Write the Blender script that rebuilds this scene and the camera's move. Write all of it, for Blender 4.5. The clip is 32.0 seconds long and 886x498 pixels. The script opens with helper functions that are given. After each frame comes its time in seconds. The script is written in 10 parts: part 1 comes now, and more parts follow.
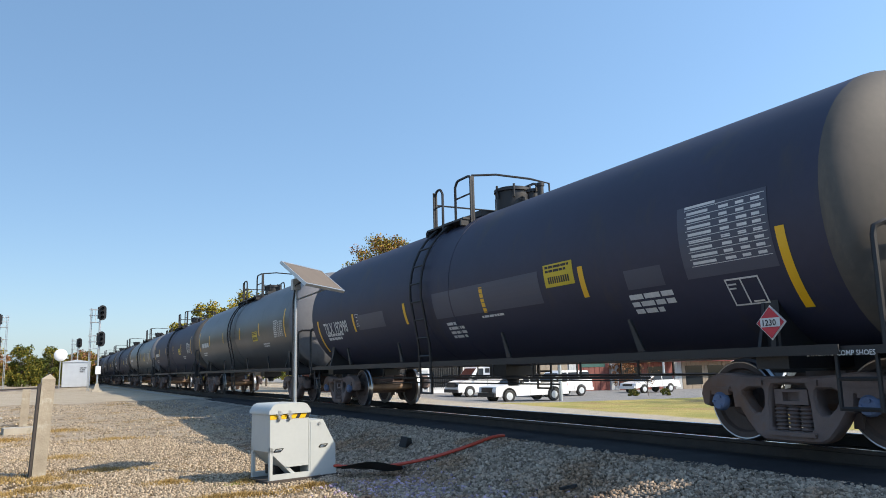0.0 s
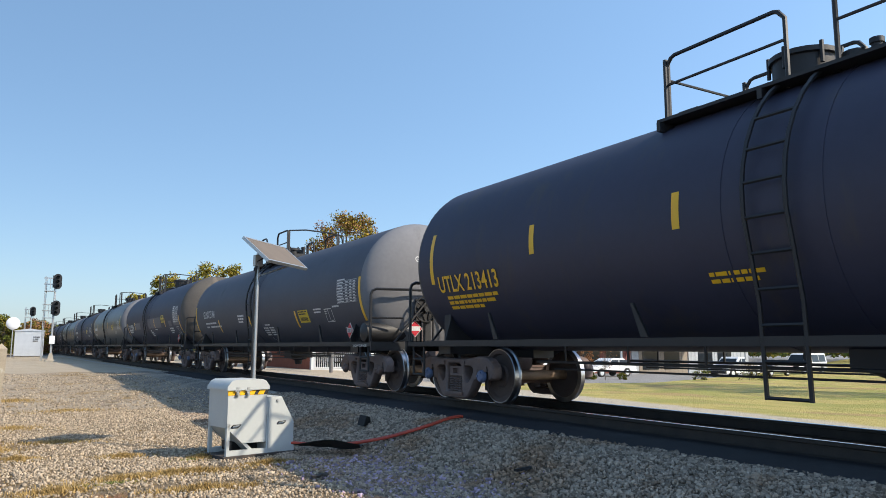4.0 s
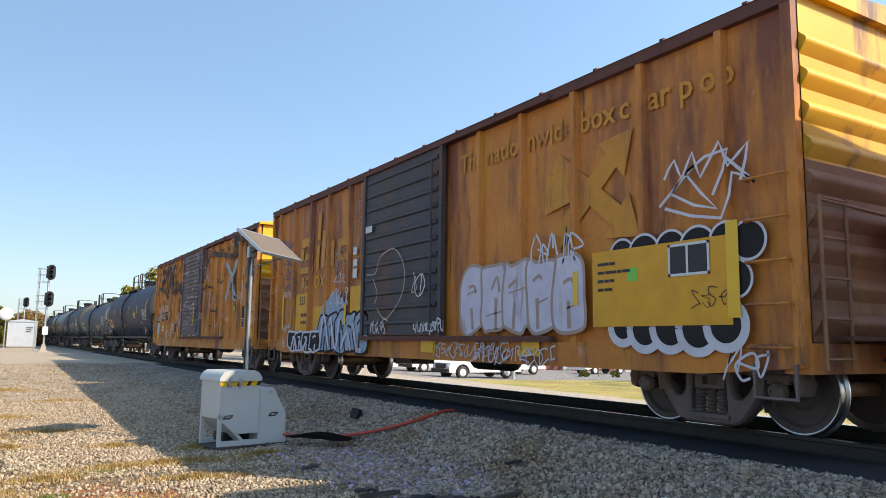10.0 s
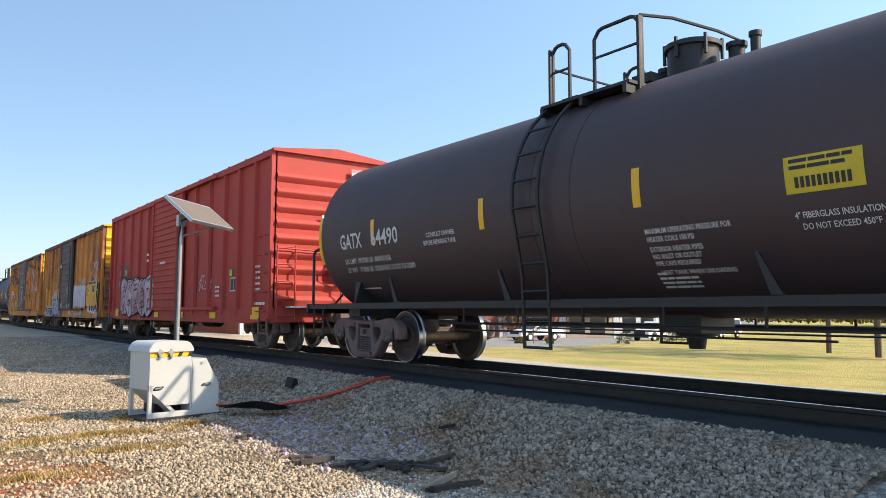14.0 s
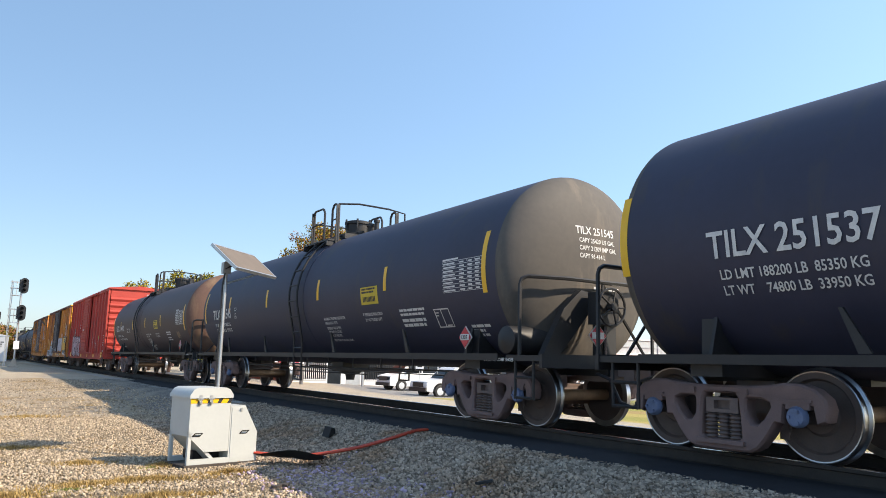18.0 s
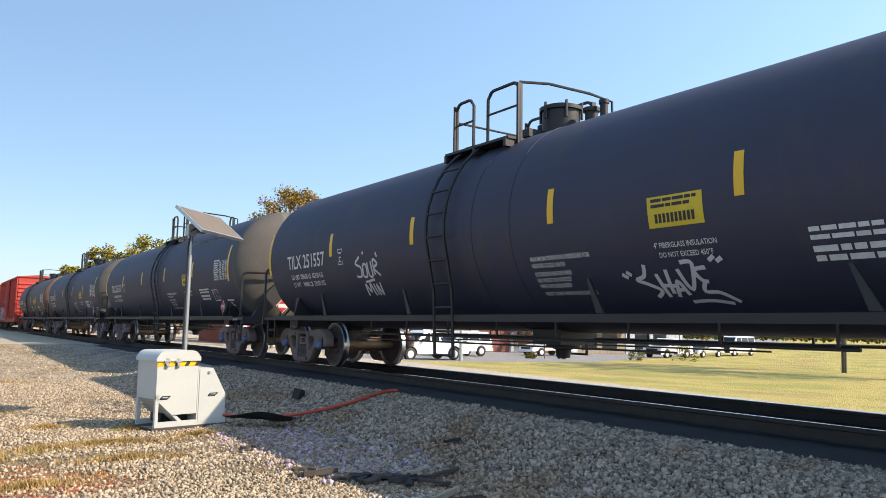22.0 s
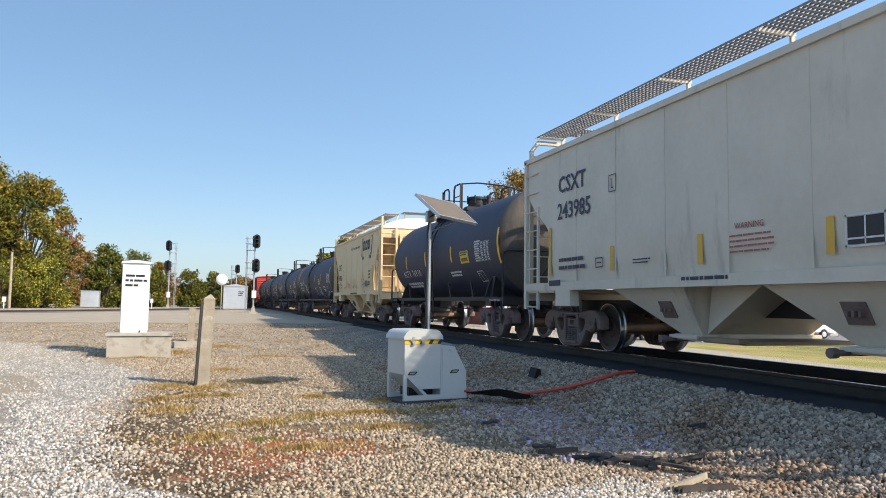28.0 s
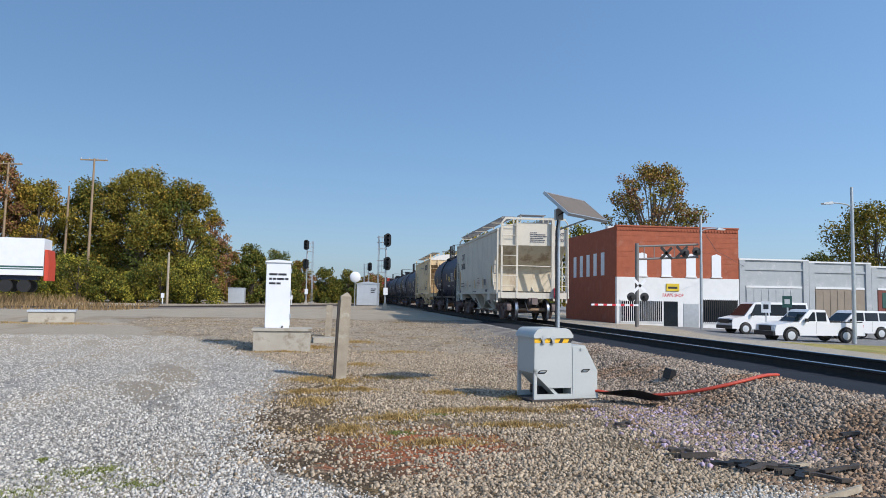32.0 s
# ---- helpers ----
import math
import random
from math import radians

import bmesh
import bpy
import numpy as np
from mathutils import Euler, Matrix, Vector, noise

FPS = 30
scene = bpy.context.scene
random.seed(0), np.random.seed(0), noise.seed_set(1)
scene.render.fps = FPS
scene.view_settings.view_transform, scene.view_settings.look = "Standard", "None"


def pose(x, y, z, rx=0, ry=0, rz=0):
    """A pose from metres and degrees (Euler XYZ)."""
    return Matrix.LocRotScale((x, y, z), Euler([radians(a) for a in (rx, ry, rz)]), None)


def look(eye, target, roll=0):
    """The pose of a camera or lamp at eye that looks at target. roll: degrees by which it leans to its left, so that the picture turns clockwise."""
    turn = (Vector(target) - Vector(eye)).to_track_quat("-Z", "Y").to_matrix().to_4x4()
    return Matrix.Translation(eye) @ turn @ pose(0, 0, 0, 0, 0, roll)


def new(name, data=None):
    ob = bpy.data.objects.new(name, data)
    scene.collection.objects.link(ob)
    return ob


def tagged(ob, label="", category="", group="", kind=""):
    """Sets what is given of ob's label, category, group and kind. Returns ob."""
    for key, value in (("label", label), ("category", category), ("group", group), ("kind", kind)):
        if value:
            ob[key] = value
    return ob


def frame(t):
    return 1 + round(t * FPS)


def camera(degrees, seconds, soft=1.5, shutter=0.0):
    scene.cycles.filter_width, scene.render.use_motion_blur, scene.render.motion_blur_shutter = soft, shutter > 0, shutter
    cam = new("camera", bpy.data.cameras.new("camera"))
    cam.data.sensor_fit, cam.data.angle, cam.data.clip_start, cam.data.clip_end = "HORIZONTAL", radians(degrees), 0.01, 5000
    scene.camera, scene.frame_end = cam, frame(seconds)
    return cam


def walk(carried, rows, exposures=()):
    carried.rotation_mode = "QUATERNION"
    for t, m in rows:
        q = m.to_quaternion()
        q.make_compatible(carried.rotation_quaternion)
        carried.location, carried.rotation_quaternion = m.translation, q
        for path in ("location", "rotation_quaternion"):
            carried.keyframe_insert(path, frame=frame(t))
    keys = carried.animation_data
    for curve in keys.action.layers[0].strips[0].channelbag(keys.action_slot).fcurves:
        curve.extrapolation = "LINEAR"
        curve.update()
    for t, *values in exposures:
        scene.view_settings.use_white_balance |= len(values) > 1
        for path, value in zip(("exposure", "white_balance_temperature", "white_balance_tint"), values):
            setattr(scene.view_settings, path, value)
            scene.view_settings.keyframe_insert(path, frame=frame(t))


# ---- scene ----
cam = camera(62.23, 32.0, 0.9)
# seconds, eye, yaw, pitch, roll
PATH = [
    (0.0, 0.008, 0.102, 1.510, -28.15, 9.24, -1.41),
    (0.5, -0.003, 0.096, 1.520, -28.47, 9.46, -0.31),
    (1.0, 0.008, 0.107, 1.526, -29.54, 9.71, 0.04),
    (1.5, 0.018, 0.101, 1.533, -29.52, 9.49, 0.23),
    (2.0, 0.025, 0.101, 1.543, -28.75, 9.61, 0.43),
    (2.5, -0.000, 0.091, 1.551, -28.29, 8.49, 0.62),
    (3.0, -0.001, 0.094, 1.555, -29.41, 7.98, 0.89),
    (3.5, 0.004, 0.086, 1.550, -30.65, 7.73, -0.13),
    (5.5, 0.028, 0.117, 1.486, -31.71, 7.18, 1.26),
    (6.0, 0.042, 0.125, 1.491, -30.21, 6.94, 0.86),
    (6.5, 0.033, 0.104, 1.485, -30.23, 6.45, 1.29),
    (7.0, 0.034, 0.107, 1.488, -31.03, 7.95, 1.00),
    (7.5, 0.048, 0.098, 1.492, -30.78, 8.10, 0.55),
    (8.0, 0.051, 0.084, 1.498, -31.00, 8.21, 0.19),
    (8.5, 0.034, 0.069, 1.502, -31.02, 7.95, 0.03),
    (9.0, 0.028, 0.078, 1.495, -30.97, 7.71, 0.45),
    (9.5, 0.031, 0.072, 1.494, -31.09, 7.41, 0.46),
    (10.0, 0.019, 0.069, 1.499, -31.26, 7.33, 0.83),
    (10.5, 0.008, 0.079, 1.483, -31.90, 6.82, 1.28),
    (11.0, 0.003, 0.078, 1.481, -33.14, 6.71, 1.32),
    (11.5, -0.023, 0.096, 1.458, -34.57, 6.94, 1.11),
    (12.0, -0.008, 0.098, 1.462, -35.40, 7.08, 1.24),
    (12.5, -0.006, 0.071, 1.455, -36.55, 7.00, 0.68),
    (13.0, 0.025, 0.026, 1.464, -36.61, 5.87, 0.89),
    (13.5, 0.050, 0.029, 1.472, -35.23, 5.94, 0.54),
    (14.0, 0.045, 0.026, 1.479, -36.15, 4.98, 0.18),
    (14.5, 0.055, 0.025, 1.470, -36.10, 5.35, 0.28),
    (15.0, 0.038, 0.020, 1.475, -35.77, 5.68, 0.05),
    (15.5, 0.026, 0.022, 1.470, -36.13, 6.32, 0.81),
    (17.5, 0.070, -0.001, 1.495, -32.78, 7.79, 1.24),
    (18.0, 0.073, 0.010, 1.501, -32.77, 8.79, 1.38),
    (18.5, 0.070, -0.006, 1.499, -32.37, 8.72, 1.10),
    (19.0, 0.087, 0.006, 1.502, -32.72, 8.58, 0.51),
    (19.5, 0.100, 0.017, 1.501, -32.85, 8.34, 0.55),
    (20.0, 0.084, 0.005, 1.499, -32.77, 7.68, 0.45),
    (20.5, 0.088, 0.002, 1.495, -33.13, 7.37, 0.45),
    (21.0, 0.090, -0.004, 1.488, -34.39, 6.21, 0.81),
    (21.5, 0.088, -0.014, 1.483, -35.55, 5.98, 0.85),
    (22.0, 0.110, 0.011, 1.469, -35.14, 6.04, 0.98),
    (22.5, 0.092, -0.002, 1.510, -34.54, 6.21, 1.76),
    (23.0, 0.078, -0.017, 1.483, -33.59, 6.14, 1.83),
    (23.5, 0.067, -0.032, 1.473, -32.59, 5.82, 1.50),
    (24.0, 0.070, -0.022, 1.486, -31.29, 6.20, 1.39),
    (24.5, 0.076, -0.009, 1.498, -30.94, 6.13, 0.87),
    (25.0, 0.065, -0.002, 1.494, -29.78, 5.74, 1.25),
    (25.5, 0.066, 0.005, 1.481, -28.50, 6.53, 1.35),
    (27.5, 0.059, 0.017, 1.467, -19.80, 4.39, 0.69),
    (28.0, 0.058, 0.005, 1.468, -17.37, 4.24, 0.75),
    (28.5, 0.066, 0.024, 1.467, -16.51, 3.73, 0.30),
    (29.0, 0.071, 0.011, 1.470, -15.16, 3.62, -0.02),
    (29.5, 0.076, 0.005, 1.467, -13.69, 3.23, -0.11),
    (30.0, 0.064, -0.004, 1.470, -11.80, 2.81, 0.07),
    (30.5, 0.035, -0.051, 1.470, -9.84, 2.60, 0.37),
    (31.0, 0.017, -0.061, 1.480, -8.77, 2.45, 0.13),
    (31.5, 0.007, -0.061, 1.491, -7.07, 4.06, 0.97),
    (32.0, 0.014, -0.070, 1.490, -7.45, 3.86, 0.94),
]
walk(cam, [(t, pose(x, y, z, 90 + pitch, 0, yaw) @ pose(0, 0, 0, 0, 0, roll)) for t, x, y, z, yaw, pitch, roll in PATH],
     exposures=[(0, 0.78, 6850, 10), (3, 0.76, 6850, 10), (6, 0.86, 7100, 11), (9, 1.04, 7400, 12), (13, 1.1, 7450, 13), (19, 1.05, 7350, 12), (23, 1.1, 7450, 13), (25.5, 0.86, 7450, 13), (28, 0.82, 6950, 11), (30, 0.43, 6400, 11), (32, 0.27, 6200, 11)])
# the train rolls at an even pace: metres at each second given
ROLLED = [(t, 7.0613 * t) for t in range(0, 33, 2)]

# ---- light ----
SUN_WAY = Vector((0.873, -0.934, 1.0)).normalized()
world = bpy.data.worlds.new("sky")
scene.world = world
world.use_nodes = True
wn = world.node_tree.nodes
sky = wn.new("ShaderNodeTexSky")
sky.sky_type, sky.sun_disc = "NISHITA", False
sky.sun_elevation = math.asin(SUN_WAY.z)
sky.sun_rotation = math.atan2(SUN_WAY.x, SUN_WAY.y)
sky.air_density, sky.dust_density, sky.ozone_density = 1.0, 0.9, 3.0
deeper = wn.new("ShaderNodeHueSaturation")
deeper.inputs["Saturation"].default_value = 1.05
world.node_tree.links.new(sky.outputs[0], deeper.inputs["Color"])
blue = wn.new("ShaderNodeMix")
blue.data_type = "RGBA"
blue.inputs["Factor"].default_value = 0.5
blue.inputs["B"].default_value = (1.0, 1.95, 3.35, 1)
world.node_tree.links.new(deeper.outputs[0], blue.inputs["A"])
# hazier and brighter towards the sun, deeper away from it
way = wn.new("ShaderNodeTexCoord")
toward = wn.new("ShaderNodeVectorMath")
toward.operation = "DOT_PRODUCT"
toward.inputs[1].default_value = tuple(Vector((SUN_WAY.x, SUN_WAY.y, 0)).normalized())
world.node_tree.links.new(way.outputs["Generated"], toward.inputs[0])
haze = wn.new("ShaderNodeMath")
haze.operation = "MULTIPLY_ADD"
haze.inputs[1].default_value, haze.inputs[2].default_value = 0.44, 1.2
world.node_tree.links.new(toward.outputs["Value"], haze.inputs[0])
glow = wn.new("ShaderNodeVectorMath")
glow.operation = "SCALE"
world.node_tree.links.new(blue.outputs["Result"], glow.inputs[0])
world.node_tree.links.new(haze.outputs[0], glow.inputs["Scale"])
world.node_tree.links.new(glow.outputs[0], wn["Background"].inputs[0])
wn["Background"].inputs[1].default_value = 0.135
sun = new("sun", bpy.data.lights.new("sun", "SUN"))
sun.data.energy, sun.data.angle, sun.data.color = 3.2, radians(0.53), (1.0, 0.91, 0.775)
sun.matrix_world = look((0, 0, 30), Vector((0, 0, 30)) - SUN_WAY)
scene.view_settings.exposure = 0.0


# ---- materials ----
def mat(name, a, b=None, rough=0.6, metal=0.0, scale=6.0, fine=60.0, bump=0.15, spread=0.35, wear=None, wear_at=0.62, wear_scale=1.3, streak=False, island=False, spec=0.5):
    """Two colours mixed by noise at two scales; wear: a third colour in patches, drawn down in streaks where asked."""
    m = bpy.data.materials.new(name)
    m.use_nodes = True
    n, l = m.node_tree.nodes, m.node_tree.links
    bsdf = n["Principled BSDF"]
    b = b or tuple(c * 0.72 for c in a)
    co = n.new("ShaderNodeTexCoord")
    big, small = n.new("ShaderNodeTexNoise"), n.new("ShaderNodeTexNoise")
    big.inputs["Scale"].default_value, small.inputs["Scale"].default_value = scale, fine
    big.inputs["Detail"].default_value, small.inputs["Detail"].default_value = 5, 3
    for q in (big, small):
        l.new(co.outputs["Object"], q.inputs["Vector"])
    add = n.new("ShaderNodeMath")
    add.operation = "MULTIPLY_ADD"
    l.new(small.outputs["Fac"], add.inputs[0])
    add.inputs[1].default_value = 0.5
    l.new(big.outputs["Fac"], add.inputs[2])
    ramp = n.new("ShaderNodeMapRange")
    ramp.inputs["From Min"].default_value, ramp.inputs["From Max"].default_value = 0.75 - spread, 0.75 + spread
    l.new(add.outputs[0], ramp.inputs["Value"])
    mix = n.new("ShaderNodeMix")
    mix.data_type = "RGBA"
    mix.inputs["A"].default_value, mix.inputs["B"].default_value = (*b, 1), (*a, 1)
    l.new(ramp.outputs[0], mix.inputs["Factor"])
    last = mix.outputs["Result"]
    if wear:
        w = n.new("ShaderNodeTexNoise")
        w.inputs["Scale"].default_value, w.inputs["Detail"].default_value, w.inputs["Roughness"].default_value = wear_scale, 8, 0.65
        src = co.outputs["Object"]
        if streak:
            mp = n.new("ShaderNodeMapping")
            mp.inputs["Scale"].default_value = (1, 1, 0.18)
            l.new(src, mp.inputs["Vector"])
            src = mp.outputs[0]
        l.new(src, w.inputs["Vector"])
        wr = n.new("ShaderNodeMapRange")
        wr.inputs["From Min"].default_value, wr.inputs["From Max"].default_value = wear_at - 0.05, wear_at + 0.07
        l.new(w.outputs["Fac"], wr.inputs["Value"])
        wm = n.new("ShaderNodeMix")
        wm.data_type = "RGBA"
        wm.inputs["B"].default_value = (*wear, 1)
        l.new(last, wm.inputs["A"])
        l.new(wr.outputs[0], wm.inputs["Factor"])
        last = wm.outputs["Result"]
    if island:
        geo = n.new("ShaderNodeNewGeometry")
        hsv = n.new("ShaderNodeHueSaturation")
        vr = n.new("ShaderNodeMapRange")
        vr.inputs["To Min"].default_value, vr.inputs["To Max"].default_value = (0.42, 1.5) if island is True else island
        l.new(geo.outputs["Random Per Island"], vr.inputs["Value"])
        l.new(vr.outputs[0], hsv.inputs["Value"])
        l.new(last, hsv.inputs["Color"])
        last = hsv.outputs["Color"]
    l.new(last, bsdf.inputs["Base Color"])
    bsdf.inputs["Roughness"].default_value, bsdf.inputs["Metallic"].default_value, bsdf.inputs["Specular IOR Level"].default_value = rough, metal, spec
    if bump:
        bp = n.new("ShaderNodeBump")
        bp.inputs["Strength"].default_value, bp.inputs["Distance"].default_value = bump, 0.01
        l.new(add.outputs[0], bp.inputs["Height"])
        l.new(bp.outputs[0], bsdf.inputs["Normal"])
    return m


TANK_BLACK = mat("tank_black", (0.035, 0.037, 0.068), (0.026, 0.028, 0.051), rough=0.58, scale=0.8, fine=9, bump=0.03, wear=(0.046, 0.042, 0.05), wear_at=0.6, streak=True, spec=0.45)
TANK_BLUE = mat("tank_blue_grey", (0.066, 0.070, 0.092), (0.047, 0.05, 0.068), rough=0.6, scale=0.8, fine=9, bump=0.03, wear=(0.024, 0.026, 0.032), wear_at=0.64, streak=True)
TANK_BROWN = mat("tank_brown_black", (0.068, 0.042, 0.044), (0.05, 0.031, 0.034), rough=0.58, scale=0.8, fine=9, bump=0.03, wear=(0.055, 0.035, 0.03), wear_at=0.66, streak=True)
TANK_GREY = mat("tank_grey", (0.085, 0.086, 0.09), (0.05, 0.05, 0.053), rough=0.4, scale=0.8, fine=9, bump=0.03, wear=(0.03, 0.03, 0.03), wear_at=0.62, streak=True)
HEADS = {"tank_black": mat("dusty_black_head", (0.105, 0.094, 0.082), (0.07, 0.063, 0.058), rough=0.7, scale=1.1, fine=12, bump=0.03, wear=(0.15, 0.125, 0.10), wear_at=0.6, streak=True, spec=0.3),
         "tank_blue_grey": mat("dusty_grey_head", (0.20, 0.20, 0.21), (0.145, 0.145, 0.155), rough=0.7, scale=1.1, fine=12, bump=0.03, wear=(0.12, 0.12, 0.125), wear_at=0.6, streak=True, spec=0.3),
         "tank_brown_black": mat("rusty_brown_head", (0.17, 0.10, 0.075), (0.12, 0.068, 0.052), rough=0.75, scale=1.1, fine=12, bump=0.03, wear=(0.21, 0.135, 0.085), wear_at=0.57, streak=True, spec=0.3)}
HEADS["tank_grey"] = HEADS["tank_blue_grey"]
STEEL_BLACK = mat("black_steel", (0.018, 0.018, 0.02), rough=0.55, fine=40)
TRUCK_IRON = mat("cast_iron_truck", (0.20, 0.15, 0.138), (0.12, 0.09, 0.083), rough=0.75, scale=5, fine=70, bump=0.3, wear=(0.17, 0.10, 0.07), wear_at=0.56)
TRUCK_RED = mat("primer_red_truck", (0.22, 0.145, 0.138), (0.14, 0.095, 0.09), rough=0.75, scale=5, fine=70, bump=0.3)
WHEEL_FACE = mat("rusty_wheel", (0.11, 0.08, 0.07), (0.065, 0.047, 0.042), rough=0.7, scale=5, fine=60)
WHEEL_RIM = mat("bright_wheel_tread", (0.45, 0.46, 0.48), (0.3, 0.31, 0.33), rough=0.28, metal=1.0, scale=8)
AXLE = mat("tan_axle", (0.3, 0.19, 0.11), (0.14, 0.09, 0.06), rough=0.6)
CAP_BLUE = mat("bearing_cap_blue", (0.14, 0.2, 0.34), (0.09, 0.12, 0.2), rough=0.55)
YELLOW = mat("reflective_yellow", (0.86, 0.5, 0.02), (0.75, 0.4, 0.02), rough=0.35, scale=3)
DECAL_YELLOW = mat("decal_yellow", (0.72, 0.52, 0.03), rough=0.45, scale=3)
WHITE = mat("white_stencil", (0.72, 0.72, 0.7), (0.5, 0.5, 0.5), rough=0.6, scale=14, fine=90)
BLACK_INK = mat("black_ink", (0.02, 0.02, 0.025), rough=0.5)
RED = mat("placard_red", (0.6, 0.03, 0.05), rough=0.4)
SPRAY_WHITE = mat("white_spray", (0.66, 0.64, 0.68), (0.5, 0.47, 0.52), rough=0.6, scale=3)
GREEN = mat("sticker_green", (0.2, 0.62, 0.08), rough=0.4)


# ---- mesh tools ----
class Geo:
    """Vertices, faces and the material number of each face."""

    def __init__(self):
        self.v, self.f, self.m, self.k = [], [], [], 0

    def add(self, verts, faces):
        o = len(self.v)
        self.v += [tuple(q) for q in verts]
        self.f += [tuple(o + i for i in q) for q in faces]
        self.m += [self.k] * len(faces)
        return self

    def box(self, x0, x1, y0, y1, z0, z1, m=None):
        q = [(x, y, z) for x in (x0, x1) for y in (y0, y1) for z in (z0, z1)]
        if m:
            q = [m @ Vector(c) for c in q]
        return self.add(q, [(0, 1, 3, 2), (4, 6, 7, 5), (0, 4, 5, 1), (2, 3, 7, 6), (0, 2, 6, 4), (1, 5, 7, 3)])

    def cyl(self, p0, p1, r0, r1=None, n=12):
        p0, p1 = Vector(p0), Vector(p1)
        r1 = r0 if r1 is None else r1
        d = (p1 - p0).normalized()
        a = d.orthogonal().normalized()
        b = d.cross(a)
        ring = [a * math.cos(2 * math.pi * i / n) + b * math.sin(2 * math.pi * i / n) for i in range(n)]
        q = [p0 + r0 * c for c in ring] + [p1 + r1 * c for c in ring]
        fs = [(i, (i + 1) % n, n + (i + 1) % n, n + i) for i in range(n)]
        return self.add(q, fs + [tuple(range(n))[::-1], tuple(range(n, 2 * n))])

    def tube(self, pts, r, n=6):
        """A bent bar through the points."""
        pts = [Vector(q) for q in pts]
        rings, a = [], None
        for i, q in enumerate(pts):
            d = (pts[min(i + 1, len(pts) - 1)] - pts[max(i - 1, 0)]).normalized()
            a = d.orthogonal().normalized() if a is None else (a - d * a.dot(d)).normalized()
            b = d.cross(a)
            rings += [q + r * (a * math.cos(2 * math.pi * j / n) + b * math.sin(2 * math.pi * j / n)) for j in range(n)]
        fs = [(i * n + j, i * n + (j + 1) % n, (i + 1) * n + (j + 1) % n, (i + 1) * n + j) for i in range(len(pts) - 1) for j in range(n)]
        e = (len(pts) - 1) * n
        return self.add(rings, fs + [tuple(range(n))[::-1], tuple(range(e, e + n))])

    def lathe(self, profile, origin, axis, n=32, closed=True):
        """Profile of (radius, distance along the axis)."""
        o = Vector(origin)
        u = {"x": Vector((1, 0, 0)), "y": Vector((0, 1, 0)), "z": Vector((0, 0, 1))}[axis]
        a = {"x": Vector((0, 1, 0)), "y": Vector((0, 0, 1)), "z": Vector((1, 0, 0))}[axis]
        b = u.cross(a)
        q = [o + u * h + r * (a * math.cos(2 * math.pi * j / n) + b * math.sin(2 * math.pi * j / n)) for r, h in profile for j in range(n)]
        fs = [(i * n + j, i * n + (j + 1) % n, (i + 1) * n + (j + 1) % n, (i + 1) * n + j) for i in range(len(profile) - 1) for j in range(n)]
        if closed:
            e = (len(profile) - 1) * n
            fs += [tuple(range(n))[::-1], tuple(range(e, e + n))]
        return self.add(q, fs)

    def prism(self, poly, axis, a, b):
        """A polygon of the two other axes, in order, drawn from a to b along the axis."""
        n = len(poly)
        put = {"x": lambda p, h: (h, p[0], p[1]), "y": lambda p, h: (p[0], h, p[1]), "z": lambda p, h: (p[0], p[1], h)}[axis]
        q = [put(p, a) for p in poly] + [put(p, b) for p in poly]
        return self.add(q, [(i, (i + 1) % n, n + (i + 1) % n, n + i) for i in range(n)] + [tuple(range(n))[::-1], tuple(range(n, 2 * n))])

    def mesh(self, name, mats, smooth=40):
        me = bpy.data.meshes.new(name)
        me.from_pydata(self.v, [], self.f)
        for q in mats if isinstance(mats, (list, tuple)) else [mats]:
            me.materials.append(q)
        if max(self.m, default=0):
            me.polygons.foreach_set("material_index", self.m)
        bm = bmesh.new()
        bm.from_mesh(me)
        bmesh.ops.recalc_face_normals(bm, faces=bm.faces)
        bm.to_mesh(me)
        bm.free()
        if smooth:
            me.shade_smooth()
            me.set_sharp_from_angle(angle=radians(smooth))
        return me


def part(name, geo, material, parent=None, label="", at=None, smooth=40):
    """Links a Geo (or a finished mesh) as one object."""
    me = geo.mesh(name, material, smooth) if isinstance(geo, Geo) else geo
    ob = new(name, me)
    ob.parent = parent
    if at is not None:
        ob.matrix_basis = at
    return tagged(ob, label)


def thing(name, label, category, group="", at=None):
    ob = new(name)
    ob.empty_display_size = 0.2
    if at is not None:
        ob.matrix_basis = at
    return tagged(ob, label, category, group)


WORDS = {}


def words(text, size):
    """Vertices and faces of flat lettering, starting at 0, 0."""
    if (text, size) not in WORDS:
        cu = bpy.data.curves.new("lettering", "FONT")
        cu.body, cu.size, cu.resolution_u, cu.offset = text, size, 2, 0.016 * size
        ob = bpy.data.objects.new("lettering", cu)
        scene.collection.objects.link(ob)
        dg = bpy.context.evaluated_depsgraph_get()
        me = bpy.data.meshes.new_from_object(ob.evaluated_get(dg))
        WORDS[text, size] = ([tuple(q.co) for q in me.vertices], [tuple(p.vertices) for p in me.polygons])
        bpy.data.objects.remove(ob)
        bpy.data.curves.remove(cu)
        bpy.data.meshes.remove(me)
    return WORDS[text, size]


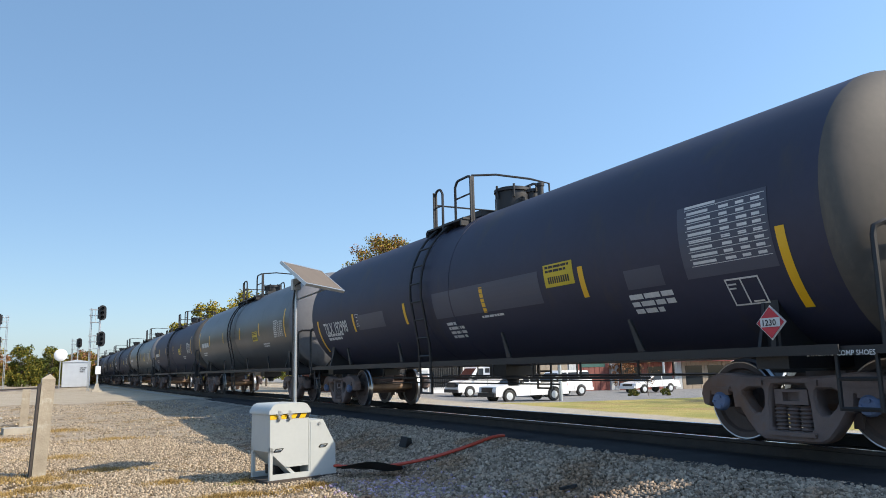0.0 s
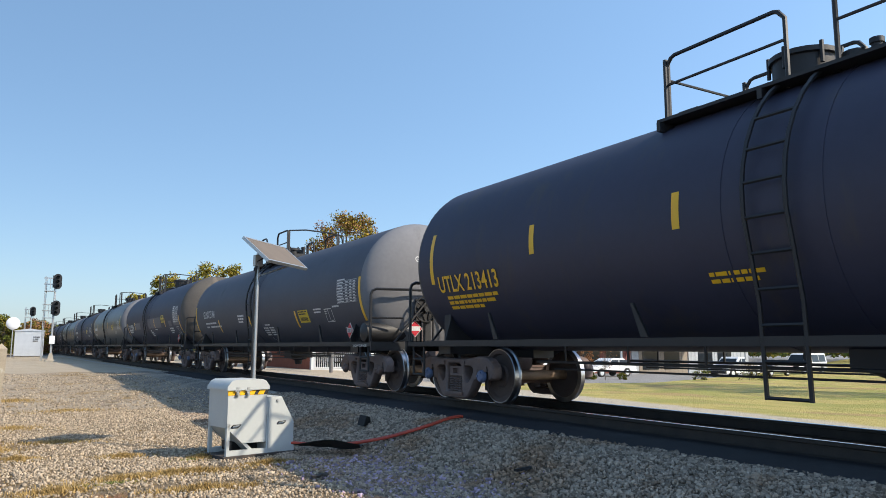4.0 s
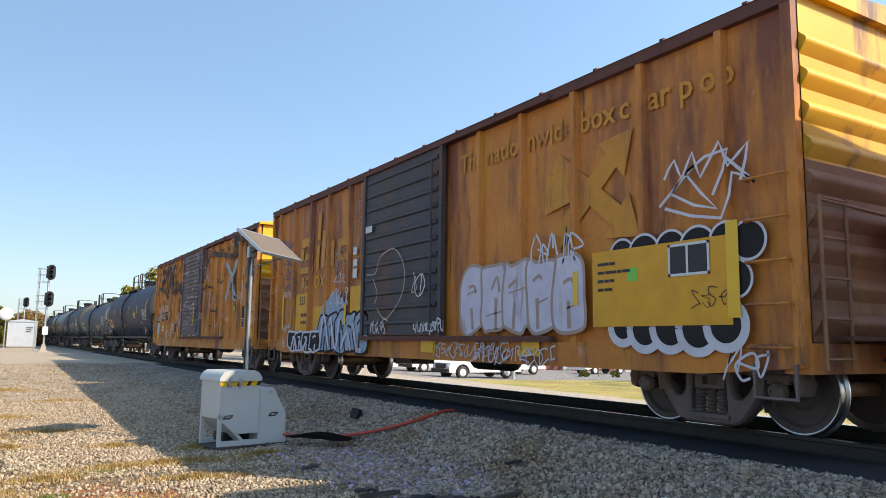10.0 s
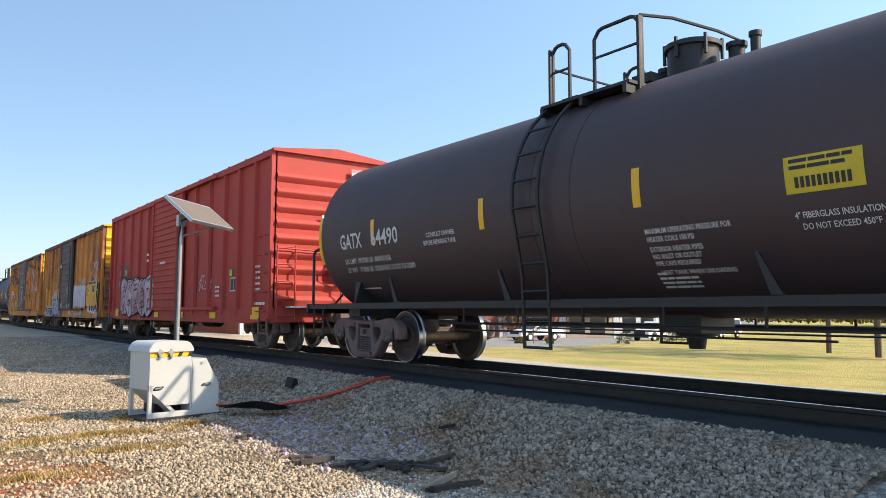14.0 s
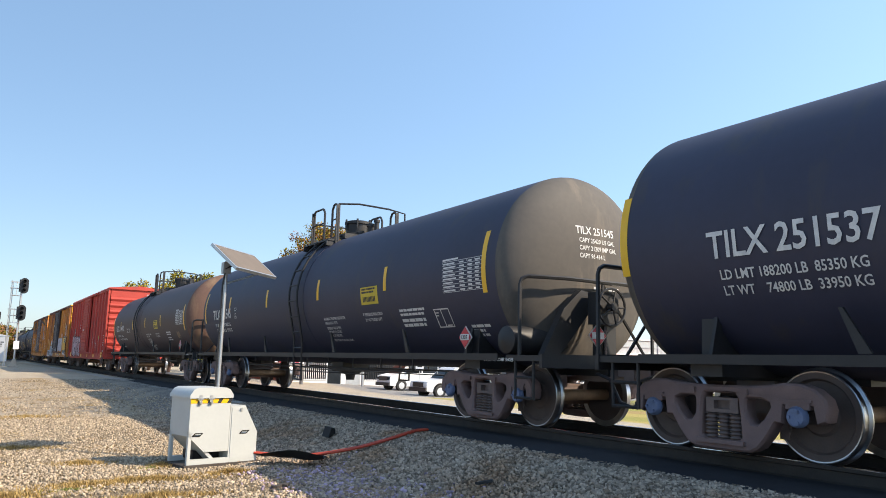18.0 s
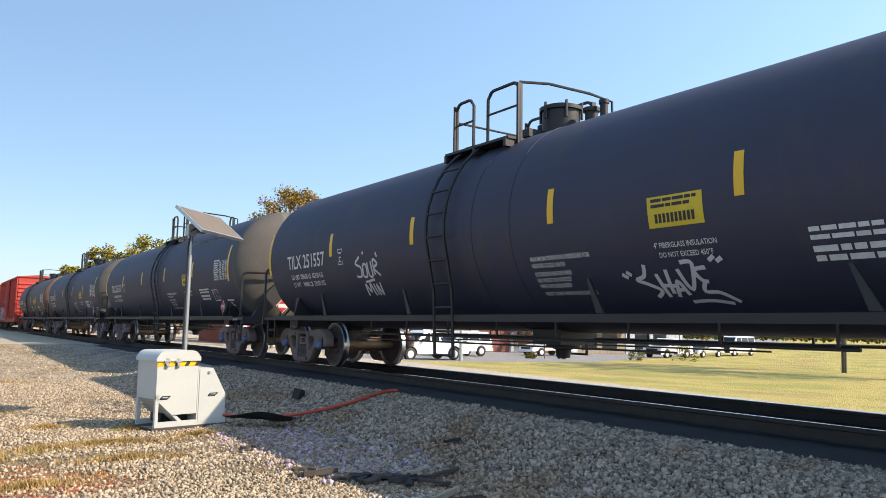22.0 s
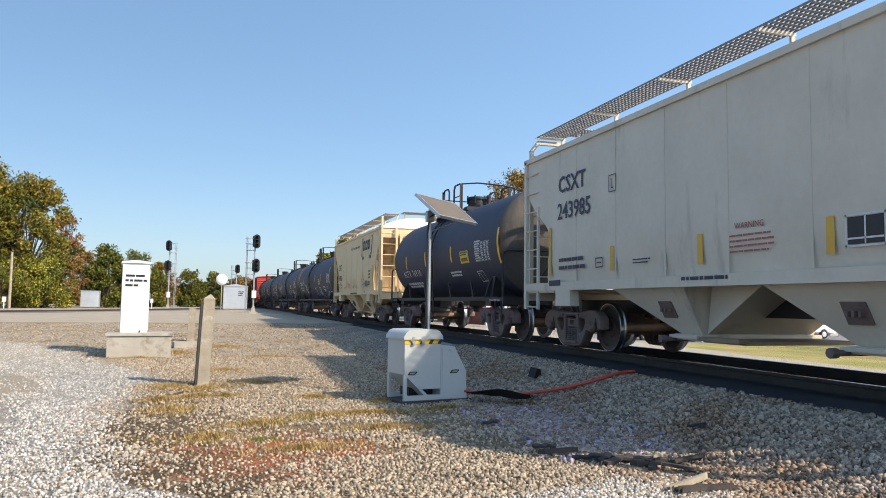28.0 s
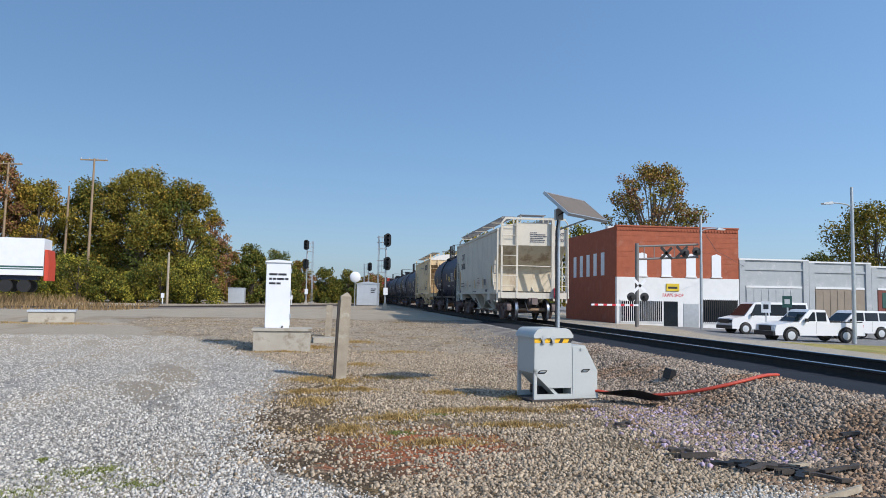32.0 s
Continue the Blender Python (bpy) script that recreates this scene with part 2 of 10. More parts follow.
def smooth_path(pts, steps=6):
    """Catmull-Rom through 2D points."""
    out = []
    for i in range(len(pts) - 1):
        p0, p1, p2, p3 = (Vector(pts[max(0, min(len(pts) - 1, j))]) for j in (i - 1, i, i + 1, i + 2))
        for s in range(steps):
            t = s / steps
            out.append(0.5 * (2 * p1 + (p2 - p0) * t + (2 * p0 - 5 * p1 + 4 * p2 - p3) * t * t + (3 * p1 - p0 - 3 * p2 + p3) * t ** 3))
    return out + [Vector(pts[-1])]


class Sheet:
    """Flat paint in (u, v) metres, u to the reader's right, laid on a surface by wrap()."""

    def __init__(self):
        self.v, self.f = [], []

    def poly(self, pts):
        o = len(self.v)
        self.v += [tuple(q)[:2] for q in pts]
        self.f.append(tuple(range(o, o + len(pts))))
        return self

    def rect(self, u0, u1, v0, v1, n=1, skew=0.0):
        for i in range(n):
            a, b = v0 + (v1 - v0) * i / n, v0 + (v1 - v0) * (i + 1) / n
            self.poly([(u0 + skew * a, a), (u1 + skew * a, a), (u1 + skew * b, b), (u0 + skew * b, b)])
        return self

    def text(self, s, u, v, size, squeeze=1.0):
        q, f = words(s, size)
        o = len(self.v)
        self.v += [(u + x * squeeze, v + y) for x, y, _ in q]
        self.f += [tuple(o + i for i in p) for p in f]
        return self

    def lines(self, u, v, widths, h, gap, rng):
        """Unreadable lines as rows of short bars."""
        for i, w in enumerate(widths):
            a = u
            while a < u + w - 0.02:
                b = min(u + w, a + rng.uniform(0.06, 0.2) * max(1, h / 0.05))
                self.rect(a, b, v - i * (h + gap), v - i * (h + gap) + h)
                a = b + h * 0.4
        return self

    def outline(self, u0, u1, v0, v1, w):
        return self.rect(u0, u1, v0, v0 + w).rect(u0, u1, v1 - w, v1).rect(u0, u0 + w, v0, v1).rect(u1 - w, u1, v0, v1)

    def stroke(self, pts, w, steps=6):
        """One connected band along a smooth line."""
        q = smooth_path(pts, steps)
        q = [p for i, p in enumerate(q) if i == 0 or (p - q[i - 1]).length > 1e-6]
        o = len(self.v)
        for i, p in enumerate(q):
            d = (q[min(i + 1, len(q) - 1)] - q[max(i - 1, 0)]).normalized()
            s = Vector((-d.y, d.x)) * w / 2
            self.v += [tuple(p - s), tuple(p + s)]
        self.f += [(o + 2 * i, o + 2 * i + 2, o + 2 * i + 3, o + 2 * i + 1) for i in range(len(q) - 1)]
        return self

    def wrap(self, fn):
        g = Geo()
        g.add([fn(u, v) for u, v in self.v], self.f)
        return g


def painted(name, sheet, fn, material, parent, label=""):
    g = sheet.wrap(fn)
    me = bpy.data.meshes.new(name)
    me.from_pydata(g.v, [], g.f)
    me.materials.append(material)
    ob = new(name, me)
    ob.parent = parent
    if name.endswith("_mark") or name in ("test_record_table", "emblem", "graffiti", "graffiti_outline", "graffiti_tag", "faded_lettering"):
        ob["kind"] = "stuff"
    return tagged(ob, label)


# ---- ground ----
RAIL = 0.60
TRACK = 8.05


def ground_z(x, y):
    """Height of the ground: it climbs to the road crossing, and falls away past the track."""
    rise = 0.42 * min(1, max(0, (y - 15) / 24))
    if x < 4.2:
        return rise + 0.012 * math.sin(1.7 * x + 0.6 * y) + 0.01 * math.sin(0.9 * y)
    top = 0.40
    if x < 6.0:
        s = (x - 4.2) / 1.8
        return rise + (top - rise) * s * s * (3 - 2 * s)
    if x < 10.3:
        return top
    far = -0.05 - 0.043 * max(0, min(x, 24) - 14) - 0.015 * max(0, min(x, 60) - 24)
    street = 0.1 - 0.037 * max(0, min(x, 30) - 14) - 0.02 * max(0, min(x, 60) - 30)
    k = min(1, max(0, (y - 40) / 12))
    s = min(1, (x - 10.3) / 2.2)
    return top + (far + (street - far) * k - top) * s


def axis_steps(edges):
    out = []
    for a, b, step in edges:
        n = max(1, round((b - a) / step))
        out += [a + (b - a) * i / n for i in range(n)]
    return out + [edges[-1][1]]


def ground_material():
    """Pale crushed stone, dry grass, clay and road, by place on the ground."""
    m = bpy.data.materials.new("yard_ground")
    m.use_nodes = True
    n, l = m.node_tree.nodes, m.node_tree.links
    bsdf = n["Principled BSDF"]
    co = n.new("ShaderNodeTexCoord")
    sep = n.new("ShaderNodeSeparateXYZ")
    l.new(co.outputs["Object"], sep.inputs[0])

    def noise_(scale, detail=4):
        q = n.new("ShaderNodeTexNoise")
        q.inputs["Scale"].default_value, q.inputs["Detail"].default_value = scale, detail
        l.new(co.outputs["Object"], q.inputs["Vector"])
        return q.outputs["Fac"]

    def math_(op, a, b=None, c=None):
        q = n.new("ShaderNodeMath")
        q.operation = op
        for i, s in enumerate((a, b, c)):
            if s is None:
                continue
            if isinstance(s, (int, float)):
                q.inputs[i].default_value = s
            else:
                l.new(s, q.inputs[i])
        return q.outputs[0]

    def step_(s, a, b):
        q = n.new("ShaderNodeMapRange")
        q.interpolation_type = "SMOOTHSTEP"
        q.inputs["From Min"].default_value, q.inputs["From Max"].default_value = a, b
        l.new(s, q.inputs["Value"])
        return q.outputs[0]

    def mix_(f, a, b):
        q = n.new("ShaderNodeMix")
        q.data_type = "RGBA"
        l.new(f, q.inputs["Factor"])
        for s, k in ((a, "A"), (b, "B")):
            if isinstance(s, tuple):
                q.inputs[k].default_value = (*s, 1)
            else:
                l.new(s, q.inputs[k])
        return q.outputs["Result"]

    X, Y = sep.outputs[0], sep.outputs[1]
    wob = math_("MULTIPLY_ADD", noise_(0.7), 2.2, -1.1)
    wob2 = math_("MULTIPLY_ADD", noise_(2.5), 0.8, -0.4)
    vor = n.new("ShaderNodeTexVoronoi")
    vor.inputs["Scale"].default_value = 26
    l.new(co.outputs["Object"], vor.inputs["Vector"])
    cell = n.new("ShaderNodeSeparateColor")
    l.new(vor.outputs["Color"], cell.inputs[0])
    pebble = mix_(cell.outputs[0], (0.22, 0.17, 0.12), (0.47, 0.395, 0.30))
    grit = mix_(noise_(40, 5), (0.24, 0.19, 0.135), (0.46, 0.385, 0.29))
    coarse = mix_(cell.outputs[1], (0.12, 0.10, 0.085), (0.36, 0.32, 0.275))
    drive = mix_(cell.outputs[2], (0.16, 0.145, 0.125), (0.47, 0.44, 0.39))
    # packed wheel tracks run along the drive
    lanes = n.new("ShaderNodeMapping")
    lanes.inputs["Scale"].default_value = (0.75, 0.13, 1)
    l.new(co.outputs["Object"], lanes.inputs["Vector"])
    track = n.new("ShaderNodeTexNoise")
    track.inputs["Scale"].default_value, track.inputs["Detail"].default_value, track.inputs["Roughness"].default_value = 1.0, 9, 0.62
    l.new(lanes.outputs[0], track.inputs["Vector"])
    worn = step_(track.outputs["Fac"], 0.49, 0.60)
    packed = mix_(noise_(7, 7), (0.28, 0.22, 0.15), (0.44, 0.365, 0.265))
    drive = mix_(math_("MULTIPLY", worn, 0.85), drive, packed)
    tan = mix_(cell.outputs[1], mix_(noise_(3, 8), (0.31, 0.245, 0.17), (0.49, 0.405, 0.30)), mix_(noise_(11, 6), (0.40, 0.335, 0.245), (0.60, 0.515, 0.41)))
    tan = mix_(math_("MULTIPLY", worn, 0.7), tan, packed)
    drive = mix_(math_("MULTIPLY", step_(math_("ADD", Y, math_("MULTIPLY", wob, 2.5)), 14, 22), 0.92), drive, tan)
    soil = mix_(noise_(30, 4), (0.12, 0.09, 0.06), (0.25, 0.19, 0.13))
    grass = mix_(noise_(22, 5), (0.20, 0.125, 0.05), (0.38, 0.26, 0.11))
    clay = mix_(noise_(18, 5), (0.52, 0.15, 0.07), (0.66, 0.28, 0.15))
    road = mix_(noise_(1.3, 8), (0.36, 0.295, 0.215), (0.54, 0.46, 0.35))
    lawn = mix_(noise_(6, 6), (0.36, 0.29, 0.10), (0.52, 0.42, 0.15))
    # the yard beside the track: stone with grass and soil showing through
    base = mix_(step_(noise_(1.4, 6), 0.42, 0.58), pebble, grit)
    base = mix_(math_("MULTIPLY", step_(noise_(0.9, 6), 0.50, 0.62), 0.75), base, soil)
    base = mix_(math_("MULTIPLY", step_(noise_(1.1, 7), 0.53, 0.6), 0.8), base, grass)
    # clay patch
    cx, cy = math_("SUBTRACT", X, 0.65), math_("MULTIPLY", math_("SUBTRACT", Y, 7.35), 1.0)
    rr = math_("ADD", math_("SQRT", math_("ADD", math_("MULTIPLY", cx, cx), math_("MULTIPLY", cy, cy))), wob2)
    base = mix_(math_("MULTIPLY", step_(rr, 1.5, 0.7), step_(noise_(5, 4), 0.38, 0.5)), base, clay)
    # ballast shoulder
    base = mix_(step_(math_("ADD", X, wob2), 3.9, 4.5), base, coarse)
    # pale drive along the other side
    edge = math_("ADD", math_("ADD", X, math_("MULTIPLY", wob, 0.55)), math_("MULTIPLY", wob2, 0.7))
    lean = math_("MULTIPLY", math_("MAXIMUM", math_("SUBTRACT", Y, 16), 0), 0.5)
    near = math_("MAXIMUM", math_("SUBTRACT", 8, Y), 0)
    brink = math_("SUBTRACT", math_("ADD", edge, lean), math_("MULTIPLY", math_("MULTIPLY", near, near), 0.21))
    base = mix_(math_("MULTIPLY", step_(brink, 0.5, -0.5), math_("MULTIPLY", step_(Y, 15, 12), step_(noise_(3.0, 6), 0.36, 0.5))), base, soil)
    base = mix_(math_("MULTIPLY", step_(noise_(0.7, 7), 0.44, 0.6), math_("MULTIPLY", step_(Y, 14, 18), 0.55)), base, (0.42, 0.36, 0.28))
    base = mix_(step_(brink, -0.95, -1.3), base, drive)
    soil2 = mix_(worn, mix_(noise_(9, 6), (0.35, 0.275, 0.19), (0.54, 0.455, 0.34)), packed)
    base = mix_(math_("MULTIPLY", step_(math_("ADD", edge, math_("MULTIPLY", wob2, 1.5)), -9, -13), 0.75), base, soil2)
    # the road that crosses the track
    base = mix_(step_(math_("ADD", Y, math_("MULTIPLY", wob, 1.0)), 36, 37.5), base, road)
    base = mix_(step_(Y, 62, 66), base, soil2)
    # pale silt washed up against the drip mat
    silt = math_("MULTIPLY", step_(math_("ADD", X, math_("MULTIPLY", wob2, 0.35)), 5.85, 6.0), step_(noise_(1.6, 5), 0.46, 0.56))
    base = mix_(math_("MULTIPLY", silt, step_(X, 6.5, 6.4)), base, (0.46, 0.43, 0.38))
    # lawn and street past the track
    sand = mix_(noise_(14, 6), (0.40, 0.34, 0.26), (0.52, 0.46, 0.37))
    lot = mix_(noise_(1.2, 7), (0.23, 0.22, 0.21), (0.33, 0.32, 0.305))
    turf = mix_(math_("MULTIPLY", step_(noise_(0.35, 6), 0.45, 0.6), 0.6), lawn, (0.24, 0.27, 0.07))
    turf = mix_(math_("MULTIPLY", step_(noise_(0.22, 6), 0.55, 0.65), 0.7), turf, (0.36, 0.24, 0.12))
    side = math_("SUBTRACT", math_("ADD", X, math_("MULTIPLY", wob, 0.7)), math_("MULTIPLY", math_("MAXIMUM", math_("SUBTRACT", Y, 10), 0), 0.17))
    past = mix_(step_(side, 16.4, 17.2), sand, turf)
    bound = math_("SUBTRACT", math_("ADD", Y, math_("MULTIPLY", wob, 0.25)), math_("MULTIPLY", math_("MAXIMUM", math_("SUBTRACT", X, 36), 0), 0.5))
    past = mix_(step_(bound, 33.6, 34.0), past, lot)
    past = mix_(math_("MULTIPLY", step_(math_("ADD", X, math_("MULTIPLY", Y, -0.2)), 13.5, 12.0), step_(Y, 30, 36)), past, road)
    base = mix_(step_(X, 10.6, 10.9), base, past)
    # ground darkened under the loose stones, the shade of their gaps in its colour
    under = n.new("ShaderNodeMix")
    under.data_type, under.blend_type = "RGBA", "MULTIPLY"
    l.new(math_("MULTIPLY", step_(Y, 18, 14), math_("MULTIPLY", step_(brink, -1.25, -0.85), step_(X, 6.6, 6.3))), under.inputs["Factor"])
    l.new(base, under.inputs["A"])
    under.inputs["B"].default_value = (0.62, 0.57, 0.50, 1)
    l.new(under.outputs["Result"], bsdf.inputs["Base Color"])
    bsdf.inputs["Roughness"].default_value, bsdf.inputs["Specular IOR Level"].default_value = 0.95, 0.15
    bp = n.new("ShaderNodeBump")
    bp.inputs["Strength"].default_value, bp.inputs["Distance"].default_value = 0.8, 0.03
    hh = math_("ADD", math_("MULTIPLY", vor.outputs["Distance"], -1.5), noise_(60, 4))
    l.new(hh, bp.inputs["Height"])
    l.new(bp.outputs[0], bsdf.inputs["Normal"])
    return m


def build_ground():
    xs = axis_steps([(-900, -60, 120), (-60, -12, 4), (-12, 4, 0.8), (4, 6.2, 0.22), (6.2, 10.2, 1), (10.2, 13, 0.4), (13, 60, 4), (60, 900, 120)])
    ys = axis_steps([(-300, -20, 40), (-20, 4, 4), (4, 40, 0.9), (40, 110, 5), (110, 1500, 140)])
    g = Geo()
    n = len(xs)
    q = [(x, y, ground_z(x, y)) for y in ys for x in xs]
    g.add(q, [(j * n + i, j * n + i + 1, (j + 1) * n + i + 1, (j + 1) * n + i) for j in range(len(ys) - 1) for i in range(n - 1)])
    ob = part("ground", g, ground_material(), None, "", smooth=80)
    tagged(ob, "pale gravel yard with dry grass, clay and a road crossing", "ground", kind="structure")


build_ground()

RAIL_STEEL = mat("rail_side", (0.05, 0.038, 0.03), (0.02, 0.017, 0.015), rough=0.8, fine=50)
RAIL_TOP = mat("polished_rail_top", (0.62, 0.62, 0.62), (0.5, 0.5, 0.5), rough=0.18, metal=1.0)
MAT_BLACK = mat("oily_black_mat", (0.030, 0.031, 0.036), (0.018, 0.019, 0.022), rough=0.8, spec=0.2, scale=3, fine=30, bump=0.5, wear=(0.04, 0.037, 0.034), wear_at=0.66, wear_scale=3)
TIE = mat("creosote_tie", (0.07, 0.052, 0.04), (0.03, 0.024, 0.02), rough=0.9, scale=4, fine=40, bump=0.5)


def build_track():
    track = thing("railway_track", "straight railway track with polished rail heads on oily ties", "railway track")
    for x in (TRACK - 0.755, TRACK + 0.755):
        g = Geo()
        sec = [(-0.07, -0.18), (0.07, -0.18), (0.07, -0.168), (0.012, -0.15), (0.012, -0.05), (0.036, -0.04), (0.036, -0.006), (0.028, 0.0), (-0.028, 0.0), (-0.036, -0.006), (-0.036, -0.04), (-0.012, -0.05), (-0.012, -0.15), (-0.07, -0.168)]
        g.prism([(x + a, RAIL + b) for a, b in sec], "y", -240, 420)
        g.m = [1 if i in (6, 7, 8) else 0 for i in range(len(g.f))]
        part("rail", g, [RAIL_STEEL, RAIL_TOP], track)
    tie = Geo().box(-1.3, 1.3, -0.11, 0.11, -0.17, 0.0).mesh("tie", TIE)
    for i in range(150):
        part("tie", tie, None, track, at=pose(TRACK + random.uniform(-0.04, 0.04), -14 + 0.53 * i, RAIL - 0.182, 0, 0, random.uniform(-1, 1)))
    tagged(track, kind="structure")
    # drip mats along the rails
    rng = random.Random(4)
    for x0, x1, wavy, label in ((6.12, 7.21, True, "scalloped black drip mat outside the rail"), (7.4, 8.7, False, "black drip mat between the rails"), (8.92, 9.9, True, "black drip mat outside the far rail")):
        g = Geo()
        ys = [-12 + 0.16 * i for i in range(290)]
        q = []
        for i, y in enumerate(ys):
            d = 0.07 * abs(math.sin(y * 1.35)) + 0.03 * rng.random() if wavy else 0.0
            a, b = (x0 + d, x1) if x0 < 8 else (x0, x1 - d)
            h = RAIL - 0.165 + 0.012 * rng.random()
            edge = -0.03 if wavy else 0
            q += [(a, y, h + (edge if x0 < 7 else 0)), (a * 0.5 + b * 0.5, y, h + 0.02), (b, y, h + (edge if x0 > 8.8 else 0.0))]
        g.add(q, [(3 * i + k, 3 * i + k + 1, 3 * i + k + 4, 3 * i + k + 3) for i in range(len(ys) - 1) for k in (0, 1)])
        ob = part("drip_mat", g, MAT_BLACK, None, label)
        tagged(ob, label, "drip mat", "mats along the rails")


build_track()


from mathutils.geometry import tessellate_polygon


# ---- train: trucks ----
def truck_meshes():
    me = {}
    g = Geo()
    for s in (-1, 1):
        g.k = 0
        prof = [(0.09, 0.03), (0.17, 0.03), (0.2, 0.0), (0.35, 0.01), (0.375, 0.05), (0.436, 0.058)]
        g.lathe([(r, s * (0.70 + h)) for r, h in prof], (0, 0, 0), "x", 40, False)
        g.lathe([(r, s * h) for r, h in [(0.09, 0.66), (0.36, 0.655), (0.4, 0.645)]], (0, 0, 0), "x", 40, False)
        g.k = 1
        g.lathe([(r, s * h) for r, h in [(0.436, 0.758), (0.448, 0.76), (0.457, 0.752), (0.46, 0.68), (0.487, 0.66), (0.487, 0.64), (0.4, 0.635)]], (0, 0, 0), "x", 40, False)
        g.k = 0
    g.k = 2
    g.cyl((-0.7, 0, 0), (0.7, 0, 0), 0.085, n=14)
    g.k = 0
    g.cyl((-1.02, 0, 0), (-0.7, 0, 0), 0.075, n=14).cyl((0.7, 0, 0), (1.02, 0, 0), 0.075, n=14)
    me["wheelset"] = g.mesh("wheelset", [WHEEL_FACE, WHEEL_RIM, AXLE])
    # cast side frame: a deep plate with rounded windows, its edges chamfered
    half = [(0.0, 0.735), (0.3, 0.735), (0.55, 0.75), (0.74, 0.78), (0.92, 0.775), (1.06, 0.73), (1.17, 0.64), (1.2, 0.54), (1.17, 0.42), (1.07, 0.39), (1.04, 0.56), (0.74, 0.56), (0.72, 0.38), (0.64, 0.38), (0.55, 0.24), (0.44, 0.11), (0.34, 0.06), (0.0, 0.05)]
    outer = half + [(-a, b) for a, b in half[-2:0:-1]]
    pane = [(0.34, 0.61), (0.50, 0.61), (0.585, 0.575), (0.59, 0.53), (0.52, 0.42), (0.44, 0.345), (0.375, 0.35), (0.325, 0.42), (0.315, 0.53), (0.32, 0.59)]
    middle = [(0.19, 0.65), (0.22, 0.60), (0.24, 0.40), (0.25, 0.20), (0.22, 0.17), (-0.22, 0.17), (-0.25, 0.20), (-0.24, 0.40), (-0.22, 0.60), (-0.19, 0.65)]
    loops = [outer, pane, [(-a, b) for a, b in reversed(pane)], middle]

    def grown(ring, d):
        """The ring moved outwards by d along its corners."""
        out, m = [], len(ring)
        turn = sum(ring[k][0] * ring[(k + 1) % m][1] - ring[(k + 1) % m][0] * ring[k][1] for k in range(m))
        for k in range(m):
            p, q, r = (Vector(ring[(k + o) % m]) for o in (-1, 0, 1))
            a, b = (q - p).normalized(), (r - q).normalized()
            w = Vector((a.y + b.y, -a.x - b.x)).normalized() * (d if turn > 0 else -d)
            out.append((q.x + w.x, q.y + w.y))
        return out

    g = Geo()
    v, f, sizes = [], [], [len(q) for q in loops]
    total = sum(sizes)
    for x, d in ((-0.1, -0.022), (-0.075, 0.0), (0.075, 0.0), (0.1, -0.022)):
        for k, q in enumerate(loops):
            v += [(x, a, b) for a, b in grown(q, d if k == 0 else -d)]
    flat = tessellate_polygon([[Vector((a, b, 0)) for a, b in q] for q in loops])
    f += [tuple(q) for q in flat] + [tuple(3 * total + m for m in reversed(q)) for q in flat]
    o = 0
    for n in sizes:
        for layer in range(3):
            f += [(layer * total + o + k, layer * total + o + (k + 1) % n, (layer + 1) * total + o + (k + 1) % n, (layer + 1) * total + o + k) for k in range(n)]
        o += n
    g.add(v, f)
    for s in (-1, 1):
        g.box(-0.115, 0.115, min(s * 0.77, s * 1.02), max(s * 0.77, s * 1.02), 0.53, 0.6)
        g.box(-0.125, 0.0, min(s * 0.745, s * 1.045), max(s * 0.745, s * 1.045), 0.6, 0.625)
        g.box(-0.13, -0.07, min(s * 0.3, s * 0.36), max(s * 0.3, s * 0.36), 0.645, 0.7)
    g.box(-0.14, 0.14, -0.3, 0.3, 0.12, 0.165)
    me["side_frame"] = {m.name: g.mesh("side_frame", m) for m in (TRUCK_IRON, TRUCK_RED)}
    g = Geo()
    g.lathe([(0.078 if k % 2 else 0.05, 0.165 + 0.0205 * k) for k in range(14)], (0, 0, 0), "z", 14)
    me["spring"] = g.mesh("spring", TRUCK_IRON)
    g = Geo().box(-1.06, 1.06, -0.2, 0.2, 0.44, 0.48).box(-1.06, 1.06, -0.2, 0.2, 0.57, 0.6).box(-0.98, 0.98, -0.19, 0.19, 0.48, 0.57).box(-1.06, -0.98, -0.2, -0.1, 0.48, 0.57).box(-1.06, -0.98, 0.1, 0.2, 0.48, 0.57).box(-0.45, 0.45, -0.24, 0.24, 0.55, 0.78)
    for y in (-0.5, 0.5):
        g.box(-0.75, 0.75, y - 0.05, y + 0.05, 0.3, 0.4)
        for x in (-0.72, 0.72):
            g.box(x - 0.05, x + 0.05, y - 0.08, y + 0.02, 0.2, 0.62)
    me["truck"] = g.mesh("truck", TRUCK_IRON)
    for key, m in (("dark", TRUCK_IRON), ("blue", CAP_BLUE)):
        g = Geo().lathe([(0.105, 0.0), (0.105, -0.05), (0.085, -0.075), (0.05, -0.08)], (0, 0, 0), "x", 16)
        for i in range(3):
            a = 2 * math.pi * i / 3
            g.cyl((-0.07, 0.06 * math.cos(a), 0.06 * math.sin(a)), (-0.095, 0.06 * math.cos(a), 0.06 * math.sin(a)), 0.018, n=6)
        me["cap_" + key] = g.mesh("bearing_cap", m)
    return me


TRUCKS = truck_meshes()
WHEELSETS = []


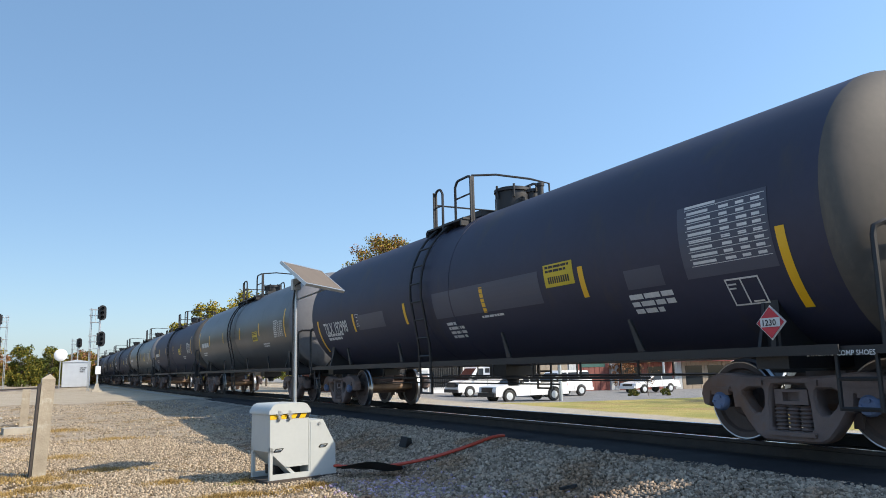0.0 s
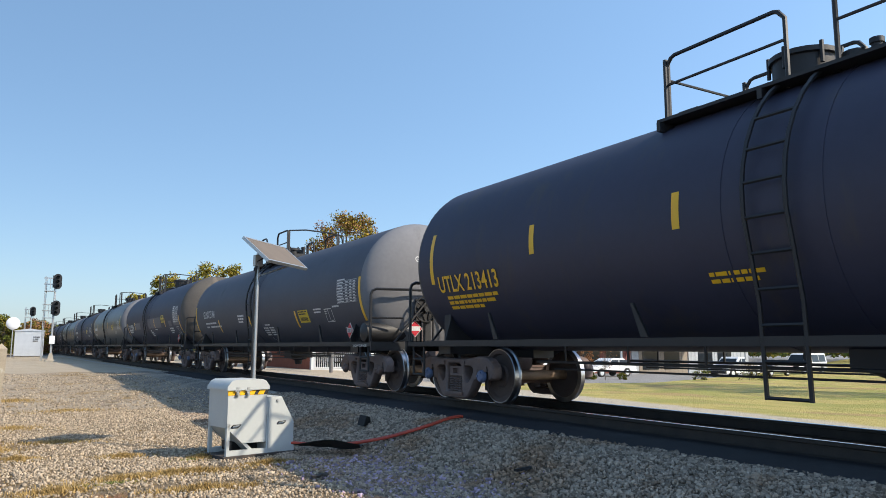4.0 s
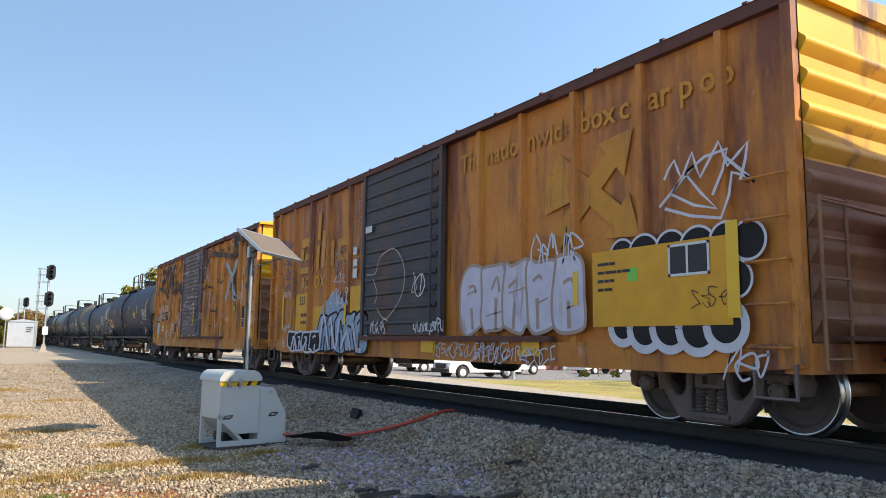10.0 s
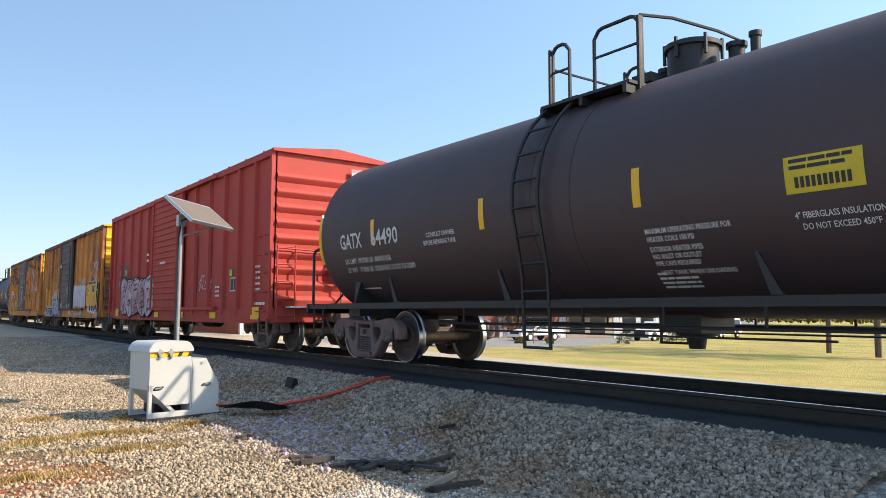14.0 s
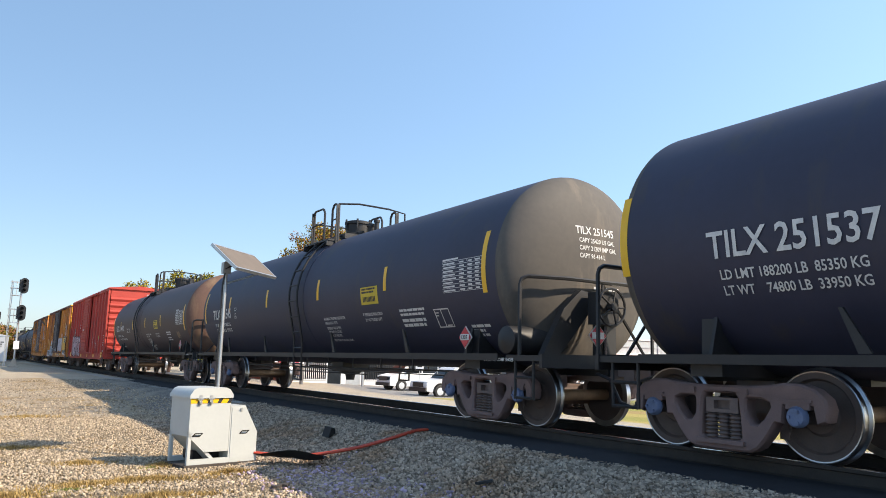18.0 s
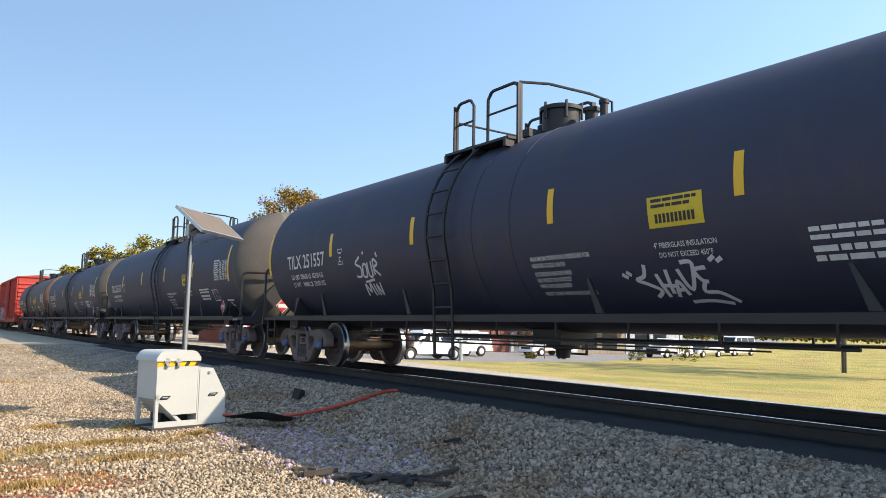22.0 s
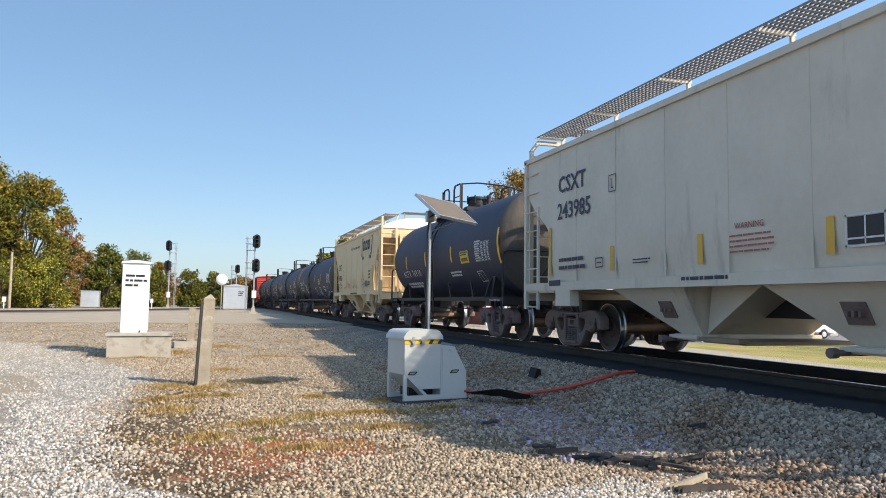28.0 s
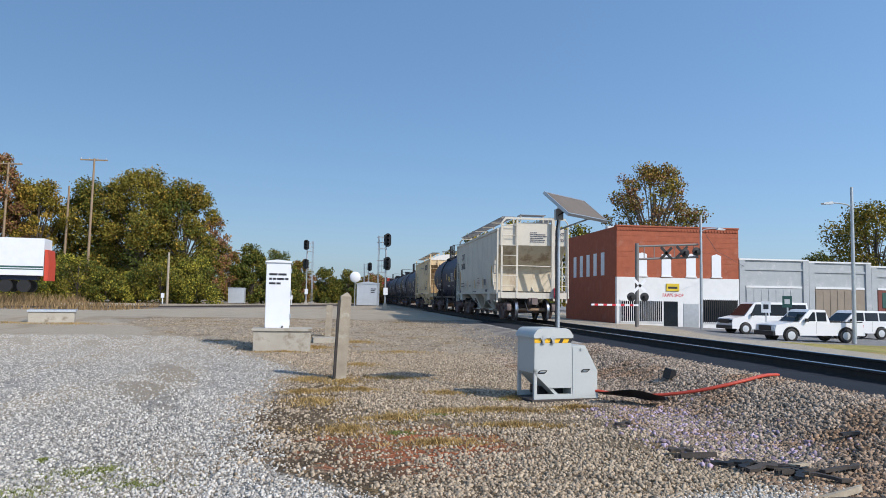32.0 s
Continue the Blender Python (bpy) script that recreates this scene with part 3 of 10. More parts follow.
def truck(car, y, red=False, caps="dark"):
    """A two-axle truck under a car, its wheelsets kept for the motion."""
    t = part("truck", TRUCKS["truck"], None, car, at=pose(0, y, 0))
    for x in (-1.0, 1.0):
        part("side_frame", TRUCKS["side_frame"][(TRUCK_RED if red else TRUCK_IRON).name], None, t, at=pose(x, 0, 0))
        for k in (-0.15, 0.0, 0.15):
            part("spring", TRUCKS["spring"], None, t, at=pose(x * 1.02, k, 0))
    for a in (-0.89, 0.89):
        w = part("wheelset", TRUCKS["wheelset"], None, t, at=pose(0, a, 0.457))
        WHEELSETS.append((w, a))
        for x, rz in ((-1.08, 0), (1.08, 180)):
            part("bearing_cap", TRUCKS["cap_" + caps], None, t, at=pose(x, a, 0.457, 0, 0, rz))


CARS = []


def coupler(car, y, s):
    """Draft gear, knuckle and air hose at the end that looks along s."""
    g = Geo().box(-0.17, 0.17, y - 0.9 * s, y - 0.15 * s, 0.68, 0.98)
    g.box(-0.07, 0.07, y - 0.3 * s, y + 0.1 * s, 0.76, 0.9)
    g.box(-0.13, 0.12, y + 0.02 * s, y + 0.2 * s, 0.7, 0.96)
    part("coupler", g, TRUCK_IRON, car)
    g = Geo().tube([(-0.35, y - 0.3 * s, 0.8), (-0.36, y - 0.02 * s, 0.72), (-0.3, y + 0.1 * s, 0.42), (-0.18, y + 0.22 * s, 0.35), (-0.1, y + 0.3 * s, 0.42)], 0.025)
    part("air_hose", g, BLACK_INK, car)


def brake_wheel(car, x, y, z, s, material):
    g = Geo()
    ring = [(x + 0.27 * math.cos(a), y, z + 0.27 * math.sin(a)) for a in [2 * math.pi * i / 20 for i in range(21)]]
    g.tube(ring, 0.02)
    for i in range(5):
        a = 2 * math.pi * i / 5
        g.tube([(x, y + 0.02 * s, z), (x + 0.27 * math.cos(a), y, z + 0.27 * math.sin(a))], 0.014)
    g.lathe([(0.06, -0.06), (0.06, 0.05)], (x, y, z), "y", 10)
    part("brake_wheel", g, material, car)
    g = Geo().box(x - 0.2, x + 0.2, y - 0.28 * s, y - 0.06 * s, z - 0.25, z + 0.22)
    part("brake_housing", g, material, car)
    g = Geo()
    for i in range(14):
        g.lathe([(0.014, -0.03), (0.026, 0), (0.014, 0.03)], (x - 0.03, y - 0.1 * s, z - 0.3 - 0.05 * i), "z", 6)
    part("brake_chain", g, TRUCK_IRON, car)


# ---- train: tank cars ----
# strokes of two sprayed tags in a unit box
TAG_WIDE = [[(0.2, 1.0), (0.16, 0.72), (0.06, 0.62), (0.16, 0.5), (0.28, 0.3), (0.2, 0.1)], [(0.3, 0.75), (0.34, 0.1)], [(0.42, 0.85), (0.4, 0.2)], [(0.3, 0.45), (0.46, 0.42)], [(0.44, 0.1), (0.5, 0.55), (0.56, 0.15)], [(0.45, 0.3), (0.56, 0.32)],
            [(0.55, 0.85), (0.62, 0.3), (0.72, 0.95), (0.6, 1.0)], [(0.84, 0.85), (0.72, 0.8), (0.76, 0.55), (0.82, 0.5)], [(0.78, 0.5), (0.74, 0.25), (0.88, 0.2), (1.02, -0.08)], [(0.55, -0.05), (0.75, -0.02), (0.95, -0.12)], [(-0.08, 0.8), (-0.02, 0.7)], [(-0.02, 0.86), (0.03, 0.76)], [(0.9, 1.0), (0.96, 1.1)], [(0.97, 0.97), (1.03, 1.05)]]
TAG_TALL = [[(0.25, 0.95), (0.05, 0.8), (0.25, 0.7), (0.2, 0.5), (0.0, 0.5)], [(0.35, 0.75), (0.3, 0.5), (0.45, 0.5), (0.48, 0.75), (0.35, 0.76)], [(0.55, 0.8), (0.55, 0.5), (0.68, 0.5), (0.7, 0.82)], [(0.78, 0.5), (0.8, 0.85), (0.95, 0.75), (0.8, 0.65), (1.0, 0.48)], [(0.3, 0.35), (0.7, 0.4)], [(0.2, 0.0), (0.25, 0.3), (0.35, 0.1), (0.45, 0.32), (0.5, 0.0)], [(0.58, 0.3), (0.6, 0.02)], [(0.68, 0.0), (0.7, 0.28), (0.8, 0.02), (0.85, 0.32)], [(0.4, 1.0), (0.45, 1.05)], [(0.95, 1.0), (1.0, 0.9)]]


def tank_car(name, u, span, tc, R, zc, paint, label, mark="", mark_kind="white", caps="dark", red=False, bars=(), decals=(), manway=0.0, ladder_y=0.4, dome=0.28,
             end_rail="hoop", coils=True, wheel_end=0, mark_y=None, platform=(1.6, -1.6), detail=True, seam=None, short=(-0.31, 0.14), ends=(-0.5, 0.41), drop=0.0, cage=None, placard_y=None, over=0.0):
    """span: length of the shell over its heads; tc: between truck centres; bars: places of yellow stripes along the car."""
    car = thing(name, label, "tank car", "cars of the freight train", pose(TRACK, u, RAIL))
    CARS.append(car)
    h = span / 2
    e = h + over
    hd = R * 0.3
    body = [(R, y) for y in (-(h - hd), -(h - hd) * 0.66, -(h - hd) * 0.33, 0, (h - hd) * 0.33, (h - hd) * 0.66, h - hd)]
    part("tank_shell", Geo().lathe(body, (0, 0, zc), "y", 64, False), paint, car)
    head = [(max(0.02, R * math.cos(a) ** 0.8), hd * math.sin(a)) for a in [math.pi / 2 * i / 12 for i in range(13)]]
    for s in (-1, 1):
        part("tank_head", Geo().lathe([(r, s * (h - hd + y)) for r, y in head], (0, 0, zc), "y", 64), HEADS[paint.name], car, "dusty domed tank head")
    on = lambda u0, v0, off=0.004: (lambda a_, b_: (-(R + off) * math.cos((b_ + v0) / R), u0 - a_, zc + (R + off) * math.sin((b_ + v0) / R)))
    # jacket bands
    for y in (seam if seam is not None else (0.9, -0.25)):
        part("jacket_band", Geo().lathe([(R, -0.02), (R + 0.006, -0.02), (R + 0.006, 0.02), (R, 0.02)], (0, y, zc), "y", 64, False), paint, car)
    # frame
    zs = zc - R + 0.12
    for x in (-1, 1):
        g = Geo().box(x * (R * 0.9) - 0.06, x * (R * 0.9) + 0.06, -h + 0.5, h - 0.5, 0.95, 1.0).box(x * (R * 0.9 + 0.05) - 0.01, x * (R * 0.9 + 0.05) + 0.01, -h + 0.5, h - 0.5, 1.0, 1.05)
        part("side_sill", g, STEEL_BLACK, car)
    for s in (-1, 1):
        y = s * (tc / 2)
        part("draft_sill", Geo().box(-0.22, 0.22, min(y - s * 1.15, s * (e + 0.1)), max(y - s * 1.15, s * (e + 0.1)), 0.76, 0.96), STEEL_BLACK, car)
        part("saddle", Geo().prism([(-1.25, 0.955), (1.25, 0.955), (R * 0.8, zc - R * 0.55), (-R * 0.8, zc - R * 0.55)], "y", y - 0.09, y + 0.09), STEEL_BLACK, car)
        part("bolster", Geo().box(-1.3, 1.3, y - 0.2, y + 0.2, 0.82, 0.95), STEEL_BLACK, car)
        if coils:
            yb = s * (h + 0.15)
            plate = s < 0 and "TILX 25" in mark
            for x1 in (0.0, 0.95) if plate else (-0.95, 0.0, 0.95):
                part("end_brace", Geo().tube([(0.04, yb, 2.12), (x1 + 0.02, yb, 1.03)], 0.024, 5), STEEL_BLACK, car)
            if plate:
                g = Geo().prism([(-1.15, 1.03), (-0.85, 1.03), (-0.25, 1.68), (-0.2, 1.98), (-0.42, 2.0), (-0.75, 1.72)], "y", yb - 0.02, yb + 0.1)
                part("brake_bracket", g, STEEL_BLACK, car, "black bracket plate below the brake wheel")
        e0, e1 = sorted((s * (e - 0.75), s * (e + 0.05)))
        part("end_platform", Geo().box(-1.4, 1.4, e0, e1, 0.95, 1.03).box(-1.42, 1.42, s * (e + 0.03) - 0.03, s * (e + 0.03) + 0.03, 0.86, 1.05), STEEL_BLACK, car)
        ya, yb = (s * (h - 0.08), s * (h + 0.13)) if s < 0 else (h + 0.2, h + 0.2)
        g = Geo()
        for x in (-1, 1):
            g.tube([(x * 1.37, ya, 1.0), (x * 1.37, ya, 2.04), (x * 1.34, ya, 2.12), (x * 1.26, ya + 0.2 * (yb - ya), 2.16), (x * 0.7, yb, 2.16), (0, yb, 2.16)], 0.03)
        part("handrail", g, STEEL_BLACK, car, "bent pipe handrail across the end")
        if end_rail != "hoop":
            part("handrail", Geo().tube([(-1.37, ya, 1.55), (-0.7, yb, 1.55)], 0.022).tube([(1.37, ya, 1.55), (0.7, yb, 1.55)], 0.022), STEEL_BLACK, car)
        for x in (-1, 1):
            g = Geo()
            for y0 in (e - 0.18, e - 0.58):
                g.tube([(x * 1.36, s * y0, 0.98), (x * 1.36, s * y0, 0.42)], 0.022)
            for z in (0.44, 0.72):
                g.tube([(x * 1.36, s * (e - 0.18), z), (x * 1.36, s * (e - 0.58), z)], 0.022)
            part("step_stirrup", g, STEEL_BLACK, car)
            g = Geo().prism([(-x * 0.0 + x * 1.1, 1.03), (x * 1.36, 1.03), (x * 1.25, 1.4), (x * (R * 0.8), 1.6)], "y", s * (tc / 2 - 0.1) - 0.02, s * (tc / 2 - 0.1) + 0.02)
            part("gusset", g, STEEL_BLACK, car)
        coupler(car, s * (e + 0.3), s)
        truck(car, y, red, caps)
    # saddle braces
    for s in (-0.62, -0.25, 0.25, 0.62):
        g = Geo().prism([(0, 0), (0.12, 0), (0.28, 0.42), (0.24, 0.42)], "x", -0.02, 0.02)
        for x in (-1, 1):
            part("sill_brace", g.mesh("sill_brace", STEEL_BLACK), None, car, at=pose(x * R * 0.9, s * tc / 2 * 1.2, 1.06, 0, -12 * x * 0, 0))
    # top platform: a walkway on either shoulder, hooped rails with a gap at the ladder, a rail across the rear
    top = zc + R
    yf, y1, y2, yr = cage or (platform[0], platform[0] - 0.6, platform[1] + 0.9, platform[1])
    zp, hi = top - 0.22, top + 0.72
    for x in (-0.8, 0.8):
        g = Geo().box(x - 0.22, x + 0.22, yr, yf, zp + 0.02, zp + 0.06)
        for y in (yr + 0.05, (yr + yf) / 2, yf - 0.05):
            g.box(x - 0.25, x + 0.25, y - 0.03, y + 0.03, zp - 0.1, zp + 0.02)
        part("walkway", g, STEEL_BLACK, car)
        for ya, yb, post in ((yf, y1, yf), (y2, yr, yr)):
            q = [(x, ya, zp), (x, ya, hi - 0.12), (x, ya - 0.08, hi - 0.02), (x, ya - 0.14, hi), (x, yb + 0.14, hi), (x, yb + 0.08, hi - 0.02), (x, yb, hi - 0.12), (x, yb, zp)]
            part("platform_rail", Geo().tube(q, 0.028).tube([(x, ya, (zp + hi) / 2 + 0.1), (x, yb, (zp + hi) / 2 + 0.1)], 0.018).box(x - 0.045, x + 0.045, post - 0.02, post + 0.02, zp - 0.05, hi - 0.03), STEEL_BLACK, car)
    part("cross_rail", Geo().tube([(-0.8, yr, hi - 0.02), (-0.3, yr - 0.12, hi + 0.02), (0.4, yr - 0.3, hi - 0.04), (0.8, yr - 0.4, hi - 0.12), (0.8, yr - 0.42, top - 0.2)], 0.022), STEEL_BLACK, car)
    part("cross_rail", Geo().tube([(-0.8, yf, hi - 0.3), (0.8, yf, hi - 0.3)], 0.018), STEEL_BLACK, car)
    for y in (yf - 0.3, yr):
        part("cross_walk", Geo().box(-0.6, 0.6, y, y + 0.3, top - 0.1, top + 0.02), STEEL_BLACK, car)
    if coils:
        painted("lettering", Sheet().text("2 INCH HF COMP SHOES", 0, 0, 0.07, 0.9), lambda a, b: (-1.424, -h + 0.85 - a, 0.94 + b), WHITE, car, "small white stencil")
    my = manway
    g = Geo().lathe([(dome, -0.25), (dome, 0.34), (dome + 0.04, 0.35), (dome + 0.04, 0.41), (dome * 0.85, 0.44), (0.05, 0.46)], (0, my, top), "z", 20)
    part("manway", g, STEEL_BLACK, car)
    for i in range(6):
        a = 2 * math.pi * i / 6
        g = Geo().cyl((dome * 1.1 * math.cos(a), my + dome * 1.1 * math.sin(a), top + 0.2), (dome * 1.1 * math.cos(a), my + dome * 1.1 * math.sin(a), top + 0.46), 0.025, n=6)
        part("manway_bolt", g, STEEL_BLACK, car)
    for y, r, z in ((-0.55, 0.1, 0.25), (-0.8, 0.06, 0.32), (0.5, 0.08, 0.2)):
        g = Geo().lathe([(r, -0.2), (r, z), (r * 1.3, z), (r * 1.3, z + 0.06), (0.02, z + 0.08)], (0.1, my + y, top), "z", 10)
        part("valve_fitting", g, STEEL_BLACK, car)
    # side ladders
    for x in (-1, 1):
        arc = [(x * (R + 0.1) * math.cos(a), zc + (R + 0.1) * math.sin(a)) for a in [radians(85 - 9 * i) for i in range(11)]] + [(x * 1.46, 1.4), (x * 1.44, 0.98), (x * 1.42, 0.42)]
        rails = [part("ladder", Geo().tube([(p[0], y, p[1]) for p in arc], 0.026, 5), STEEL_BLACK, car) for y in (ladder_y - 0.24, ladder_y + 0.24)]
        pts = arc[::-1]
        for z in [0.44 + 0.36 * i for i in range(9)]:
            for i in range(len(pts) - 1):
                if pts[i][1] <= z < pts[i + 1][1]:
                    k = (z - pts[i][1]) / (pts[i + 1][1] - pts[i][1])
                    xx = pts[i][0] + k * (pts[i + 1][0] - pts[i][0])
                    part("rung", Geo().tube([(xx, ladder_y - 0.24, z), (xx, ladder_y + 0.24, z)], 0.02, 5), STEEL_BLACK, rails[0])
    # bottom outlet, heating pipes
    g = Geo().lathe([(0.28, 0.0), (0.26, -0.25), (0.12, -0.3), (0.1, -0.42)], (0, 0, zc - R + 0.04), "z", 16)
    g.box(-0.35, 0.35, -0.3, 0.3, zc - R - 0.18, zc - R + 0.05)
    part("bottom_outlet", g, STEEL_BLACK, car)
    if coils:
        g = Geo()
        for x in (-0.95, 0.95):
            g.tube([(x, tc / 2 - 2.2, 0.72), (x, -tc / 2 + 2.2, 0.72)], 0.022, 5)
            g.tube([(x, tc / 2 - 2.6, 0.62), (x, -tc / 2 + 4.2, 0.62)], 0.014, 5)
            k = -tc / 2 + 2.4
            while k < tc / 2 - 2.2:
                g.box(x - 0.01, x + 0.01, k - 0.015, k + 0.015, 0.71, 1.0)
                k += 1.25
        part("brake_rigging", g, STEEL_BLACK, car)
    # stripes and lettering on both sides of the shell are alike; the reader's side is the yard side
    for k, y in enumerate(bars):
        lo, hi_ = ends if k in (0, len(bars) - 1) else short
        painted("reflective_stripe", Sheet().rect(-0.055, 0.055, lo, hi_, 8), on(y, 0), YELLOW, car)
    for kind, y, v, *more in decals:
        v += drop
        rng = random.Random(int(abs(y) * 100) + int(abs(v) * 10))
        if kind == "table":
            s = Sheet()
            d = more[0] if more else 0.062
            for i in range(9):
                s.rect(0, 1.1, -d * i, -d * i + 0.007)
            for c in (0, 0.46, 0.69, 0.9, 1.093):
                s.rect(c, c + 0.007, -8 * d, 0.0)
            for i in range(8):
                for c, w in ((0.03, 0.39), (0.5, 0.15), (0.73, 0.14), (0.93, 0.13)):
                    s.rect(c, c + w * rng.uniform(0.75, 1), -d * (i + 0.72), -d * (i + 0.32))
            s.rect(0, 0.45, 0.02, 0.05)
            painted("test_record_table", s, on(y, v), WHITE, car, "white stencilled test record table")
        elif kind == "yellow":
            painted("emergency_decal", Sheet().rect(0, 0.7, -0.34, 0, 4), on(y, v), DECAL_YELLOW, car, "yellow emergency notice decal")
            s = Sheet().lines(0.05, -0.06, (0.58, 0.5), 0.035, 0.025, rng)
            for i in range(10):
                s.rect(0.09 + 0.052 * i, 0.125 + 0.052 * i, -0.29, -0.19)
            painted("notice_mark", s, on(y, v, 0.007), BLACK_INK, car)
        elif kind == "lines":
            s = Sheet().lines(0, 0, more[0], more[1] if len(more) > 1 else 0.055, 0.035, rng)
            painted("stencil_mark", s, on(y, v), {"white": WHITE, "yellow": YELLOW}[more[2] if len(more) > 2 else "white"], car)
        elif kind == "text":
            painted("lettering", Sheet().text(more[0], 0, 0, more[1], more[3] if len(more) > 3 else 0.78), on(y, v, 0.013), {"white": WHITE, "yellow": YELLOW}[more[2] if len(more) > 2 else "white"], car, "stencilled lettering")
        elif kind == "plate":
            painted("consolidated_plate", Sheet().outline(0, 0.45, -0.34, 0, 0.02).rect(0.2, 0.22, -0.34, 0).rect(0.03, 0.14, -0.08, -0.06).rect(0.03, 0.12, -0.13, -0.11).rect(0.26, 0.4, -0.31, -0.29), on(y, v, 0.012), WHITE, car)
        elif kind == "brown":
            painted("metal_plate", Sheet().rect(0, 0.42, -0.3, 0, 3), on(y, v), AXLE, car, "tan metal data plate")
            painted("plate_frame", Sheet().outline(0, 0.42, -0.3, 0, 0.02).rect(0.2, 0.215, -0.3, 0).rect(0.24, 0.38, -0.26, -0.2), on(y, v, 0.007), BLACK_INK, car)
        elif kind == "gloss":
            painted("fresh_paint_patch", Sheet().rect(0, more[0], 0, more[1], 6), on(y, v), PATCH, car, "glossy repainted patch")
        elif kind == "arc":
            s = Sheet()
            s.stroke([(0.0, 0.0), (0.1, -0.1), (0.25, -0.15), (0.4, -0.1), (0.5, 0.0)], 0.02).poly([(-0.04, -0.02), (0.04, -0.02), (0.0, 0.05)]).poly([(0.46, -0.02), (0.54, -0.02), (0.5, 0.05)])
            painted("arrow_mark", s, on(y, v), WHITE, car, "white curved double arrow")
        elif kind == "boxed":
            painted("boxed_letter", Sheet().outline(0, 0.2, 0, 0.3, 0.014).rect(0.05, 0.15, 0.21, 0.235).rect(0.06, 0.14, 0.05, 0.07).rect(0.06, 0.08, 0.07, 0.15).rect(0.06, 0.14, 0.13, 0.15), on(y, v), WHITE, car)
        elif kind == "tag":
            for k, line in enumerate(more[0]):
                painted("graffiti_stroke", Sheet().stroke([(more[1] * p, more[2] * q) for p, q in line], more[3], 5), on(y, v, 0.005 + 0.001 * k), SPRAY_WHITE, car, "white sprayed tag stroke")
    # hazard placards on their holders
    for s in (-1, 1):
        y = placard_y if placard_y is not None else -tc / 2 + 0.5
        if mark_kind == "none" or s > 0:
            continue
        g = Geo().add([(-1.40, y - 0.165, 1.3), (-1.40, y, 1.135), (-1.40, y + 0.165, 1.3), (-1.40, y, 1.465)], [(0, 1, 2, 3)])
        g.add([(-1.385, y - 0.185, 1.3), (-1.385, y, 1.115), (-1.385, y + 0.185, 1.3), (-1.385, y, 1.485)], [(0, 1, 2, 3)])
        g.m = [0, 1]
        g.k = 0
        g.box(-1.38, -1.34, y - 0.03, y + 0.03, 0.95, 1.3)
        g.m[-6:] = [2] * 6
        part("hazard_placard", g, [RED, WHITE, STEEL_BLACK], car, "red diamond hazard placard", smooth=0)
        num = mark_kind if mark_kind.isdigit() else "1230"
        painted("placard_number", Sheet().rect(-0.12, 0.12, -0.045, 0.05), lambda a, b, y=y: (-1.404, y - a, 1.3 + b), WHITE, car)
        painted("placard_digits", Sheet().text(num, -0.105, -0.03, 0.09), lambda a, b, y=y: (-1.408, y - a, 1.3 + b), BLACK_INK, car)
    if mark and mark_kind != "none":
        yr = -e - 0.07
        g = Geo().add([(-0.38 + a, yr, 1.33 + b) for a, b in ((-0.165, 0), (0, -0.165), (0.165, 0), (0, 0.165))], [(0, 1, 2, 3)])
        g.add([(-0.38 + a, yr + 0.012, 1.33 + b) for a, b in ((-0.185, 0), (0, -0.185), (0.185, 0), (0, 0.185))], [(0, 1, 2, 3)])
        g.m = [0, 1]
        g.box(-0.41, -0.35, yr + 0.014, yr + 0.04, 0.98, 1.33)
        g.m[-6:] = [2] * 6
        part("hazard_placard", g, [RED, WHITE, STEEL_BLACK], car, "red diamond hazard placard", smooth=0)
        painted("placard_number", Sheet().rect(-0.12, 0.12, -0.045, 0.05), lambda a, b: (-0.38 + a, yr - 0.004, 1.33 + b), WHITE, car)
    # lettering on the rear head
    if mark:
        hz = lambda a, b: (a, -(h - hd) - hd * math.sqrt(max(0, 1 - (math.hypot(a, b) / R) ** 2.5)) - 0.006, zc + b)
        colour = YELLOW if "UTLX" in mark else WHITE
        painted("head_lettering", Sheet().text(mark, -0.34, 0.55, 0.17, 0.9), hz, colour, car)
        rng = random.Random(len(mark))
        if "TILX" in mark:
            for k, w in enumerate(("CAPY 25420 US GAL", "CAPY 21209 IMP GAL", "CAPY 96 414 L")):
                painted("head_lettering", Sheet().text(w, -0.28, 0.42 - 0.12 * k, 0.1, 0.85), hz, colour, car)
        else:
            painted("head_mark", Sheet().lines(-0.1, 0.4, (0.8, 0.7, 0.75), 0.05, 0.05, rng), hz, colour, car)
        painted("head_mark", Sheet().lines(0.0, -0.2, (0.6, 0.55, 0.5), 0.05, 0.05, rng), hz, colour, car)
    if wheel_end:
        brake_wheel(car, -0.15, -e - 0.12, 1.75, -1, STEEL_BLACK)
        part("brake_stand", Geo().box(-0.3, 0.05, -e + 0.0, -e + 0.12, 1.0, 1.9), STEEL_BLACK, car)
        g = Geo().lathe([(0.03, -0.62), (0.2, -0.55), (0.23, 0), (0.2, 0.55), (0.03, 0.62)], (-0.85, -h + 0.35, 1.25), "x", 16)
        part("air_reservoir", g, STEEL_BLACK, car)
    return car


PATCH = mat("fresh_satin_patch", (0.075, 0.082, 0.115), (0.06, 0.066, 0.095), rough=0.5, scale=1, bump=0.02)


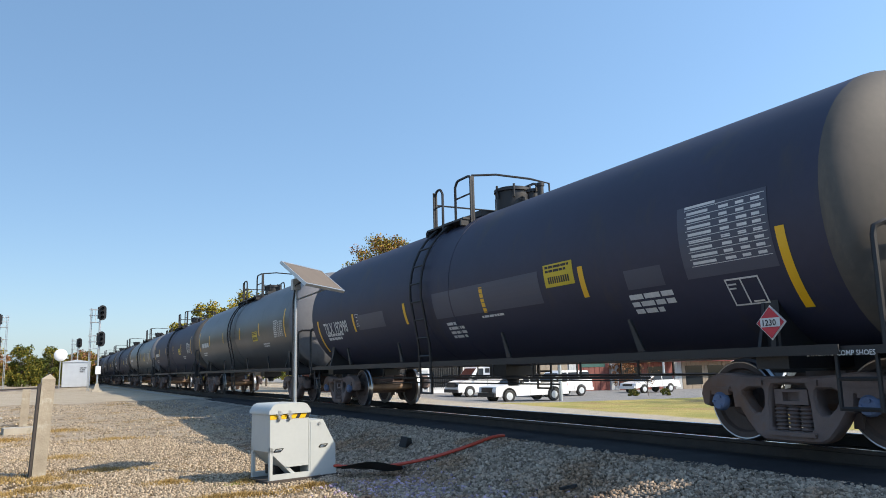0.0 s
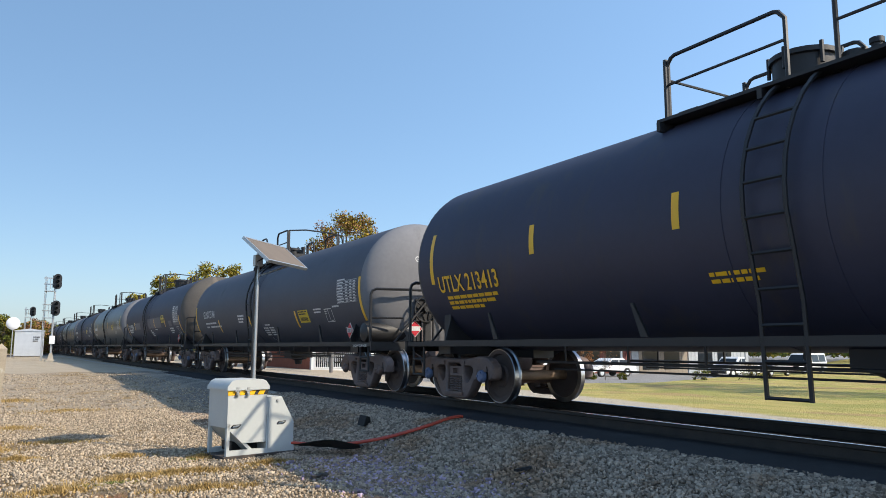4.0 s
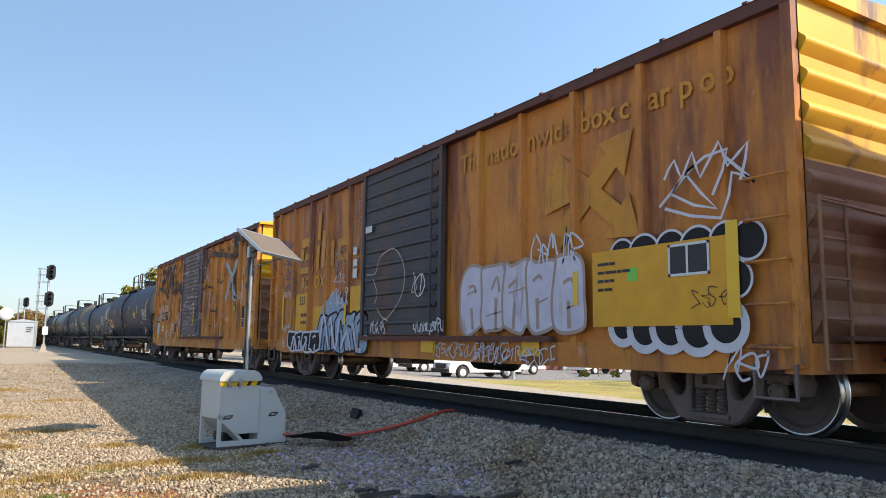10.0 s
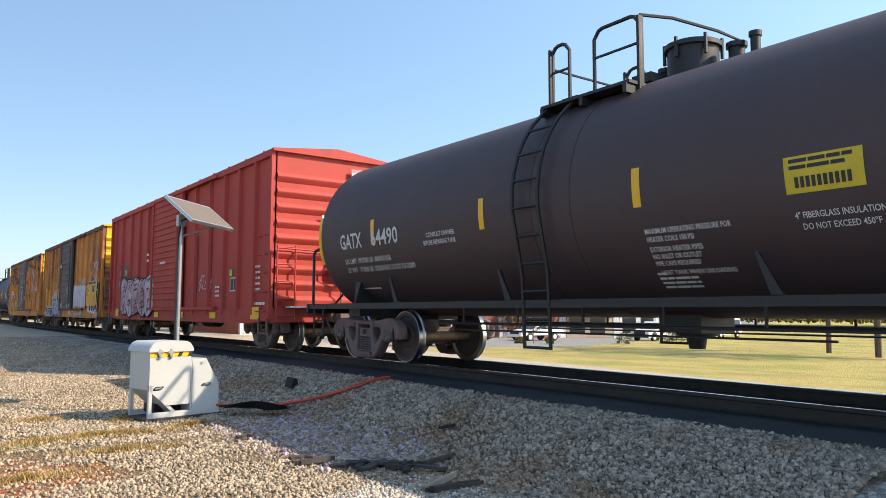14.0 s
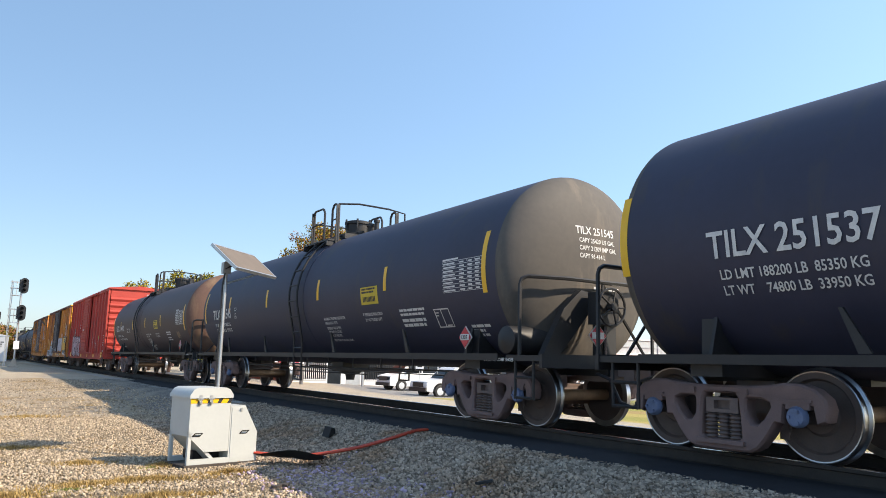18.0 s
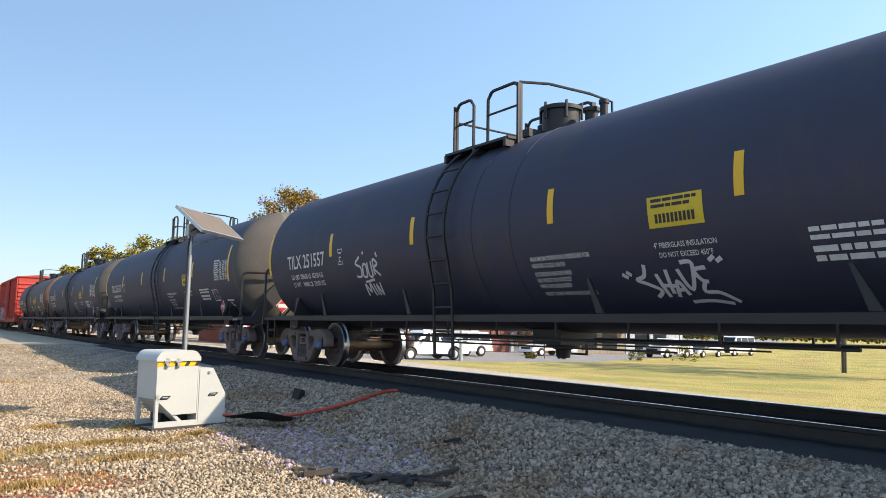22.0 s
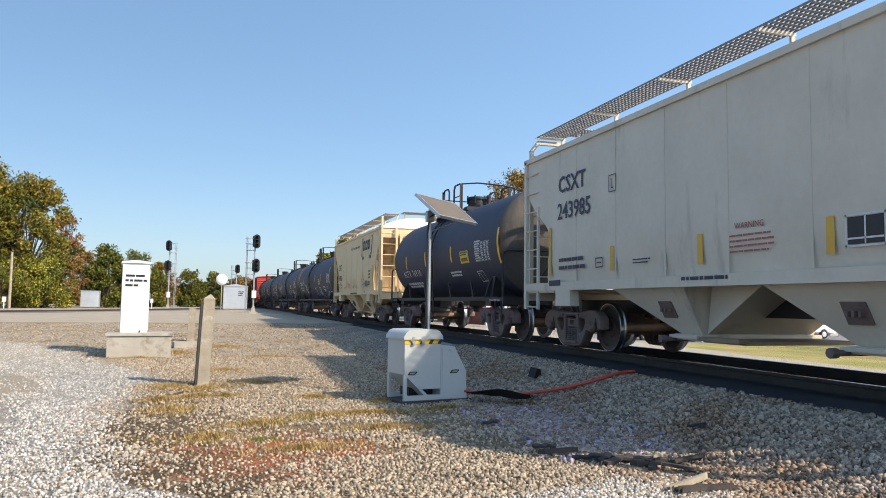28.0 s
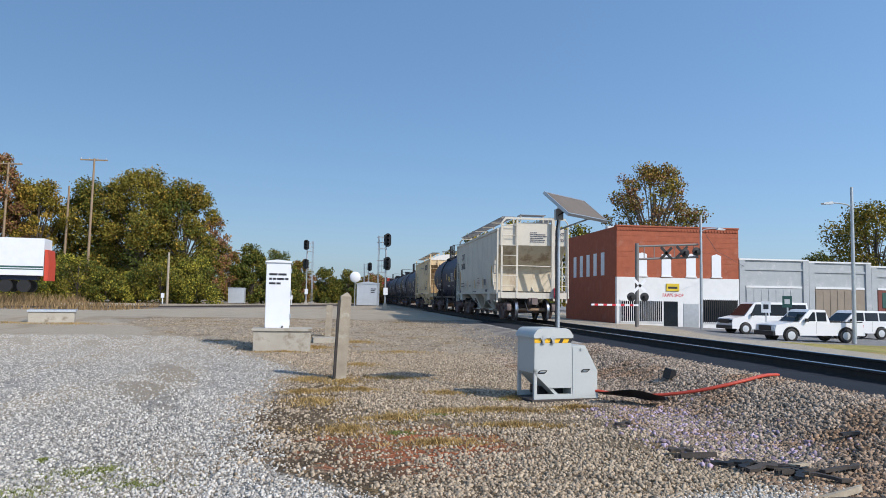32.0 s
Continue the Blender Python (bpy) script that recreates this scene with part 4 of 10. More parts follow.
def build_tank_cars():
    far = dict(coils=False, mark_kind="none")
    # cars ahead, already past
    ahead = [(30.3, TANK_GREY, 1.56), (48.2, TANK_BLACK, 1.5), (66.1, TANK_GREY, 1.5), (84.0, TANK_BLACK, 1.5), (101.9, TANK_BLACK, 1.5), (119.8, TANK_BLUE, 1.5), (137.7, TANK_BLACK, 1.5), (155.6, TANK_BLACK, 1.5), (173.5, TANK_BLACK, 1.5)]
    for u, paint, R in ahead:
        tank_car("tank_car", u, 16.6, 13.7, R, 2.5, paint, {TANK_GREY: "dull grey tank car", TANK_BLUE: "blue-grey tank car"}.get(paint, "black tank car") + " far ahead in the train", mark="",
                 bars=(7.5, 5.0, 2.0, -1.1, -4.1, -7.3), decals=[("table", -6.0, 0.05), ("lines", 6.9, -0.35, (1.6,), 0.2), ("lines", 6.9, -0.65, (0.9, 0.7), 0.06), ("yellow", -3.1, -0.12), ("lines", -4.4, -0.64, (0.8, 0.7), 0.05)], **far)
    lmt = lambda y, v, a, b: [("text", y, v, "LD LMT %s LB  85350 KG" % a, 0.145, "white", 0.82), ("text", y, v - 0.17, "LT WT    %s LB  33950 KG" % b, 0.145, "white", 0.82)]
    coil_lines = lambda y, v: [("text", y - q, v - r, w, 0.085, "white", 0.72) for w, q, r in (("MAXIMUM OPERATING PRESSURE FOR", 0, 0), ("HEATER COILS 150 PSI", 0, 0.095), ("EXTERIOR HEATER PIPES", 0, 0.215), ("NO INLET OR OUTLET", 0, 0.305), ("PIPE CAPS REQUIRED", 0, 0.395), ("VENT TANK WHEN UNLOADING", 0.02, 0.52))]
    tank_car("tank_car", 12.35, 16.6, 13.9, 1.535, 2.46, TANK_BLACK, "glossy black tank car with a white test table and red placard", mark="TILX 192998", mark_kind="1230", caps="blue", short=(-0.63, -0.18), ends=(-1.11, -0.19),
             bars=(7.4, 4.75, 1.78, -1.38, -4.12, -7.36), cage=(1.6, 1.25, 0.69, 0.01), ladder_y=0.95, manway=-0.25, dome=0.34, placard_y=-7.05,
             decals=[("text", 6.95, -0.58, "TILX 192998", 0.42), ("boxed", 4.6, -0.5), ("lines", 6.85, -0.66, (1.2, 1.0), 0.07), ("table", -6.12, 0.2, 0.083), ("plate", -6.5, -0.66), ("yellow", -3.26, -0.06), ("gloss", 0.45, -0.62, 3.55, 0.5), ("gloss", -4.97, -0.62, 0.66, 0.26),
                     ("gloss", -6.0, -0.6, 1.25, 0.85), ("lines", -4.93, -0.76, (0.8, 0.75, 0.5), 0.07), ("lines", -1.2, -0.72, (0.7,), 0.04), ("lines", 0.15, -0.78, (0.35, 0.6, 0.6, 0.55), 0.06), ("gloss", 4.5, -0.6, 1.6, 0.36)])
    tank_car("tank_car", -5.92, 16.4, 14.3, 1.466, 2.25, TANK_BLUE, "blue-grey tank car with ladder and brake wheel", mark="GLNX 23184", mark_kind="1230", caps="dark", wheel_end=1, cage=(1.6, 1.0, -0.05, -1.07), ladder_y=0.25, manway=0.9, dome=0.24, placard_y=-7.1,
             bars=(7.7, 4.42, 0.67, -3.51, -7.72), seam=(0.5, -0.3), end_rail="full", short=(-0.85, -0.38), ends=(-0.78, 0.2),
             decals=[("text", 6.46, -0.27, "GLNX 23184", 0.37, "white", 0.81), ("lines", 6.3, -0.5, (1.5,), 0.06), ("lines", 6.3, -0.64, (0.35,), 0.06), ("lines", 5.7, -0.64, (1.5,), 0.06), ("lines", 1.92, -0.36, (0.7,), 0.06), ("lines", 1.92, -0.46, (0.62, 0.5), 0.06), ("lines", -0.66, -0.72, (0.45,), 0.045), ("lines", -0.42, -0.82, (0.42, 0.4, 0.42, 0.35), 0.045), ("lines", -0.95, -0.82, (0.42, 0.4, 0.35, 0.4), 0.045),
                     ("arc", -0.68, -1.16), ("yellow", -3.74, -0.38), ("table", -6.45, 0.17), ("plate", -5.58, -0.41), ("lines", -4.87, -0.42, (0.5, 0.45), 0.04), ("lines", -6.1, -0.4, (0.4,), 0.04), ("lines", -6.4, -0.95, (0.3,), 0.04)])
    tank_car("tank_car", -23.95, 15.9, 14.0, 1.55, 2.43, TANK_BLACK, "black tank car with yellow reporting marks", mark="UTLX 213413", mark_kind="1274", caps="blue", cage=(2.2, 0.5, -0.07, -0.81), ladder_y=0.3, manway=0.8, dome=0.36, placard_y=-6.62, over=0.25,
             bars=(7.04, 4.16, 1.5, -1.44, -4.34, -7.06), short=(-0.16, 0.27), ends=(-0.4, 0.5),
             decals=[("text", 6.87, -0.56, "UTLX 213413", 0.4, "yellow"), ("lines", 6.7, -0.7, (1.5, 1.4, 1.0), 0.06, "yellow"), ("table", -5.92, -0.06), ("plate", -5.17, -0.67), ("yellow", -3.12, -0.06), ("lines", 1.2, -0.75, (0.7, 0.6), 0.05, "yellow"), ("lines", -5.1, -1.05, (0.6, 0.55), 0.04, "yellow")])
    tank_car("tank_car", -93.26, 15.45, 12.75, 1.535, 2.36, TANK_BROWN, "brown-black weathered tank car with white marks", mark="GATX 64490", mark_kind="1307", caps="dark", red=True, cage=(1.7, 1.35, 0.9, 0.15), ladder_y=1.38, manway=-0.05, dome=0.32, placard_y=-6.18, over=0.35,
             bars=(7.34, 5.37, 2.39, -0.33, -3.26, -6.95), seam=(1.4, 0.7), short=(-0.31, 0.13), ends=(-0.56, 0.36),
             decals=[("text", 6.53, -0.32, "GATX", 0.38, "white", 0.75), ("text", 5.43, -0.32, "64490", 0.38, "white", 0.92), ("text", 6.47, -0.6, "LD LMT 191700 LB  86950 KG", 0.13, "white", 0.95), ("text", 6.48, -0.77, "LT WT   71300 LB  32350 KG  CUST 07-2009", 0.13, "white", 0.9), ("text", 3.76, -0.31, "CONSULT OWNER", 0.1, "white", 0.85), ("text", 3.86, -0.43, "BEFORE REPAIRING TANK", 0.1, "white", 0.72),
                     ("yellow", -2.03, -0.05), ("lines", -4.0, -0.6, (0.7, 0.65), 0.05), ("lines", -4.05, -0.82, (0.5, 0.6), 0.05), ("table", -5.74, 0.17), ("brown", -5.62, -0.56), ("lines", 6.35, -1.15, (0.65,), 0.03), ("lines", -0.3, -1.15, (0.12, 0.5, 0.5, 0.5), 0.035)] + coil_lines(-0.36, -0.62) + [("text", -2.07, -0.62, "4\" FIBERGLASS INSULATION", 0.085, "white", 0.75), ("text", -2.12, -0.73, "DO NOT EXCEED 450°F", 0.085, "white", 0.75)])
    for u, num, red, a, b, extra in ((-110.67, "TILX 251545", True, "188400", "74600", []), (-128.94, "TILX 251537", True, "188200", "74800", []), (-147.26, "TILX 251557", False, "188600", "74400", [("tag", 3.92, -1.0, TAG_TALL, 0.86, 0.8, 0.045), ("tag", -2.39, -1.28, TAG_WIDE, 1.22, 0.5, 0.05)])):
        tc, last = 13.95, "1557" in num
        k = 0.5 if last else 0.0
        mid = "1537" in num
        lay = {"1545": (6.68, -3.45, -1.54, -3.43, -4.86), "1537": (6.74, -3.4, -1.5, -3.43, -4.9), "1557": (6.88, -2.85, -0.84, -2.86, -4.59)}[num[-4:]]
        tank_car("tank_car", u, 16.6, tc, 1.535, 2.35, TANK_BLACK, "black tank car numbered %s with yellow stripes" % num.split()[1], mark=num, mark_kind="1307", caps="blue", red=red, cage=(1.74, 1.25, 0.88, 0.12) if last else (0.62, 0.08, -0.72, -1.1) if mid else (0.84, 0.15, -0.3, -0.62), ladder_y=1.12 if last else -0.3 if mid else -0.15, manway=0.05 if last else -0.1, dome=0.3, wheel_end=1 if "1545" in num else 0, placard_y=-6.9, over=0.4 if "1545" in num else 0.15,
                 bars=(7.6 if "1545" in num else 7.9, 4.83 if last else 4.76 if mid else 5.05, 1.7 if mid else 1.92, -1.35 if not last else -1.32, -4.44 if not last else -3.97, -7.55), seam=(0.35, -0.5), short=(-0.16, 0.29), ends=(-0.4, 0.56),
                 decals=[("text", lay[0], -0.31, num, 0.39, "white", 0.85)] + lmt(lay[0] - 0.1, -0.54, a, b) + [("boxed", 4.55 if last else 4.62, -0.34), ("table", -6.4, 0.16), ("plate", -6.0, -0.58), ("yellow", lay[1], -0.04), ("text", lay[3], -0.6, "4\" FIBERGLASS INSULATION", 0.085, "white", 0.75), ("text", lay[3] - 0.04, -0.71, "DO NOT EXCEED 450°F", 0.085, "white", 0.75),
                         ("lines", lay[4], -0.58, (0.85, 0.8), 0.045), ("lines", lay[4], -0.78, (0.8, 0.75), 0.06), ("lines", -6.9, -0.95, (0.5, 0.3, 0.35), 0.05)] + coil_lines(lay[2], -0.62) + extra)
    tank_car("tank_car", -175.83, 11.25, 8.8, 1.42, 2.42, TANK_BLACK, "short black tank car with wide white numbers", mark="", mark_kind="none", caps="dark", red=True, cage=(1.1, 0.5, 0.0, -0.7), ladder_y=0.25, manway=0.1, dome=0.28,
             bars=(5.35, 3.52, 1.1, -1.6, -5.3), seam=(), short=(-0.36, 0.1), ends=(-0.57, 0.32),
             decals=[("text", 4.13, -0.66, "A C F X   7 6 9 1 0", 0.33, "white", 0.86), ("lines", 4.14, -0.98, (1.9, 1.8), 0.09), ("lines", -1.2, -0.7, (1.0, 0.9), 0.06), ("yellow", -2.4, -0.1), ("table", -3.6, 0.05), ("plate", -3.4, -0.7)])


build_tank_cars()


# ---- train: boxcars ----
ORANGE = mat("weathered_boxcar_yellow", (0.66, 0.24, 0.033), (0.46, 0.145, 0.025), rough=0.6, scale=1.6, fine=14, bump=0.12, wear=(0.22, 0.066, 0.03), wear_at=0.53, wear_scale=1.1, streak=True)
ORANGE_PALE = mat("faded_boxcar_yellow", (0.72, 0.27, 0.032), (0.46, 0.145, 0.024), rough=0.6, scale=1.2, fine=14, bump=0.12, wear=(0.15, 0.06, 0.035), wear_at=0.565, wear_scale=2.2, streak=True)


def second_wear(m, colour, at, scale, stretch, along=1.0, most=0.8):
    """Patches of another worn-through layer over a finished material."""
    n, l = m.node_tree.nodes, m.node_tree.links
    base = n["Principled BSDF"].inputs["Base Color"]
    co, mp, w, wr, mix = n.new("ShaderNodeTexCoord"), n.new("ShaderNodeMapping"), n.new("ShaderNodeTexNoise"), n.new("ShaderNodeMapRange"), n.new("ShaderNodeMix")
    mp.inputs["Location"].default_value, mp.inputs["Scale"].default_value = (7 + 9 * colour[0], 3, 5), (1, along, stretch)
    w.inputs["Scale"].default_value, w.inputs["Detail"].default_value, w.inputs["Roughness"].default_value = scale, 9, 0.7
    wr.inputs["From Min"].default_value, wr.inputs["From Max"].default_value, wr.inputs["To Max"].default_value = at, at + 0.09, most
    mix.data_type = "RGBA"
    mix.inputs["B"].default_value = (*colour, 1)
    l.new(co.outputs["Object"], mp.inputs["Vector"])
    l.new(mp.outputs[0], w.inputs["Vector"])
    l.new(w.outputs["Fac"], wr.inputs["Value"])
    l.new(wr.outputs[0], mix.inputs["Factor"])
    l.new(base.links[0].from_socket, mix.inputs["A"])
    l.new(mix.outputs["Result"], base)


second_wear(ORANGE_PALE, (0.64, 0.50, 0.47), 0.555, 1.9, 0.55)
second_wear(ORANGE_PALE, (0.07, 0.03, 0.025), 0.60, 2.3, 0.35)
second_wear(ORANGE, (0.58, 0.25, 0.03), 0.56, 1.2, 0.3)
second_wear(ORANGE, (0.06, 0.026, 0.02), 0.585, 2.4, 0.16)
second_wear(ORANGE, (0.5, 0.38, 0.33), 0.65, 3.2, 0.5)
END_YELLOW = mat("bright_end_yellow", (0.80, 0.45, 0.02), (0.66, 0.34, 0.02), rough=0.5, scale=2, bump=0.1, wear=(0.16, 0.07, 0.035), wear_at=0.55, streak=True)
BOX_RED = mat("boxcar_red", (0.47, 0.048, 0.032), (0.36, 0.037, 0.026), rough=0.68, scale=1.3, fine=12, bump=0.06, wear=(0.2, 0.045, 0.04), wear_at=0.63, streak=True)
DOOR_BLACK = mat("weathered_black_door", (0.062, 0.056, 0.066), (0.04, 0.036, 0.044), rough=0.6, scale=2, fine=20, bump=0.15, wear=(0.1, 0.05, 0.04), wear_at=0.54, wear_scale=2.0, streak=True)
second_wear(DOOR_BLACK, (0.30, 0.27, 0.27), 0.63, 3.0, 2.0, 0.6, 0.6)
DOOR_OLD = mat("scuffed_brown_black_door", (0.16, 0.12, 0.12), (0.085, 0.063, 0.066), rough=0.6, scale=2, fine=20, bump=0.15, wear=(0.16, 0.06, 0.045), wear_at=0.56, wear_scale=1.6)
second_wear(DOOR_OLD, (0.50, 0.46, 0.46), 0.55, 2.4, 3.2, 0.5, 0.75)
second_wear(DOOR_OLD, (0.15, 0.05, 0.12), 0.58, 1.1, 1.0)
# rust brown, also carrying the neighbouring car's shadow on the lower ends
END_RUST_SHADE = mat("rusty_brown_end", (0.33, 0.165, 0.085), (0.19, 0.09, 0.055), rough=0.7, scale=2, fine=20, bump=0.15, wear=(0.34, 0.19, 0.06), wear_at=0.62, streak=True)
STREAK = mat("sooty_streak", (0.17, 0.035, 0.03), (0.09, 0.03, 0.03), rough=0.7, scale=2.5, fine=14, spread=0.2)
ROOF_RUST = mat("rusty_roof_edge", (0.16, 0.055, 0.035), (0.08, 0.03, 0.025), rough=0.8, scale=3, fine=30, bump=0.3)
SPRAY_BLACK = mat("black_spray", (0.012, 0.012, 0.018), (0.028, 0.022, 0.02), rough=0.7, scale=3, spec=0.25)
SPRAY_OLD = mat("worn_black_spray", (0.03, 0.028, 0.034), (0.05, 0.04, 0.04), rough=0.7, scale=3, spec=0.25, wear=(0.30, 0.12, 0.03), wear_at=0.58, wear_scale=2.4, streak=True)
SPRAY_LILAC = mat("white_lilac_spray", (0.64, 0.62, 0.70), (0.46, 0.42, 0.54), rough=0.6, scale=4, wear=(0.30, 0.14, 0.08), wear_at=0.66, wear_scale=3.5, streak=True)
SPRAY_BLUE = mat("pale_blue_spray", (0.33, 0.42, 0.52), (0.22, 0.3, 0.4), rough=0.6, scale=3)
SPRAY_DEEP = mat("deep_blue_spray", (0.05, 0.09, 0.25), (0.035, 0.06, 0.17), rough=0.6, scale=5)
SPRAY_FAINT = mat("worn_white_spray", (0.42, 0.3, 0.24), (0.34, 0.24, 0.2), rough=0.6, scale=9)
PAINT_YELLOW = mat("stencil_yellow", (0.80, 0.38, 0.018), (0.62, 0.28, 0.018), rough=0.55, scale=4)
OLD_YELLOW = mat("faded_yellow_lettering", (0.66, 0.29, 0.025), (0.50, 0.19, 0.022), rough=0.6, scale=3, wear=(0.36, 0.12, 0.025), wear_at=0.57, wear_scale=2.5, streak=True)


def boxcar(u, tc, length, paint, end_paint, label, door, posts, kind, eave, ribs=11):
    """door: from and to along the car; posts: places of the side posts. Sides stand at 1.6 m from the middle."""
    car = thing("boxcar", label, "boxcar", "cars of the freight train", pose(TRACK, u, RAIL))
    CARS.append(car)
    h, W, floor = length / 2, 1.60, 0.92
    low_paint = paint if kind == "red" else END_RUST_SHADE
    for x in (-1, 1):
        a, b = sorted((x * (W - 0.08), x * (W - 0.13)))
        part("side_wall", Geo().box(a, b, -h, h, floor, eave), paint, car)
        for y in posts:
            g = Geo().prism([(y - 0.07, 0), (y + 0.07, 0), (y + 0.045, 0.085), (y - 0.045, 0.085)], "z", floor - 0.1, eave - 0.02)
            g.v = [(x * (W - 0.082 + q[1]), q[0], q[2]) for q in g.v]
            part("side_post", g, paint, car)
        for y in (-h + 0.05, h - 0.05):
            part("corner_post", Geo().box(min(x * (W - 0.09), x * (W + 0.005)), max(x * (W - 0.09), x * (W + 0.005)), y - 0.06, y + 0.06, 0.75, eave), paint, car)
        a, b = sorted((x * (W - 0.12), x * (W + 0.01)))
        part("top_chord", Geo().box(a, b, -h, h, eave - 0.1, eave + 0.05), ROOF_RUST if kind != "red" else paint, car)
        d0, d1 = door
        g = Geo().prism([(-h, 0.72), (-h + 1.2, 0.62), (h - 1.2, 0.62), (h, 0.72), (h, floor + 0.02), (-h, floor + 0.02)], "x", *sorted((x * (W - 0.06), x * (W - 0.02))))
        part("side_sill", g, paint, car)
        # sliding door with pressed ribs
        dp = paint if kind == "red" else DOOR_OLD if ribs > 11 else DOOR_BLACK
        dr = part("sliding_door", Geo().box(min(x * (W - 0.03), x * (W + 0.03)), max(x * (W - 0.03), x * (W + 0.03)), d0, d1, floor + 0.12, eave - 0.1), dp, car, "ribbed black sliding door" if kind != "red" else "ribbed red sliding door")
        for i in range(ribs):
            r = 0.55 / ribs
            z = floor + 0.36 + i * 3.0 / (ribs - 0.5)
            g = Geo().prism([(W + 0.03, z - r), (W + 0.062, z - r / 2), (W + 0.062, z + r / 2), (W + 0.03, z + r)], "y", d0 + 0.12, d1 - 0.12)
            g.v = [(x * q[0], q[1], q[2]) for q in g.v]
            part("door_rib", g, dp, dr)
        for y in (d0, d1):
            part("door_edge", Geo().box(min(x * (W - 0.02), x * (W + 0.07)), max(x * (W - 0.02), x * (W + 0.07)), y - 0.05, y + 0.05, floor + 0.1, eave - 0.08), dp, dr)
        g = Geo().tube([(x * (W + 0.1), d0 + 0.25, floor + 0.2), (x * (W + 0.1), d0 + 0.25, eave - 0.3)], 0.022)
        part("lock_rod", g, dp, dr)
        ln = d1 - d0
        for z0, z1 in ((floor + 0.02, floor + 0.1), (eave - 0.1, eave - 0.03)):
            part("door_track", Geo().box(min(x * (W - 0.02), x * (W + 0.08)), max(x * (W - 0.02), x * (W + 0.08)), d0 - ln * 0.95, d1 + 0.1, z0, z1), ROOF_RUST if kind != "red" else paint, car)
        for s in (-1, 1):
            y0, y1 = s * (h - 0.1), s * (h - 0.55)
            top_rungs = 5
            for z in [0.9 + 0.42 * i for i in range(top_rungs)]:
                g = Geo().tube([(x * (W - 0.03), y0, z), (x * (W + 0.08), y0, z), (x * (W + 0.08), y1, z), (x * (W - 0.03), y1, z)], 0.017, 5)
                part("ladder_rung", g, paint, car)
            g = Geo().tube([(x * W, y0, 0.75), (x * W, y0, 0.42), (x * W, y1, 0.42), (x * W, y1, 0.75)], 0.022, 5)
            part("step_stirrup", g, TRUCK_IRON, car)
    # roof with a low ridge and cross seams
    g = Geo().prism([(-W - 0.02, eave + 0.04), (W + 0.02, eave + 0.04), (0.6, eave + 0.17), (0, eave + 0.2), (-0.6, eave + 0.17)], "y", -h, h)
    part("roof", g, ROOF_RUST if kind != "red" else paint, car)
    for i in range(14):
        y = -h + 0.5 + i * (length - 1) / 13
        g = Geo().prism([(-W, eave + 0.05), (0, eave + 0.205), (W, eave + 0.05), (W, eave + 0.085), (0, eave + 0.24), (-W, eave + 0.085)], "y", y - 0.03, y + 0.03)
        part("roof_seam", g, ROOF_RUST if kind != "red" else paint, car)
    for s in (-1, 1):
        # the shadowed lower half of each end is put into a darker paint
        for z0, z1, ep in ((0.8, 2.72, low_paint), (2.72, eave + 0.05, end_paint)):
            part("end_wall", Geo().box(-W + 0.05, W - 0.05, min(s * (h - 0.05), s * h), max(s * (h - 0.05), s * h), z0, z1), ep, car)
        n = 9
        for i in range(n):
            z = 1.15 + i * 0.345
            q = [(s * h, z - 0.13), (s * (h + 0.075), z - 0.03), (s * (h + 0.085), z), (s * (h + 0.075), z + 0.03), (s * h, z + 0.1)]
            part("end_rib", Geo().prism(q, "x", -W + 0.12, W - 0.12), low_paint if i < 5 else end_paint, car)
        part("end_trim", Geo().prism([(-W, eave + 0.0), (W, eave + 0.0), (W, eave + 0.06), (0, eave + 0.23), (-W, eave + 0.06)], "y", min(s * (h - 0.02), s * (h + 0.09)), max(s * (h - 0.02), s * (h + 0.09))), end_paint, car)
        g = Geo()
        for xx in (-W + 0.12, -W + 0.55):
            g.tube([(xx, s * (h + 0.13), 0.7), (xx, s * (h + 0.13), 2.35)], 0.02, 5)
        for z in [0.8 + 0.38 * i for i in range(5)]:
            g.tube([(-W + 0.12, s * (h + 0.13), z), (-W + 0.55, s * (h + 0.13), z)], 0.017, 5)
        part("end_ladder", g, low_paint, car)
        g = Geo().tube([(-W + 0.12, s * (h + 0.13), 2.3), (W - 0.12, s * (h + 0.13), 2.2)], 0.02, 5)
        part("end_handrail", g, low_paint, car)
        part("crossover_platform", Geo().box(-1.2, 1.2, min(s * h, s * (h + 0.22)), max(s * h, s * (h + 0.22)), 0.98, 1.02), WHITE if kind == "red" else ROOF_RUST, car)
        part("end_sill", Geo().box(-W + 0.05, W - 0.05, min(s * (h - 0.25), s * (h + 0.02)), max(s * (h - 0.25), s * (h + 0.02)), 0.66, 0.95), paint, car)
        coupler(car, s * (h + 0.35), s)
        truck(car, s * tc / 2)
    brake_wheel(car, 0.1, -h - 0.3, 1.95, -1, end_paint if kind == "red" else ROOF_RUST)
    part("floor", Geo().box(-W + 0.1, W - 0.1, -h, h, 0.86, 0.96), STEEL_BLACK, car)
    g = Geo().box(-0.3, 0.3, -h + 0.4, h - 0.4, 0.66, 0.9)
    part("center_sill", g, STEEL_BLACK, car)
    g = Geo().lathe([(0.03, -0.6), (0.2, -0.5), (0.2, 0.5), (0.03, 0.6)], (-0.7, -1.6, 0.66), "y", 12).box(-1.1, -0.6, 0.6, 1.2, 0.5, 0.85).tube([(-1.0, -3.5, 0.62), (-1.0, 3.2, 0.62)], 0.02)
    part("brake_gear", g, STEEL_BLACK, car)
    return car


